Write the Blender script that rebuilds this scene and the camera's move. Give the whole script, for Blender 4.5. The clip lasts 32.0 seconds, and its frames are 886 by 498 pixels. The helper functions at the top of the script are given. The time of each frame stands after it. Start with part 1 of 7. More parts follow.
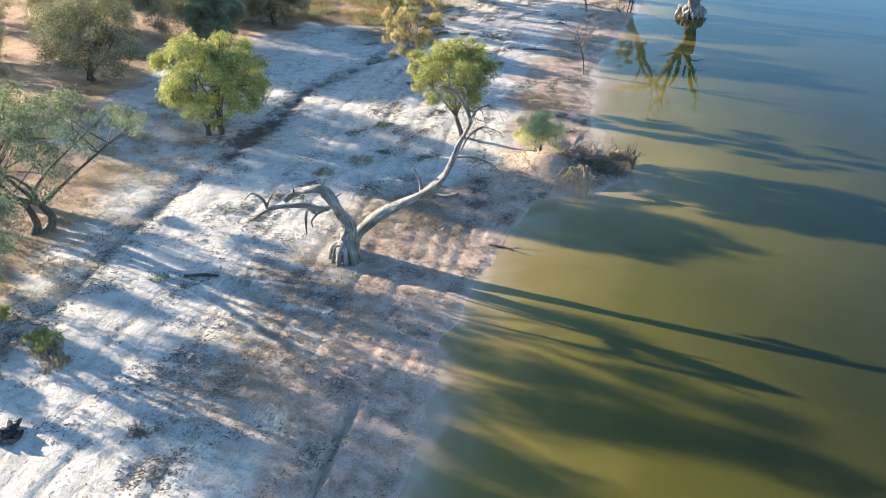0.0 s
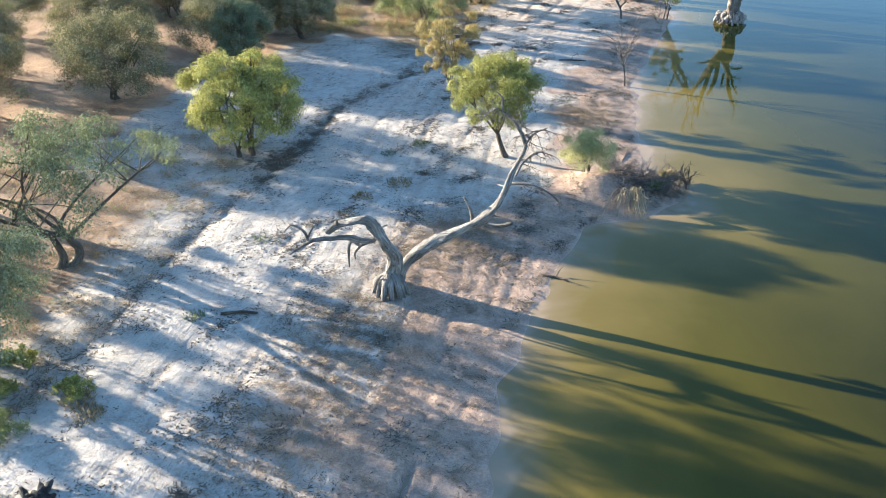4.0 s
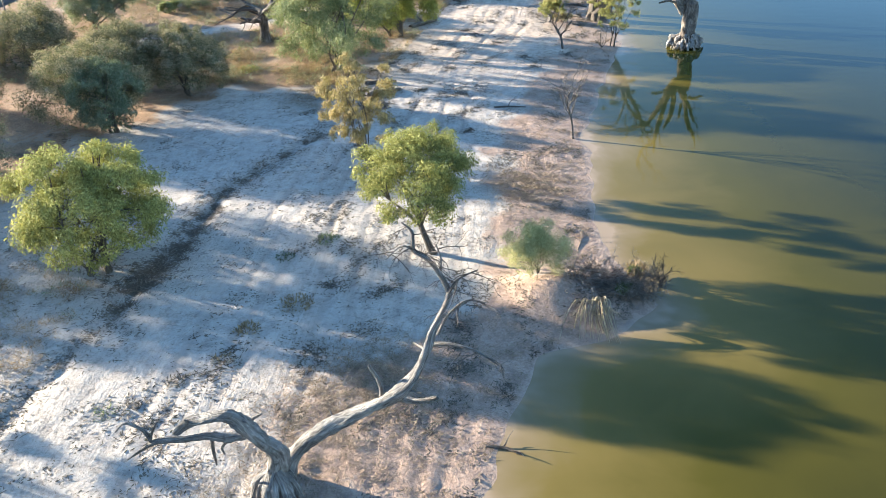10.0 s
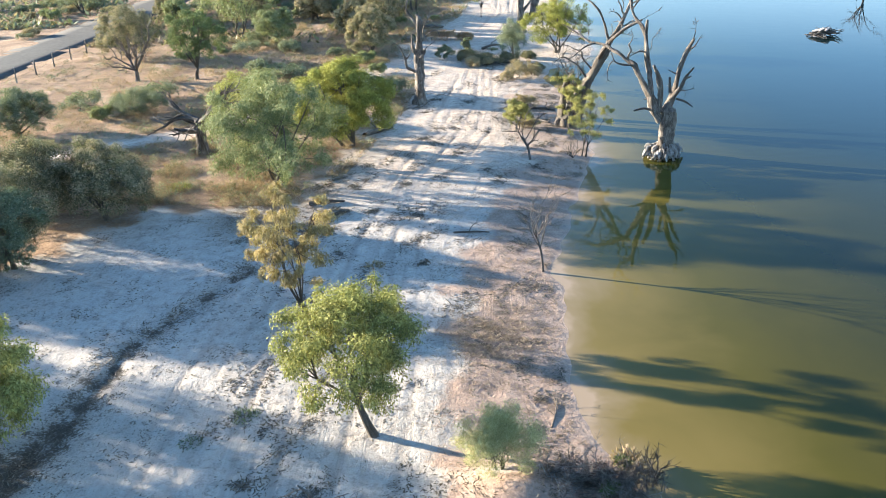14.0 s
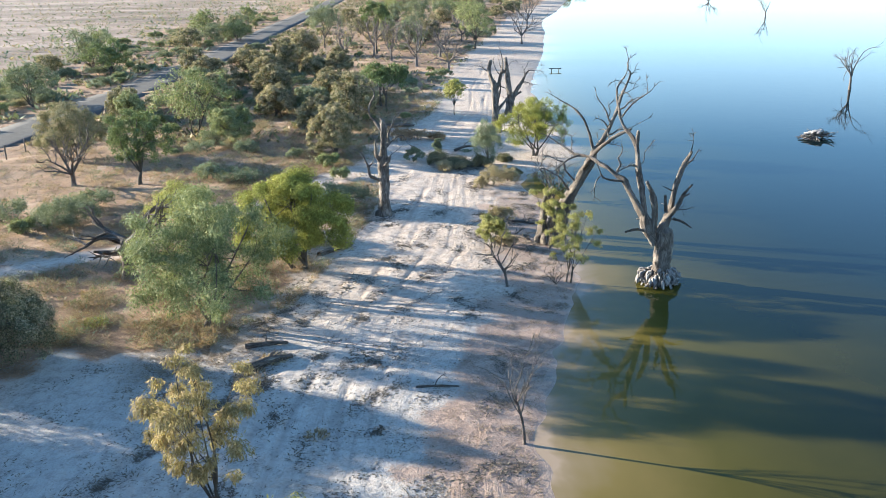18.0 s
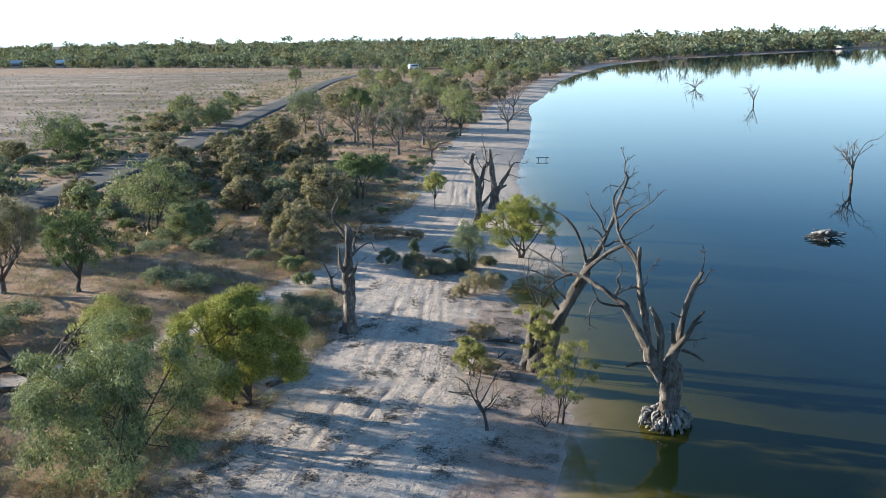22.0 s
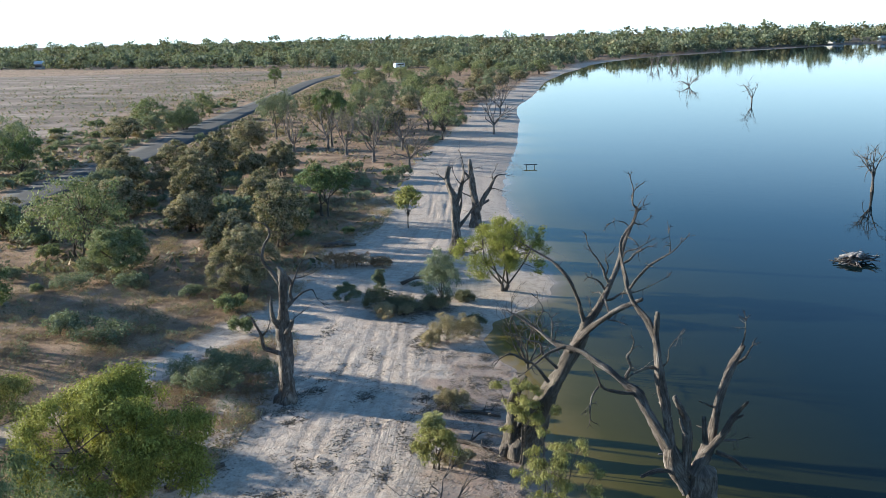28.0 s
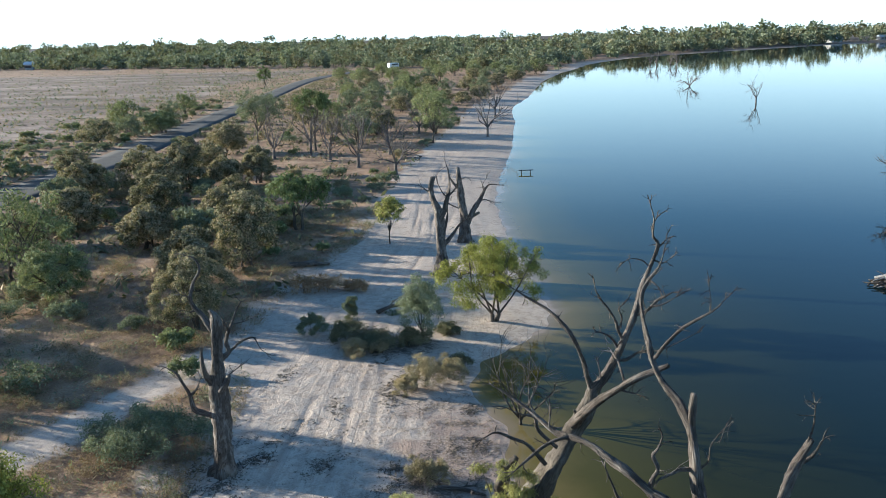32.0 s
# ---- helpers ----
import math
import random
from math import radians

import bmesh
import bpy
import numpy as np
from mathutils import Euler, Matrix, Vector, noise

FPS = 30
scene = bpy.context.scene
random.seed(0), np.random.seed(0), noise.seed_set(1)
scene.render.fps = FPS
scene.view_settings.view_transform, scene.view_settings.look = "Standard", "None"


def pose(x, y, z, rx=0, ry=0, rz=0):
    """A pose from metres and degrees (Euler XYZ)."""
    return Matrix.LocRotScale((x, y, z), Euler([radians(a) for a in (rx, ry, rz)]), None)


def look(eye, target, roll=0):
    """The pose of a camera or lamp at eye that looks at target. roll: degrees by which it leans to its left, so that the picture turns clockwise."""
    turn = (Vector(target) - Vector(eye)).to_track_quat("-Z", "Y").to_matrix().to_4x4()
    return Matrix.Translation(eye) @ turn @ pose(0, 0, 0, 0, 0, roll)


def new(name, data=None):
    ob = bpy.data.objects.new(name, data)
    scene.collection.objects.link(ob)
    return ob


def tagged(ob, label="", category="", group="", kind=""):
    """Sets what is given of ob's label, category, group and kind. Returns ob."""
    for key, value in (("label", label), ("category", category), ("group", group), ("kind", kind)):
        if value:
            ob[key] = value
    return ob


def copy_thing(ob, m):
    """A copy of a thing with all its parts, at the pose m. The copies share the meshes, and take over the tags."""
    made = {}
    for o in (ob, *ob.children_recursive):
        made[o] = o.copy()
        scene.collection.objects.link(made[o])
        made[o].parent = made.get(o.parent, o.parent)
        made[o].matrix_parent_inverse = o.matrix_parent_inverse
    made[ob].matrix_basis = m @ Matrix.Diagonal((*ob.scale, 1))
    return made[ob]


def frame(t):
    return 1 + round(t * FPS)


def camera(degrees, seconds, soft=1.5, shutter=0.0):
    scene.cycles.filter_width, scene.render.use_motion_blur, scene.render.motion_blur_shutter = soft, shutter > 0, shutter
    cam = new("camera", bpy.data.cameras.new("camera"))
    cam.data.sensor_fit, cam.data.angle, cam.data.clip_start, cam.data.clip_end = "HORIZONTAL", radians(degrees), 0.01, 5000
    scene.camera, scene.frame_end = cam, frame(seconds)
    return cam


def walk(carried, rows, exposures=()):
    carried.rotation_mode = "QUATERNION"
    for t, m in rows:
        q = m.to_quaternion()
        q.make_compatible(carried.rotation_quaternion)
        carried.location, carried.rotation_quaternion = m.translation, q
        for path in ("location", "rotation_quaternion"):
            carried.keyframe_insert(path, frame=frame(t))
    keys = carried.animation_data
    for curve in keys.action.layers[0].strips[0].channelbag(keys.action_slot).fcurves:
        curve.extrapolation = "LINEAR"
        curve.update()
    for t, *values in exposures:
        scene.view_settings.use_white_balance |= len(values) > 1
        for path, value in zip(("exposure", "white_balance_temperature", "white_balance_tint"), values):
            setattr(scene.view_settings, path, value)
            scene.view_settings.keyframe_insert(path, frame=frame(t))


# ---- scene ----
cam = camera(54.0, 32.0, soft=0.75)

# seconds, eye, target, roll
PATH = [
    (0, (-1.808, -44.551, 14.987), (-3.063, -35.940, 10.059), 0.32),
    (0.5, (-2.023, -44.632, 14.966), (-3.293, -36.020, 10.044), 0.36),
    (1, (-2.251, -44.723, 14.963), (-3.534, -36.112, 10.044), 0.36),
    (1.5, (-2.574, -44.651, 14.948), (-3.850, -36.042, 10.023), 0.37),
    (2, (-2.894, -44.430, 14.942), (-4.161, -35.817, 10.021), 0.41),
    (2.5, (-3.114, -44.099, 14.954), (-4.398, -35.488, 10.035), 0.26),
    (3, (-3.204, -43.702, 14.948), (-4.532, -35.095, 10.033), -0.10),
    (3.5, (-3.253, -43.231, 14.939), (-4.626, -34.630, 10.027), -0.40),
    (5.5, (-3.572, -40.656, 14.834), (-4.974, -32.041, 9.954), -1.08),
    (6, (-3.593, -39.904, 14.719), (-4.991, -31.275, 9.863), -1.38),
    (6.5, (-3.539, -39.232, 14.656), (-4.947, -30.588, 9.828), -1.59),
    (7, (-3.498, -38.473, 14.676), (-4.903, -29.828, 9.849), -1.68),
    (7.5, (-3.453, -37.738, 14.669), (-4.778, -29.076, 9.852), -1.87),
    (8, (-3.395, -36.985, 14.687), (-4.458, -28.290, 9.863), -2.09),
    (8.5, (-3.374, -36.270, 14.705), (-4.324, -27.560, 9.886), -2.18),
    (9, (-3.348, -35.534, 14.713), (-4.271, -26.817, 9.901), -2.27),
    (9.5, (-3.335, -34.790, 14.724), (-4.219, -26.063, 9.921), -2.30),
    (10, (-3.291, -34.047, 14.727), (-4.147, -25.378, 9.817), -2.41),
    (10.5, (-3.229, -33.329, 14.738), (-4.058, -24.867, 9.474), -2.47),
    (11, (-3.220, -32.592, 14.693), (-4.005, -24.156, 9.381), -2.40),
    (11.5, (-3.153, -31.885, 14.643), (-3.909, -23.435, 9.349), -2.55),
    (12, (-3.052, -31.171, 14.660), (-3.786, -22.686, 9.419), -2.54),
    (12.5, (-2.942, -30.439, 14.629), (-3.650, -21.793, 9.655), -2.54),
    (13, (-2.878, -29.682, 14.616), (-3.546, -20.867, 9.940), -2.38),
    (13.5, (-2.863, -28.932, 14.577), (-3.476, -19.956, 10.210), -2.22),
    (14, (-2.869, -28.192, 14.580), (-3.426, -19.093, 10.469), -2.11),
    (14.5, (-2.914, -27.347, 14.559), (-3.420, -18.202, 10.545), -2.23),
    (16.5, (-2.653, -24.251, 14.539), (-3.046, -14.923, 10.957), -1.97),
    (17, (-2.634, -23.459, 14.520), (-2.982, -14.084, 11.058), -1.80),
    (17.5, (-2.628, -22.604, 14.508), (-2.939, -13.187, 11.158), -1.54),
    (18, (-2.608, -21.728, 14.478), (-2.885, -12.269, 11.245), -1.38),
    (18.5, (-2.543, -20.921, 14.500), (-2.798, -11.426, 11.372), -1.24),
    (19, (-2.460, -20.144, 14.525), (-2.694, -10.614, 11.504), -1.14),
    (19.5, (-2.400, -19.359, 14.599), (-2.611, -9.798, 11.674), -1.01),
    (20, (-2.319, -18.619, 14.621), (-2.511, -9.025, 11.805), -0.92),
    (20.5, (-2.243, -17.854, 14.623), (-2.418, -8.229, 11.918), -0.89),
    (21, (-2.150, -17.076, 14.625), (-2.309, -7.419, 12.033), -0.91),
    (21.5, (-2.058, -16.290, 14.624), (-2.205, -6.604, 12.144), -0.92),
    (22, (-1.969, -15.538, 14.629), (-2.102, -5.823, 12.263), -0.95),
    (22.5, (-1.913, -14.790, 14.626), (-2.033, -5.077, 12.252), -0.96),
    (23, (-1.816, -14.023, 14.625), (-1.926, -4.311, 12.246), -0.98),
    (23.5, (-1.716, -13.275, 14.622), (-1.815, -3.563, 12.241), -0.99),
    (24, (-1.634, -12.544, 14.684), (-1.724, -2.835, 12.289), -0.99),
    (24.5, (-1.552, -11.851, 14.723), (-1.633, -2.143, 12.324), -1.01),
    (25, (-1.428, -11.148, 14.649), (-1.507, -1.439, 12.252), -1.15),
    (25.5, (-1.327, -10.522, 14.548), (-1.403, -0.812, 12.160), -1.28),
    (27.5, (-0.898, -7.337, 14.439), (-0.940, 2.375, 12.054), -1.33),
    (28, (-0.809, -6.548, 14.398), (-0.841, 3.164, 12.014), -1.33),
    (28.5, (-0.719, -5.759, 14.343), (-0.744, 3.953, 11.960), -1.33),
    (29, (-0.631, -4.960, 14.280), (-0.649, 4.753, 11.899), -1.32),
    (29.5, (-0.528, -4.180, 14.247), (-0.543, 5.532, 11.863), -1.29),
    (30, (-0.421, -3.353, 14.204), (-0.431, 6.359, 11.821), -1.33),
    (30.5, (-0.317, -2.529, 14.157), (-0.322, 7.183, 11.775), -1.30),
    (31, (-0.225, -1.684, 14.098), (-0.224, 8.028, 11.714), -1.27),
    (31.5, (-0.124, -0.855, 14.030), (-0.122, 8.857, 11.648), -1.32),
    (32, (0.000, 0.000, 14.000), (0.000, 9.712, 11.618), -1.43),
]
walk(cam, [(t, look(eye, target, roll)) for t, eye, target, roll in PATH],
     exposures=[(0, 2.95, 5860, 5), (6, 2.88, 5740, 5), (13, 2.92, 5780, 5), (17, 2.7, 5580, 5), (19, 2.52, 5500, 5), (21, 2.17, 5440, 4), (22, 1.9, 5380, 4), (25, 1.78, 5320, 4), (32, 1.76, 5300, 3)])

# ---- light ----
SUN_ELEVATION, SUN_HEADING = 12.3, -17.0      # degrees; heading: the way the shadows fall, from +x
world = bpy.data.worlds.new("sky")
scene.world = world
world.use_nodes = True
wn = world.node_tree.nodes
sky = wn.new("ShaderNodeTexSky")
sky.sky_type, sky.sun_disc = "NISHITA", False
sky.sun_elevation = radians(SUN_ELEVATION)
sun_from = Vector((-math.cos(radians(SUN_HEADING)), -math.sin(radians(SUN_HEADING)), 0))
sky.sun_rotation = math.atan2(sun_from.x, sun_from.y)
sky.air_density, sky.dust_density, sky.ozone_density = 1.0, 0.0, 3.0
wl = world.node_tree.links
rich = wn.new("ShaderNodeHueSaturation")
rich.inputs["Saturation"].default_value = 1.0
wl.new(sky.outputs[0], rich.inputs["Color"])
# morning haze, whitest along the horizon
where = wn.new("ShaderNodeTexCoord")
split = wn.new("ShaderNodeSeparateXYZ")
wl.new(where.outputs["Generated"], split.inputs[0])
haze = wn.new("ShaderNodeValToRGB")
haze.color_ramp.elements[0].position, haze.color_ramp.elements[0].color = 0.0, (0.7, 0.7, 0.7, 1)
haze.color_ramp.elements[1].position, haze.color_ramp.elements[1].color = 0.2, (0, 0, 0, 1)
wl.new(split.outputs[2], haze.inputs[0])
hazy = wn.new("ShaderNodeMix")
hazy.data_type = "RGBA"
hazy.inputs[7].default_value = (5.5, 6.4, 6.8, 1)
wl.new(haze.outputs[0], hazy.inputs[0])
wl.new(rich.outputs[0], hazy.inputs[6])
wl.new(hazy.outputs[2], wn["Background"].inputs[0])
wn["Background"].inputs[1].default_value = 0.074
sun = new("sun", bpy.data.lights.new("sun", "SUN"))
sun.data.energy, sun.data.angle, sun.data.color = 4.6, radians(0.6), (1.0, 0.85, 0.65)
e = radians(SUN_ELEVATION)
sun.matrix_world = look((0, 0, 50), Vector((0, 0, 50)) - (sun_from * math.cos(e) + Vector((0, 0, math.sin(e)))))


# ---- materials ----
def material(name):
    m = bpy.data.materials.new(name)
    m.use_nodes = True
    return m, m.node_tree.nodes, m.node_tree.links, m.node_tree.nodes["Principled BSDF"]


def ramp(nodes, stops):
    r = nodes.new("ShaderNodeValToRGB")
    while len(r.color_ramp.elements) < len(stops):
        r.color_ramp.elements.new(0.5)
    for el, (at, c) in zip(r.color_ramp.elements, stops):
        el.position, el.color = at, (*c, 1)
    return r


def noise_node(nodes, links, scale, detail=4, rough=0.6, source=None, distort=0.0):
    n = nodes.new("ShaderNodeTexNoise")
    n.inputs["Scale"].default_value, n.inputs["Detail"].default_value = scale, detail
    n.inputs["Roughness"].default_value, n.inputs["Distortion"].default_value = rough, distort
    if source:
        links.new(source, n.inputs["Vector"])
    return n


def mix_node(nodes, links, fac, a, b, mode="MIX"):
    n = nodes.new("ShaderNodeMix")
    n.data_type, n.blend_type = "RGBA", mode
    for value, sock in ((fac, n.inputs[0]), (a, n.inputs[6]), (b, n.inputs[7])):
        if hasattr(value, "is_linked"):
            links.new(value, sock)
        elif isinstance(value, tuple):
            sock.default_value = (*value, 1)
        else:
            sock.default_value = value
    return n.outputs[2]


def maths(nodes, links, op, a, b=0.5, clamp=False):
    n = nodes.new("ShaderNodeMath")
    n.operation, n.use_clamp = op, clamp
    for value, sock in ((a, n.inputs[0]), (b, n.inputs[1])):
        if hasattr(value, "is_linked"):
            links.new(value, sock)
        else:
            sock.default_value = value
    return n.outputs[0]


def bump(nodes, links, height, strength, distance, bsdf, under=None):
    b = nodes.new("ShaderNodeBump")
    b.inputs["Strength"].default_value, b.inputs["Distance"].default_value = strength, distance
    links.new(height, b.inputs["Height"])
    if under:
        links.new(under, b.inputs["Normal"])
    links.new(b.outputs[0], bsdf.inputs["Normal"])
    return b.outputs[0]


def leaf_material(name, dark, mid, light, through_share=0.25):
    m, nodes, links, bsdf = material(name)
    geo = nodes.new("ShaderNodeNewGeometry")
    info = nodes.new("ShaderNodeObjectInfo")
    r = ramp(nodes, [(0.0, dark), (0.5, mid), (1.0, light)])
    pos = nodes.new("ShaderNodeTexCoord")
    n = noise_node(nodes, links, 1.3, 3, 0.6, pos.outputs["Object"])
    v = maths(nodes, links, "MULTIPLY", geo.outputs["Random Per Island"], 0.5)
    v = maths(nodes, links, "ADD", v, maths(nodes, links, "MULTIPLY", n.outputs[0], 0.75))
    v = maths(nodes, links, "ADD", v, maths(nodes, links, "MULTIPLY", info.outputs["Random"], 0.15))
    v = maths(nodes, links, "SUBTRACT", maths(nodes, links, "MULTIPLY", v, 1.25), 0.33)
    links.new(v, r.inputs[0])
    links.new(r.outputs[0], bsdf.inputs["Base Color"])
    bsdf.inputs["Roughness"].default_value = 0.75
    bsdf.inputs["Specular IOR Level"].default_value = 0.12
    tr = nodes.new("ShaderNodeBsdfTranslucent")
    links.new(mix_node(nodes, links, 0.35, r.outputs[0], (0.32, 0.34, 0.05)), tr.inputs[0])
    mixer = nodes.new("ShaderNodeMixShader")
    mixer.inputs[0].default_value = through_share
    links.new(bsdf.outputs[0], mixer.inputs[1])
    links.new(tr.outputs[0], mixer.inputs[2])
    links.new(mixer.outputs[0], nodes["Material Output"].inputs[0])
    return m


def bark_material(name, dark, mid, light, scale=3.0, rough=0.85):
    """Wood or bark whose grain runs along the limb (attribute grain: round it and along it)."""
    m, nodes, links, bsdf = material(name)
    tc = nodes.new("ShaderNodeTexCoord")
    at = nodes.new("ShaderNodeAttribute")
    at.attribute_name = "grain"
    grain = noise_node(nodes, links, scale, 7, 0.7, at.outputs["Vector"], 0.8)
    crack = noise_node(nodes, links, scale * 2.2, 3, 0.55, at.outputs["Vector"], 1.2)
    patch = noise_node(nodes, links, 1.6, 3, 0.6, tc.outputs["Object"])
    v = maths(nodes, links, "ADD", maths(nodes, links, "MULTIPLY", grain.outputs[0], 0.75), maths(nodes, links, "MULTIPLY", patch.outputs[0], 0.4))
    r = ramp(nodes, [(0.42, dark), (0.57, mid), (0.72, light)])
    links.new(v, r.inputs[0])
    lines = maths(nodes, links, "MULTIPLY", maths(nodes, links, "SUBTRACT", 0.42, crack.outputs[0]), 9.0, True)
    links.new(mix_node(nodes, links, maths(nodes, links, "MULTIPLY", lines, 0.75), r.outputs[0], tuple(0.45 * c for c in dark)), bsdf.inputs["Base Color"])
    bsdf.inputs["Roughness"].default_value = rough
    bsdf.inputs["Specular IOR Level"].default_value = 0.2
    n1 = bump(nodes, links, crack.outputs[0], 0.9, 0.06, bsdf)
    bump(nodes, links, grain.outputs[0], 0.9, 0.05, bsdf, n1)
    return m


def plain_material(name, a, b, scale=4.0, rough=0.8, metal=0.0):
    m, nodes, links, bsdf = material(name)
    tc = nodes.new("ShaderNodeTexCoord")
    n = noise_node(nodes, links, scale, 5, 0.65, tc.outputs["Object"])
    r = ramp(nodes, [(0.3, a), (0.7, b)])
    links.new(n.outputs[0], r.inputs[0])
    links.new(r.outputs[0], bsdf.inputs["Base Color"])
    bsdf.inputs["Roughness"].default_value, bsdf.inputs["Metallic"].default_value = rough, metal
    bump(nodes, links, n.outputs[0], 0.3, 0.02, bsdf)
    return m


LEAF_YELLOW = leaf_material("leaf_yellow_green", (0.075, 0.08, 0.03), (0.24, 0.228, 0.068), (0.48, 0.43, 0.145), 0.25)
LEAF_GREEN = leaf_material("leaf_green", (0.035, 0.055, 0.024), (0.1, 0.13, 0.052), (0.22, 0.24, 0.1), 0.18)
LEAF_GREY = leaf_material("leaf_grey_green", (0.062, 0.074, 0.044), (0.155, 0.17, 0.102), (0.3, 0.305, 0.185), 0.18)
LEAF_FRESH = leaf_material("leaf_fresh_green", (0.06, 0.076, 0.037), (0.18, 0.196, 0.088), (0.37, 0.355, 0.165), 0.2)
LEAF_PALE = leaf_material("leaf_pale_feathery", (0.2, 0.19, 0.095), (0.4, 0.375, 0.175), (0.6, 0.55, 0.29), 0.35)
LEAF_WILLOW = leaf_material("leaf_willow", (0.1, 0.095, 0.034), (0.23, 0.21, 0.068), (0.41, 0.375, 0.13), 0.25)
LEAF_SUNNY = leaf_material("leaf_sunny_green", (0.06, 0.068, 0.018), (0.205, 0.2, 0.043), (0.43, 0.4, 0.09), 0.22)
LEAF_OLIVE = leaf_material("leaf_olive", (0.048, 0.048, 0.029), (0.125, 0.115, 0.066), (0.26, 0.23, 0.13), 0.15)
# distance haze is put into these leaves as a paler, greyer green
FAR_LEAF_HAZED = leaf_material("far_foliage_hazed", (0.055, 0.066, 0.046), (0.12, 0.135, 0.092), (0.21, 0.22, 0.145), 0.2)
LEAF_GOLD = leaf_material("leaf_gold", (0.13, 0.095, 0.042), (0.28, 0.2, 0.088), (0.45, 0.34, 0.16), 0.25)
# seed heads and dry shrubs; on bushes its gold also paints sunlit tops
SEED_BROWN = leaf_material("seed_head_brown", (0.16, 0.122, 0.07), (0.29, 0.225, 0.125), (0.45, 0.355, 0.215), 0.2)
MAT_GRASS = leaf_material("matted_dead_grass", (0.1, 0.07, 0.048), (0.22, 0.155, 0.105), (0.38, 0.285, 0.2), 0.15)
DRY_GRASS = leaf_material("dry_grass", (0.14, 0.092, 0.055), (0.29, 0.2, 0.12), (0.46, 0.345, 0.225), 0.25)
BARK = bark_material("bark_grey_brown", (0.05, 0.038, 0.028), (0.11, 0.088, 0.066), (0.2, 0.165, 0.13))
DEADWOOD = bark_material("weathered_deadwood", (0.04, 0.03, 0.023), (0.125, 0.098, 0.078), (0.29, 0.245, 0.205), 2.6)
PALEWOOD = bark_material("bleached_wood", (0.16, 0.13, 0.11), (0.33, 0.29, 0.26), (0.52, 0.48, 0.44), 2.2)
GREYWOOD = bark_material("grey_split_wood", (0.065, 0.056, 0.05), (0.2, 0.178, 0.157), (0.4, 0.365, 0.33), 2.2)
LITTER_DARK = leaf_material("dark_litter", (0.06, 0.045, 0.034), (0.12, 0.094, 0.072), (0.21, 0.17, 0.13), 0.1)
TWIG = bark_material("grey_twig", (0.08, 0.062, 0.05), (0.16, 0.13, 0.11), (0.27, 0.23, 0.2), 4.0)


# ---- plan of the shore ----
SHORE = [(-9, -300), (-6.5, -60), (-5.2, -34), (-4.8, -29.7), (-4.7, -23.1), (-4.2, -20.1), (-3.6, -17.7), (-2.6, -14.2), (-0.7, -13.2),
         (1.0, -11.4), (0.9, -10.2), (-0.5, -8.5), (-0.5, -5.0), (-0.4, -0.9), (-0.5, 2.2), (0.3, 6.3), (1.5, 11.5), (2.4, 15.2), (2.5, 18.5),
         (1.9, 22.5), (2.1, 29.4), (0.9, 33.3), (1.8, 36.0), (4.9, 40.2), (5.6, 43.0), (5.3, 46.5), (4.6, 61.5), (4.6, 73.4), (5.9, 86.2),
         (9.0, 109.3), (12.3, 143.1), (13.7, 169.5), (19.3, 194.5), (32.1, 269.8), (44.8, 317), (74.6, 414.6), (115, 485), (188, 564), (318, 690),
         (700, 900), (1400, 1150), (3000, 1400)]
LAKE = SHORE + [(3200, 1400), (3200, -300)]
GULLY = [(-18.5, -34), (-16.6, -23), (-16.4, -17), (-15.6, -13.4), (-14.9, -9.3), (-14.5, -4.2), (-12.6, 0.2), (-11.0, 3.6), (-10.2, 7.2)]
TRENCH = [(-7.0, -36), (-6.84, -30.2), (-6.79, -28.9), (-6.7, -27.4)]
SCRUB_EDGE = [(-30, -60), (-24, -12), (-21, 0), (-17.5, 6), (-13, 8), (-10.6, 12), (-9.6, 18), (-8.6, 24), (-8.2, 32), (-10, 38), (-9, 46), (-6.2, 58), (-4.6, 75),
              (-3.6, 90), (-0.8, 110), (4.0, 143), (6.5, 170), (13, 197), (26, 270), (40, 320), (70, 418), (112, 492), (185, 572), (315, 700), (3000, 1420)]
ROAD = [(-46, -60), (-42.5, 20), (-40.2, 55), (-39.4, 75), (-38.6, 105), (-40, 147), (-41.2, 208), (-43, 290), (-36, 345), (-20, 380), (60, 470), (140, 560)]


def distances(x, y, line):
    best = np.full(x.shape, 1e9)
    for (ax, ay), (bx, by) in zip(line, line[1:]):
        dx, dy = bx - ax, by - ay
        s = np.clip(((x - ax) * dx + (y - ay) * dy) / (dx * dx + dy * dy), 0, 1)
        best = np.minimum(best, np.hypot(x - ax - s * dx, y - ay - s * dy))
    return best


def inside(x, y, polygon):
    odd = np.zeros(x.shape, bool)
    for (ax, ay), (bx, by) in zip(polygon, polygon[1:] + polygon[:1]):
        if ay != by:
            odd ^= ((ay > y) != (by > y)) & (x < (bx - ax) * (y - ay) / (by - ay) + ax)
    return odd


def from_shore(x, y):
    """Metres inland; negative over the lake."""
    d = distances(x, y, SHORE)
    d = d + 0.0
    return np.where(inside(x, y, LAKE), -d, d)


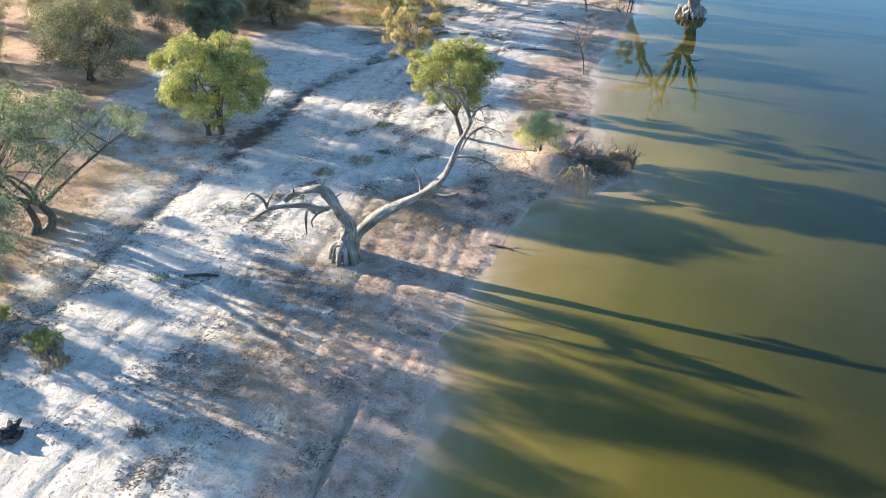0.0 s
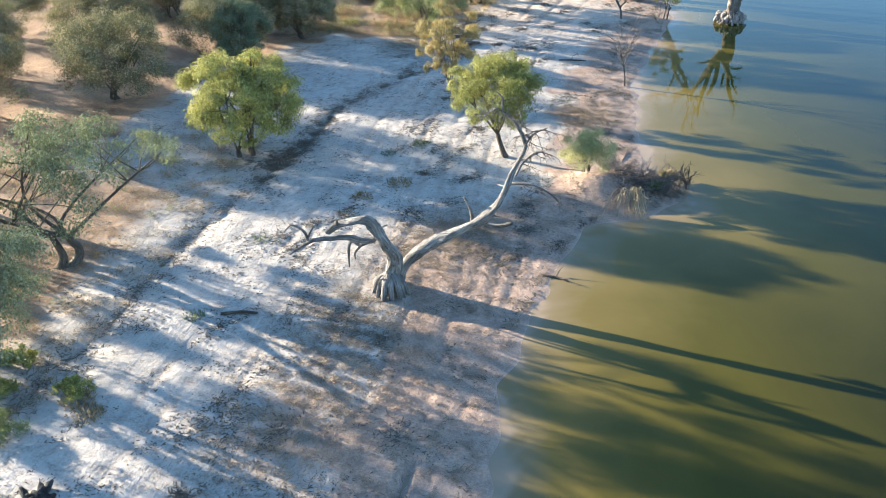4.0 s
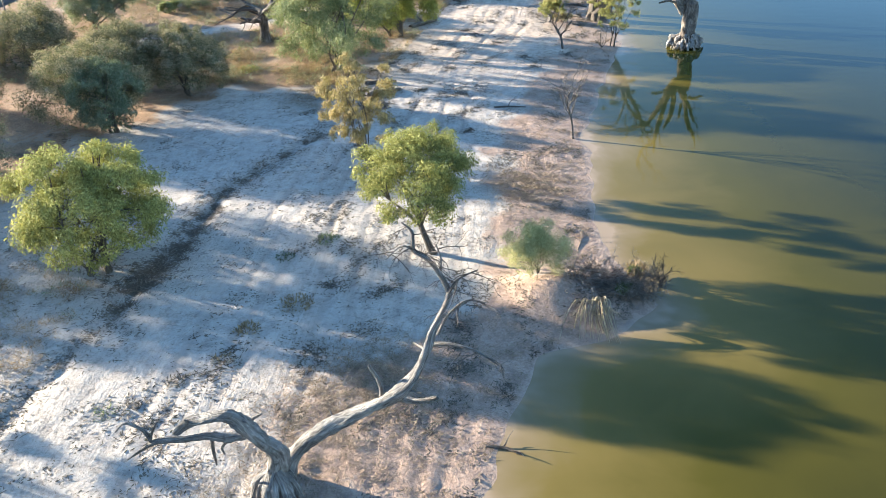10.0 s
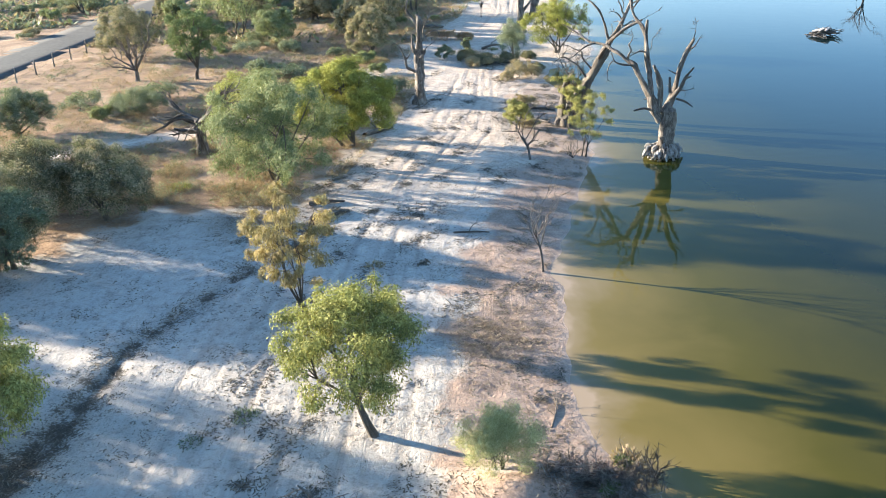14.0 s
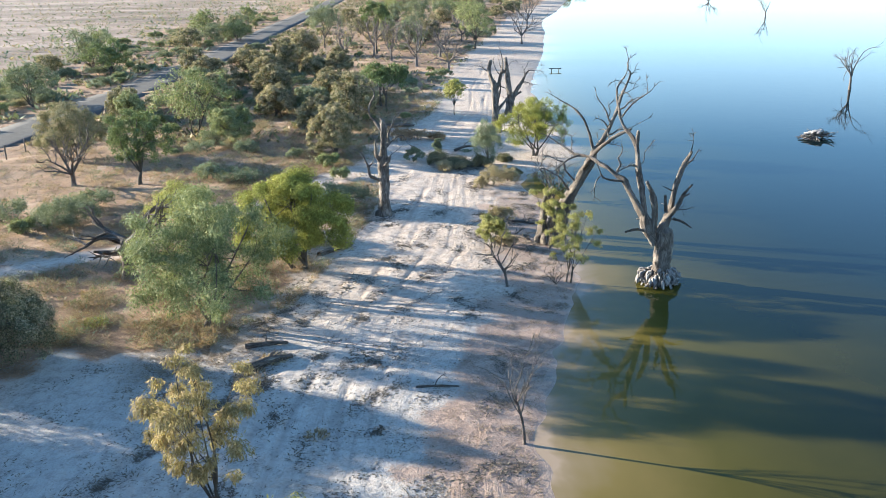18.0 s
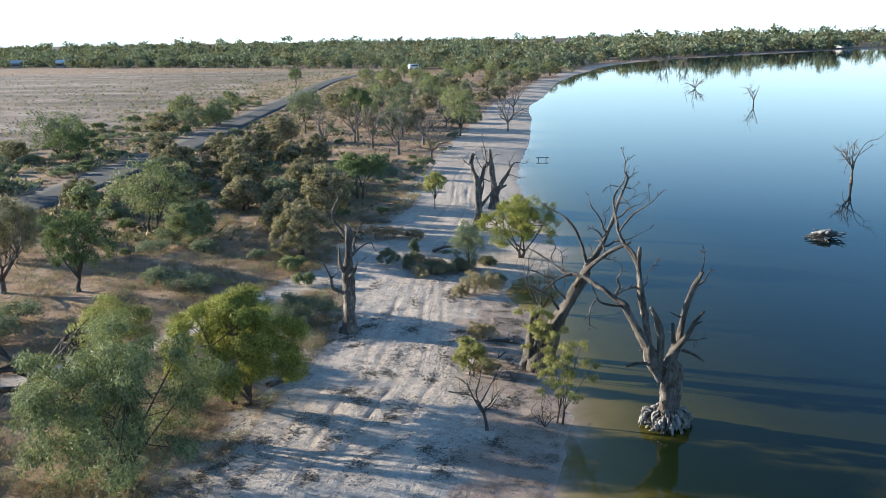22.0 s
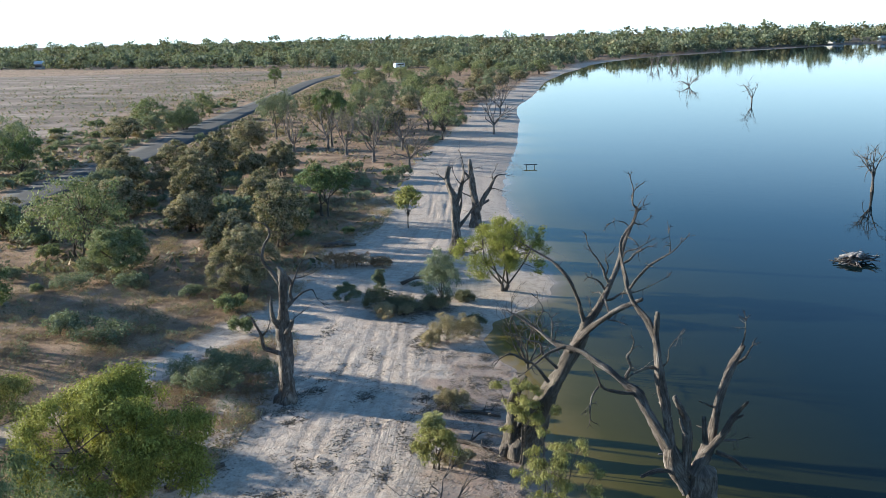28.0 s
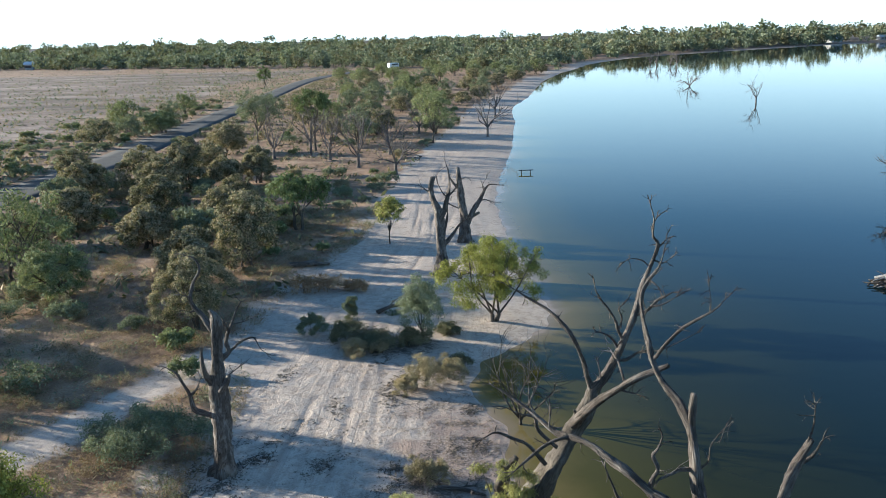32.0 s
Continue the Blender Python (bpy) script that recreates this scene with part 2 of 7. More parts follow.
def wave(x, y, scale, seed):
    """Smooth lumps between -1 and 1, from a few crossed sines."""
    rng = np.random.RandomState(seed)
    total = np.zeros(np.shape(x))
    for k in range(7):
        a, p, f = rng.uniform(0, 6.28), rng.uniform(0, 6.28), rng.uniform(0.6, 1.7) / scale
        total = total + np.sin((x * math.cos(a) + y * math.sin(a)) * f * 6.28 + p + 0.8 * np.sin((x * math.sin(a) - y * math.cos(a)) * f * 4 + k))
    return total / 4.0


def ease(v, a, b):
    s = np.clip((v - a) / (b - a), 0, 1)
    return s * s * (3 - 2 * s)


def ruts(x, y):
    """Wheel ruts along the beach and over the flat: 1 in a rut, 0 beside it."""
    total = np.zeros(np.shape(x))
    for off, deep in ((0.0, 1.0), (1.6, 1.0), (2.9, 0.7), (-1.5, 0.6), (4.2, 0.4), (0.6, 0.5), (2.2, 0.5)):
        rx = np.interp(y, [-40, -28, -19, -6, 4, 12, 20, 32, 45, 60, 90, 140], [-9.5, -8.6, -8.2, -8.4, -8.6, -7.6, -6.0, -5.4, -4.5, -2.5, -0.5, 6]) + off + 0.25 * np.sin(y * 0.23 + off)
        total = total + deep * np.exp(-((x - rx) / 0.13) ** 2) * (0.65 + 0.35 * np.sin(y * 0.5 + 4 * off))
    for off in (0.0, 0.75, 1.5, 2.1, 3.4, 4.1):
        rx = np.interp(y, [-40, -30, -20, -10, 0, 8], [-15.0, -14.4, -13.4, -12.4, -11.6, -10.5]) + off + 0.2 * np.sin(y * 0.3 + 2 * off)
        total = total + 0.8 * np.exp(-((x - rx) / 0.14) ** 2) * ease(8 - y, 0, 6) * (0.6 + 0.4 * np.sin(y * 0.7 + 3 * off))
    for off in (0.0, 0.5, 1.15):
        rx = np.interp(y, [-30, -25.5, -22.8, -18, -13], [-6.2, -5.5, -5.0, -4.6, -4.4]) + off - 0.3
        total = total + 0.9 * np.exp(-((x - rx) / 0.16) ** 2) * ease(y + 29, 0, 3) * ease(-14 - y, 0, 3)
    return np.minimum(total, 1.2)


def land_height(x, y):
    x, y = np.asarray(x, float), np.asarray(y, float)
    d = from_shore(x, y)
    d = d + 0.22 * wave(x, y, 2.4, 31) * np.exp(-(d / 1.5) ** 2)
    inland = np.maximum(d, 0)
    z = 0.008 * ease(inland, 0, 0.3) + 0.38 * (1 - np.exp(-inland / 5.0)) + 0.35 * ease(inland, 8, 25)
    z = np.where(d < 0, -np.minimum(0.085 * -d, 1.6), z)
    fade = ease(d, 0.15, 1.5) * np.exp(-np.maximum(np.hypot(x + 6, y - 5) - 80, 0) / 60)
    z = z + fade * (0.03 * wave(x, y, 6.0, 3) + 0.014 * wave(x, y, 1.3, 4) + 0.008 * wave(x, y, 0.7, 5))
    # the eroded step that runs along the flat
    g = distances(x, y, GULLY) + 0.3 * wave(x, y, 2.6, 9)
    z = z - 0.08 * np.exp(-(g / 0.22) ** 2) + 0.03 * np.exp(-((g - 1.1) / 0.6) ** 2)
    # the mound of the little point
    z = z + 0.7 * np.exp(-((x + 2.3) / 1.5) ** 2 - ((y + 11.3) / 1.2) ** 2) * ease(d, 0, 0.7)
    z = z - 0.16 * np.exp(-((distances(x, y, TRENCH) + 0.05 * wave(x, y, 0.8, 12)) / 0.17) ** 2)
    return z - 0.04 * ruts(x, y) * ease(d, 0.4, 1.2)


def height_at(x, y):
    return float(land_height(np.array([x]), np.array([y]))[0])


def lines_from(parts):
    out = []
    for a, b, step in parts:
        out.extend(np.arange(a, b - 1e-6, step).tolist())
    return np.array(out + [parts[-1][1]])


def grow(a, b, n, power):
    """n steps from a to b that lengthen away from a."""
    return (a + (b - a) * np.linspace(0, 1, n + 1)[1:] ** power).tolist()


def mesh_object(name, V, F, mat, parent=None, label="", smooth=True):
    me = bpy.data.meshes.new(name)
    V = np.asarray(V, np.float32)
    F = np.asarray(F, np.int32)
    me.vertices.add(len(V))
    me.vertices.foreach_set("co", V.ravel())
    k = F.shape[1]
    me.loops.add(F.size)
    me.loops.foreach_set("vertex_index", F.ravel())
    me.polygons.add(len(F))
    me.polygons.foreach_set("loop_start", np.arange(0, F.size, k, dtype=np.int32))
    me.polygons.foreach_set("use_smooth", np.full(len(F), smooth))
    me.update(calc_edges=True)
    me.validate()
    me.materials.append(mat)
    ob = new(name, me)
    if parent:
        ob.parent = parent
    if label:
        ob["label"] = label
    return ob


def sheet(name, xs, ys, zf, mat):
    X, Y = np.meshgrid(xs, ys)
    Z = zf(X, Y)
    V = np.stack([X, Y, Z], -1).reshape(-1, 3)
    i = np.arange(len(xs) - 1)[None, :] + np.arange(len(ys) - 1)[:, None] * len(xs)
    F = np.stack([i, i + 1, i + 1 + len(xs), i + len(xs)], -1).reshape(-1, 4)
    return mesh_object(name, V, F, mat), X.ravel(), Y.ravel()


def attribute(ob, name, values):
    a = ob.data.attributes.new(name, "FLOAT", "POINT")
    a.data.foreach_set("value", np.asarray(values, np.float32))


# ---- ground ----
def noise_shift(nodes, links, vec, colour, amount):
    """The place, shifted by a noise's colour."""
    s = nodes.new("ShaderNodeVectorMath")
    s.operation = "MULTIPLY_ADD"
    links.new(colour, s.inputs[0])
    s.inputs[1].default_value = (amount,) * 3
    links.new(vec, s.inputs[2])
    return s.outputs[0]


def ground_material():
    m, nodes, links, bsdf = material("lakeshore_ground")
    tc = nodes.new("ShaderNodeTexCoord")
    P = tc.outputs["Object"]

    def mask(name):
        a = nodes.new("ShaderNodeAttribute")
        a.attribute_name = name
        return a.outputs["Fac"]

    fine = noise_node(nodes, links, 14.0, 6, 0.7, P, 0.3)
    mid = noise_node(nodes, links, 2.2, 6, 0.65, P, 0.5)
    big = noise_node(nodes, links, 0.35, 5, 0.6, P, 0.4)
    far = noise_node(nodes, links, 0.05, 6, 0.65, P, 0.3)
    sand = ramp(nodes, [(0.36, (0.23, 0.19, 0.155)), (0.49, (0.395, 0.34, 0.285)), (0.64, (0.49, 0.43, 0.365))])
    links.new(maths(nodes, links, "ADD", maths(nodes, links, "MULTIPLY", mid.outputs[0], 0.55), maths(nodes, links, "MULTIPLY", fine.outputs[0], 0.45)), sand.inputs[0])
    red = ramp(nodes, [(0.3, (0.13, 0.085, 0.06)), (0.5, (0.3, 0.205, 0.15)), (0.72, (0.45, 0.335, 0.25))])
    links.new(maths(nodes, links, "ADD", maths(nodes, links, "MULTIPLY", mid.outputs[0], 0.5), maths(nodes, links, "MULTIPLY", fine.outputs[0], 0.5)), red.inputs[0])
    grass = ramp(nodes, [(0.36, (0.1, 0.063, 0.038)), (0.5, (0.275, 0.165, 0.093)), (0.64, (0.46, 0.31, 0.188))])
    links.new(maths(nodes, links, "ADD", maths(nodes, links, "MULTIPLY", big.outputs[0], 0.5), maths(nodes, links, "MULTIPLY", fine.outputs[0], 0.5)), grass.inputs[0])
    field = ramp(nodes, [(0.36, (0.1, 0.074, 0.05)), (0.5, (0.215, 0.148, 0.105)), (0.64, (0.4, 0.3, 0.225))])
    across = nodes.new("ShaderNodeMapping")
    across.inputs["Scale"].default_value = (0.01, 0.075, 1)
    links.new(P, across.inputs[0])
    band = noise_node(nodes, links, 1.0, 5, 0.65, across.outputs[0], 0.4)
    mixed = maths(nodes, links, "ADD", maths(nodes, links, "MULTIPLY", far.outputs[0], 0.25), maths(nodes, links, "MULTIPLY", band.outputs[0], 0.5))
    links.new(maths(nodes, links, "ADD", mixed, maths(nodes, links, "MULTIPLY", big.outputs[0], 0.25)), field.inputs[0])
    litter = ramp(nodes, [(0.35, (0.04, 0.032, 0.024)), (0.6, (0.11, 0.085, 0.06)), (0.8, (0.22, 0.175, 0.125))])
    links.new(fine.outputs[0], litter.inputs[0])

    def broken(name, amount=0.8):
        """A zone whose edge breaks up into specks."""
        v = maths(nodes, links, "ADD", mask(name), maths(nodes, links, "MULTIPLY", maths(nodes, links, "SUBTRACT", mid.outputs[0], 0.5), amount * 1.6))
        v = maths(nodes, links, "ADD", v, maths(nodes, links, "MULTIPLY", maths(nodes, links, "SUBTRACT", fine.outputs[0], 0.5), amount * 2.0))
        v = maths(nodes, links, "MULTIPLY", maths(nodes, links, "SUBTRACT", v, 0.35), 3.0, True)
        return v

    # hoof marks and clods, and streaks along the wheel tracks
    vor = nodes.new("ShaderNodeTexVoronoi")
    vor.inputs["Scale"].default_value = 3.1
    links.new(noise_shift(nodes, links, P, mid.outputs["Color"], 0.35), vor.inputs["Vector"])
    marks = ramp(nodes, [(0.0, (1, 1, 1)), (0.16, (1, 1, 1)), (0.24, (0, 0, 0))])
    links.new(vor.outputs["Distance"], marks.inputs[0])
    patchy = maths(nodes, links, "MULTIPLY", maths(nodes, links, "SUBTRACT", big.outputs[0], 0.42), 6.0, True)
    marks_f = maths(nodes, links, "MULTIPLY", maths(nodes, links, "MULTIPLY", marks.outputs[0], patchy), 0.55)
    xyz = nodes.new("ShaderNodeSeparateXYZ")
    links.new(P, xyz.inputs[0])
    lane = nodes.new("ShaderNodeCombineXYZ")
    links.new(maths(nodes, links, "MULTIPLY", mask("track"), 2.6), lane.inputs[0])
    links.new(maths(nodes, links, "MULTIPLY", xyz.outputs[1], 0.045), lane.inputs[1])
    streak = noise_node(nodes, links, 1.0, 2.5, 0.55, lane.outputs[0], 0.35)
    thin = maths(nodes, links, "ABSOLUTE", maths(nodes, links, "SUBTRACT", streak.outputs[0], 0.5))
    thin = maths(nodes, links, "SUBTRACT", 1.0, maths(nodes, links, "MULTIPLY", thin, 26.0), True)
    broken_up = maths(nodes, links, "MULTIPLY", maths(nodes, links, "SUBTRACT", mid.outputs[0], 0.33), 5.0, True)
    thin = maths(nodes, links, "MULTIPLY", maths(nodes, links, "MULTIPLY", thin, broken_up), mask("driven"))
    sand_c = mix_node(nodes, links, maths(nodes, links, "MULTIPLY", maths(nodes, links, "SUBTRACT", streak.outputs[0], 0.55), 3.0, True), sand.outputs[0], (0.36, 0.305, 0.255))
    rut_f = maths(nodes, links, "MULTIPLY", mask("rut"), maths(nodes, links, "ADD", fine.outputs[0], 0.1))
    sand_c = mix_node(nodes, links, rut_f, sand_c, (0.27, 0.22, 0.18))
    sand_c = mix_node(nodes, links, maths(nodes, links, "MULTIPLY", thin, 0.45), sand_c, (0.17, 0.14, 0.115))
    sand_c = mix_node(nodes, links, marks_f, sand_c, (0.2, 0.165, 0.135))
    scuff = noise_node(nodes, links, 5.5, 8, 0.72, P, 0.9)
    scuff_f = maths(nodes, links, "MULTIPLY", maths(nodes, links, "SUBTRACT", maths(nodes, links, "ADD", scuff.outputs[0], maths(nodes, links, "MULTIPLY", big.outputs[0], 0.35)), 0.74), 9.0, True)
    sand_c = mix_node(nodes, links, maths(nodes, links, "MULTIPLY", scuff_f, 0.78), sand_c, (0.19, 0.155, 0.125))
    sand_c = mix_node(nodes, links, mask("pink"), sand_c, (1.16, 1.06, 0.97), "MULTIPLY")
    c = mix_node(nodes, links, broken("red", 1.0), sand_c, red.outputs[0])
    c = mix_node(nodes, links, broken("scrub", 0.6), c, grass.outputs[0])
    c = mix_node(nodes, links, broken("field", 0.3), c, field.outputs[0])
    c = mix_node(nodes, links, broken("litter", 1.0), c, litter.outputs[0])
    wet = mask("wet")
    c = mix_node(nodes, links, maths(nodes, links, "MULTIPLY", wet, 0.5), c, (0.29, 0.22, 0.165))
    links.new(c, bsdf.inputs["Base Color"])
    rough = maths(nodes, links, "SUBTRACT", 0.95, maths(nodes, links, "MULTIPLY", wet, 0.45))
    links.new(rough, bsdf.inputs["Roughness"])
    bsdf.inputs["Specular IOR Level"].default_value = 0.2
    n0 = bump(nodes, links, maths(nodes, links, "SUBTRACT", 1.0, marks_f), 0.7, 0.05, bsdf)
    n1 = bump(nodes, links, mid.outputs[0], 0.5, 0.14, bsdf, n0)
    n1 = bump(nodes, links, maths(nodes, links, "SUBTRACT", 1.0, thin), 0.35, 0.04, bsdf, n1)
    n1 = bump(nodes, links, scuff.outputs[0], 0.45, 0.06, bsdf, n1)
    bump(nodes, links, fine.outputs[0], 0.35, 0.04, bsdf, n1)
    return m


GX = np.array(sorted(grow(-28, -3000, 46, 2.6) + lines_from([(-28, -16, 0.26), (-16, 1, 0.12), (1, 8, 0.26), (8, 24, 1.0)]).tolist() + grow(24, 3000, 44, 2.4)))
GY = np.array(sorted(grow(-40, -300, 24, 1.6) + lines_from([(-40, 46, 0.26), (46, 100, 0.8)]).tolist() + grow(100, 4500, 90, 2.2)))
ground, gx, gy = sheet("ground", GX, GY, land_height, ground_material())
tagged(ground, "pale silty lakeshore ground with wheel ruts and dry litter", "ground", kind="structure")
d_shore = from_shore(gx, gy)
d_gully = distances(gx, gy, GULLY)
scrub_side = inside(gx, gy, SCRUB_EDGE + [(3000, 4500), (-3000, 4500), (-3000, -60)])
d_scrub = np.where(scrub_side, 1, -1) * distances(gx, gy, SCRUB_EDGE)
lump, lump2, lump3 = wave(gx, gy, 3.2, 21), wave(gx, gy, 1.4, 22), wave(gx, gy, 9.0, 23)
near = ease(46 - gy, 0, 20)
red = ease(4.3 - d_shore + 0.9 * lump, 0, 1.6) * ease(36 - gy, 0, 8) * (0.95 - 0.3 * ease(gy, 8, 14)) + 0.32 * ease(gy, 45, 80) * (d_shore > 0)
red += 0.75 * np.exp(-((gx + 7.9) / 2.3) ** 2 - ((gy + 17.5) / 3.4) ** 2) + 0.65 * np.exp(-((gx + 9.6) / 2.5) ** 2 - ((gy + 26.5) / 3.6) ** 2) + 0.3 * np.exp(-((gx + 16.5) / 2.0) ** 2 - ((gy + 10) / 3.0) ** 2)
attribute(ground, "pink", ease(gy, 4, 16))
attribute(ground, "red", np.clip(red, 0, 1))
attribute(ground, "rut", np.clip(ruts(gx, gy) * ease(d_shore, 1, 2), 0, 1))
centre = np.interp(gy, [-40, -28, -19, -6, 4, 12, 20, 32, 45, 60, 90, 140], [-9.5, -8.6, -8.2, -8.4, -8.6, -7.6, -6.0, -5.4, -4.5, -2.5, -0.5, 6])
attribute(ground, "track", gx - centre)
attribute(ground, "driven", ease(d_shore, 0.8, 2.2) * (1 - ease(d_scrub, -0.5, 1.0)) * (0.35 + 0.65 * ease(lump3, -0.6, 0.5)) * (0.42 + 0.08 * ease(gy, -2, 12)))
SIDE_TRACK = [(-26, 15), (-20, 19), (-16.5, 23.5), (-14, 28), (-11.5, 34), (-9.2, 38)]
scrub = ease(d_scrub + 1.0 * lump, -0.8, 2.2) * (0.98 + 0.34 * lump3)
scrub += 0.75 * ease(-16.8 - gx, 0, 3) * ease(-11.5 - gy, 0, 4)
scrub = np.maximum(scrub, 0.62 * ease(d_scrub, 2, 5))
scrub += 0.2 * ease(-18.5 - gx, 0, 3) * ease(-3 - gy, 0, 4) * ease(gy + 16, 0, 4)
scrub -= 0.85 * np.exp(-((distances(gx, gy, SIDE_TRACK) + 0.3 * lump2) / 1.3) ** 2) + 0.45 * np.exp(-((gx + 19) / 3.5) ** 2 - ((gy - 1) / 5.0) ** 2)
attribute(ground, "scrub", np.clip(scrub, 0, 1))
road_side = np.interp(gy, [p[1] for p in ROAD], [p[0] for p in ROAD])
attribute(ground, "field", ease(road_side - 14 - gx + 5 * lump3, 0, 10) * 1.0 * ease(420 - gy, 0, 60))
litter = (0.52 + 0.42 * lump2) * np.exp(-((d_gully + 0.3 * lump2) / (0.4 + 0.25 * ease(gy, -16, -6))) ** 2) + 0.28 * ease(d_scrub, 0, 4) * ease(lump2, -0.2, 0.9)
litter += 0.42 * ease(2.6 - d_shore, 0, 1.5) * ease(lump2, 0, 1) * ease(36 - gy, 0, 10)
for cx, cy, r, a in ((-15.9, -11.2, 1.6, 0.4), (-0.4, 24.6, 1.5, 0.5), (0.3, 27.6, 1.3, 0.5), (-1.0, 31.2, 1.5, 0.4), (-4.0, 37.5, 2.0, 0.5), (-1.5, 37.8, 1.8, 0.55), (0.8, 21.5, 1.3, 0.5), (1.0, 18.5, 1.0, 0.4), (0.6, 12.5, 1.3, 0.35), (-0.3, 15.5, 1.2, 0.3), (-9.6, -21.5, 2.0, 0.34), (-8.0, -16.5, 1.6, 0.3), (-2.9, -3.4, 1.5, 0.5), (-10.1, -8, 0.8, 0.34), (-12.5, -9, 2.2, 0.25), (-13.2, 6.5, 2.0, 0.45), (-18, -8, 4.0, 0.3), (-22, -2, 4.0, 0.34), (-23, -10, 3.0, 0.3)):
    litter = litter + a * np.exp(-((gx - cx) ** 2 + (gy - cy) ** 2) / r ** 2)
litter = litter + 0.75 * ease(np.hypot(gx, gy), 430, 700) * scrub_side
attribute(ground, "litter", np.clip(litter, 0, 1))
attribute(ground, "wet", ease(0.45 - d_shore + 0.35 * lump2, 0, 0.9))


# ---- lake ----
def water_material():
    m, nodes, links, bsdf = material("murky_lake_water")
    tc = nodes.new("ShaderNodeTexCoord")
    a = nodes.new("ShaderNodeAttribute")
    a.attribute_name = "out"
    cloud = noise_node(nodes, links, 0.22, 4, 0.6, tc.outputs["Object"], 0.4)
    v = maths(nodes, links, "ADD", a.outputs["Fac"], maths(nodes, links, "MULTIPLY", maths(nodes, links, "SUBTRACT", cloud.outputs[0], 0.5), 0.12))
    r = ramp(nodes, [(0.0, (0.26, 0.19, 0.125)), (0.01, (0.185, 0.135, 0.07)), (0.04, (0.13, 0.095, 0.026)), (0.12, (0.061, 0.051, 0.0075)), (0.28, (0.0205, 0.0215, 0.005)), (0.55, (0.007, 0.0125, 0.0095)), (1.0, (0.0035, 0.0095, 0.0135))])
    links.new(v, r.inputs[0])
    links.new(r.outputs[0], bsdf.inputs["Base Color"])
    bsdf.inputs["Roughness"].default_value = 0.02
    bsdf.inputs["IOR"].default_value = 1.33
    bsdf.inputs["Specular IOR Level"].default_value = 0.2
    mp = nodes.new("ShaderNodeMapping")
    mp.inputs["Scale"].default_value = (0.5, 1.2, 1)
    links.new(tc.outputs["Object"], mp.inputs[0])
    n = noise_node(nodes, links, 1.4, 3, 0.5, mp.outputs[0])
    bump(nodes, links, n.outputs[0], 0.035, 0.1, bsdf)
    return m


WX = np.array(sorted(lines_from([(-12, 10, 0.4), (10, 40, 1.5)]).tolist() + grow(40, 3000, 40, 2.2)))
WY = np.array(sorted(grow(-40, -300, 14, 1.6) + lines_from([(-40, 50, 0.4), (50, 110, 1.5)]).tolist() + grow(110, 1400, 50, 1.8)))
lake, wx, wy = sheet("water", WX, WY, lambda x, y: 0 * x, water_material())
tagged(lake, "still murky green lake water turning blue far out", "lake", kind="structure")
# steeper bed past y 8, which also puts darker tree shade into the colour
attribute(lake, "out", np.clip(-from_shore(wx, wy) / 42.0 * (1 + 0.8 * ease(wy, 8, 20)), 0, 1))


# ---- road ----
def road_material():
    m, nodes, links, bsdf = material("worn_asphalt")
    tc = nodes.new("ShaderNodeTexCoord")
    a = noise_node(nodes, links, 3.0, 6, 0.7, tc.outputs["Object"])
    b = noise_node(nodes, links, 0.2, 3, 0.6, tc.outputs["Object"])
    r = ramp(nodes, [(0.3, (0.06, 0.052, 0.045)), (0.7, (0.12, 0.105, 0.09))])
    links.new(maths(nodes, links, "ADD", maths(nodes, links, "MULTIPLY", a.outputs[0], 0.5), maths(nodes, links, "MULTIPLY", b.outputs[0], 0.5)), r.inputs[0])
    links.new(r.outputs[0], bsdf.inputs["Base Color"])
    bsdf.inputs["Roughness"].default_value = 0.97
    bsdf.inputs["Specular IOR Level"].default_value = 0.15
    bump(nodes, links, a.outputs[0], 0.3, 0.01, bsdf)
    return m


def ribbon(name, line, width, thick, mat, steps=12):
    """A slab of even width that lies on the ground along a line."""
    pts = smooth_line([(x, y, 0) for x, y in line], steps)
    side = np.gradient(pts[:, :2], axis=0)
    side /= np.linalg.norm(side, axis=1)[:, None]
    across = np.stack([-side[:, 1], side[:, 0]], 1)
    cols = []
    for u, up in ((-0.53, -0.25), (-0.5, thick), (-0.25, thick + 0.02), (0.25, thick + 0.02), (0.5, thick), (0.53, -0.25)):
        xy = pts[:, :2] + across * width * u
        cols.append(np.c_[xy, land_height(pts[:, 0], pts[:, 1]) + up])
    V = np.stack(cols, 1)
    n, k = V.shape[:2]
    i = np.arange(k - 1)[None, :] + np.arange(n - 1)[:, None] * k
    F = np.stack([i, i + 1, i + 1 + k, i + k], -1).reshape(-1, 4)[:, ::-1]
    return mesh_object(name, V.reshape(-1, 3), F, mat)


def smooth_line(points, steps):
    """Points along a rounded line through the given ones."""
    P = np.array(points, float)
    P = np.vstack([2 * P[0] - P[1], P, 2 * P[-1] - P[-2]])
    a, b, c, d = (P[k:len(P) - 3 + k, None, :] for k in range(4))
    u = (np.arange(steps) / steps)[None, :, None]
    out = 0.5 * (2 * b + (c - a) * u + (2 * a - 5 * b + 4 * c - d) * u * u + (3 * b - a - 3 * c + d) * u ** 3)
    return np.vstack([out.reshape(-1, 3), P[-2:-1]])


road = tagged(ribbon("road", ROAD, 5.7, 0.02, road_material()), "narrow grey asphalt road through the scrub", "road", kind="structure")


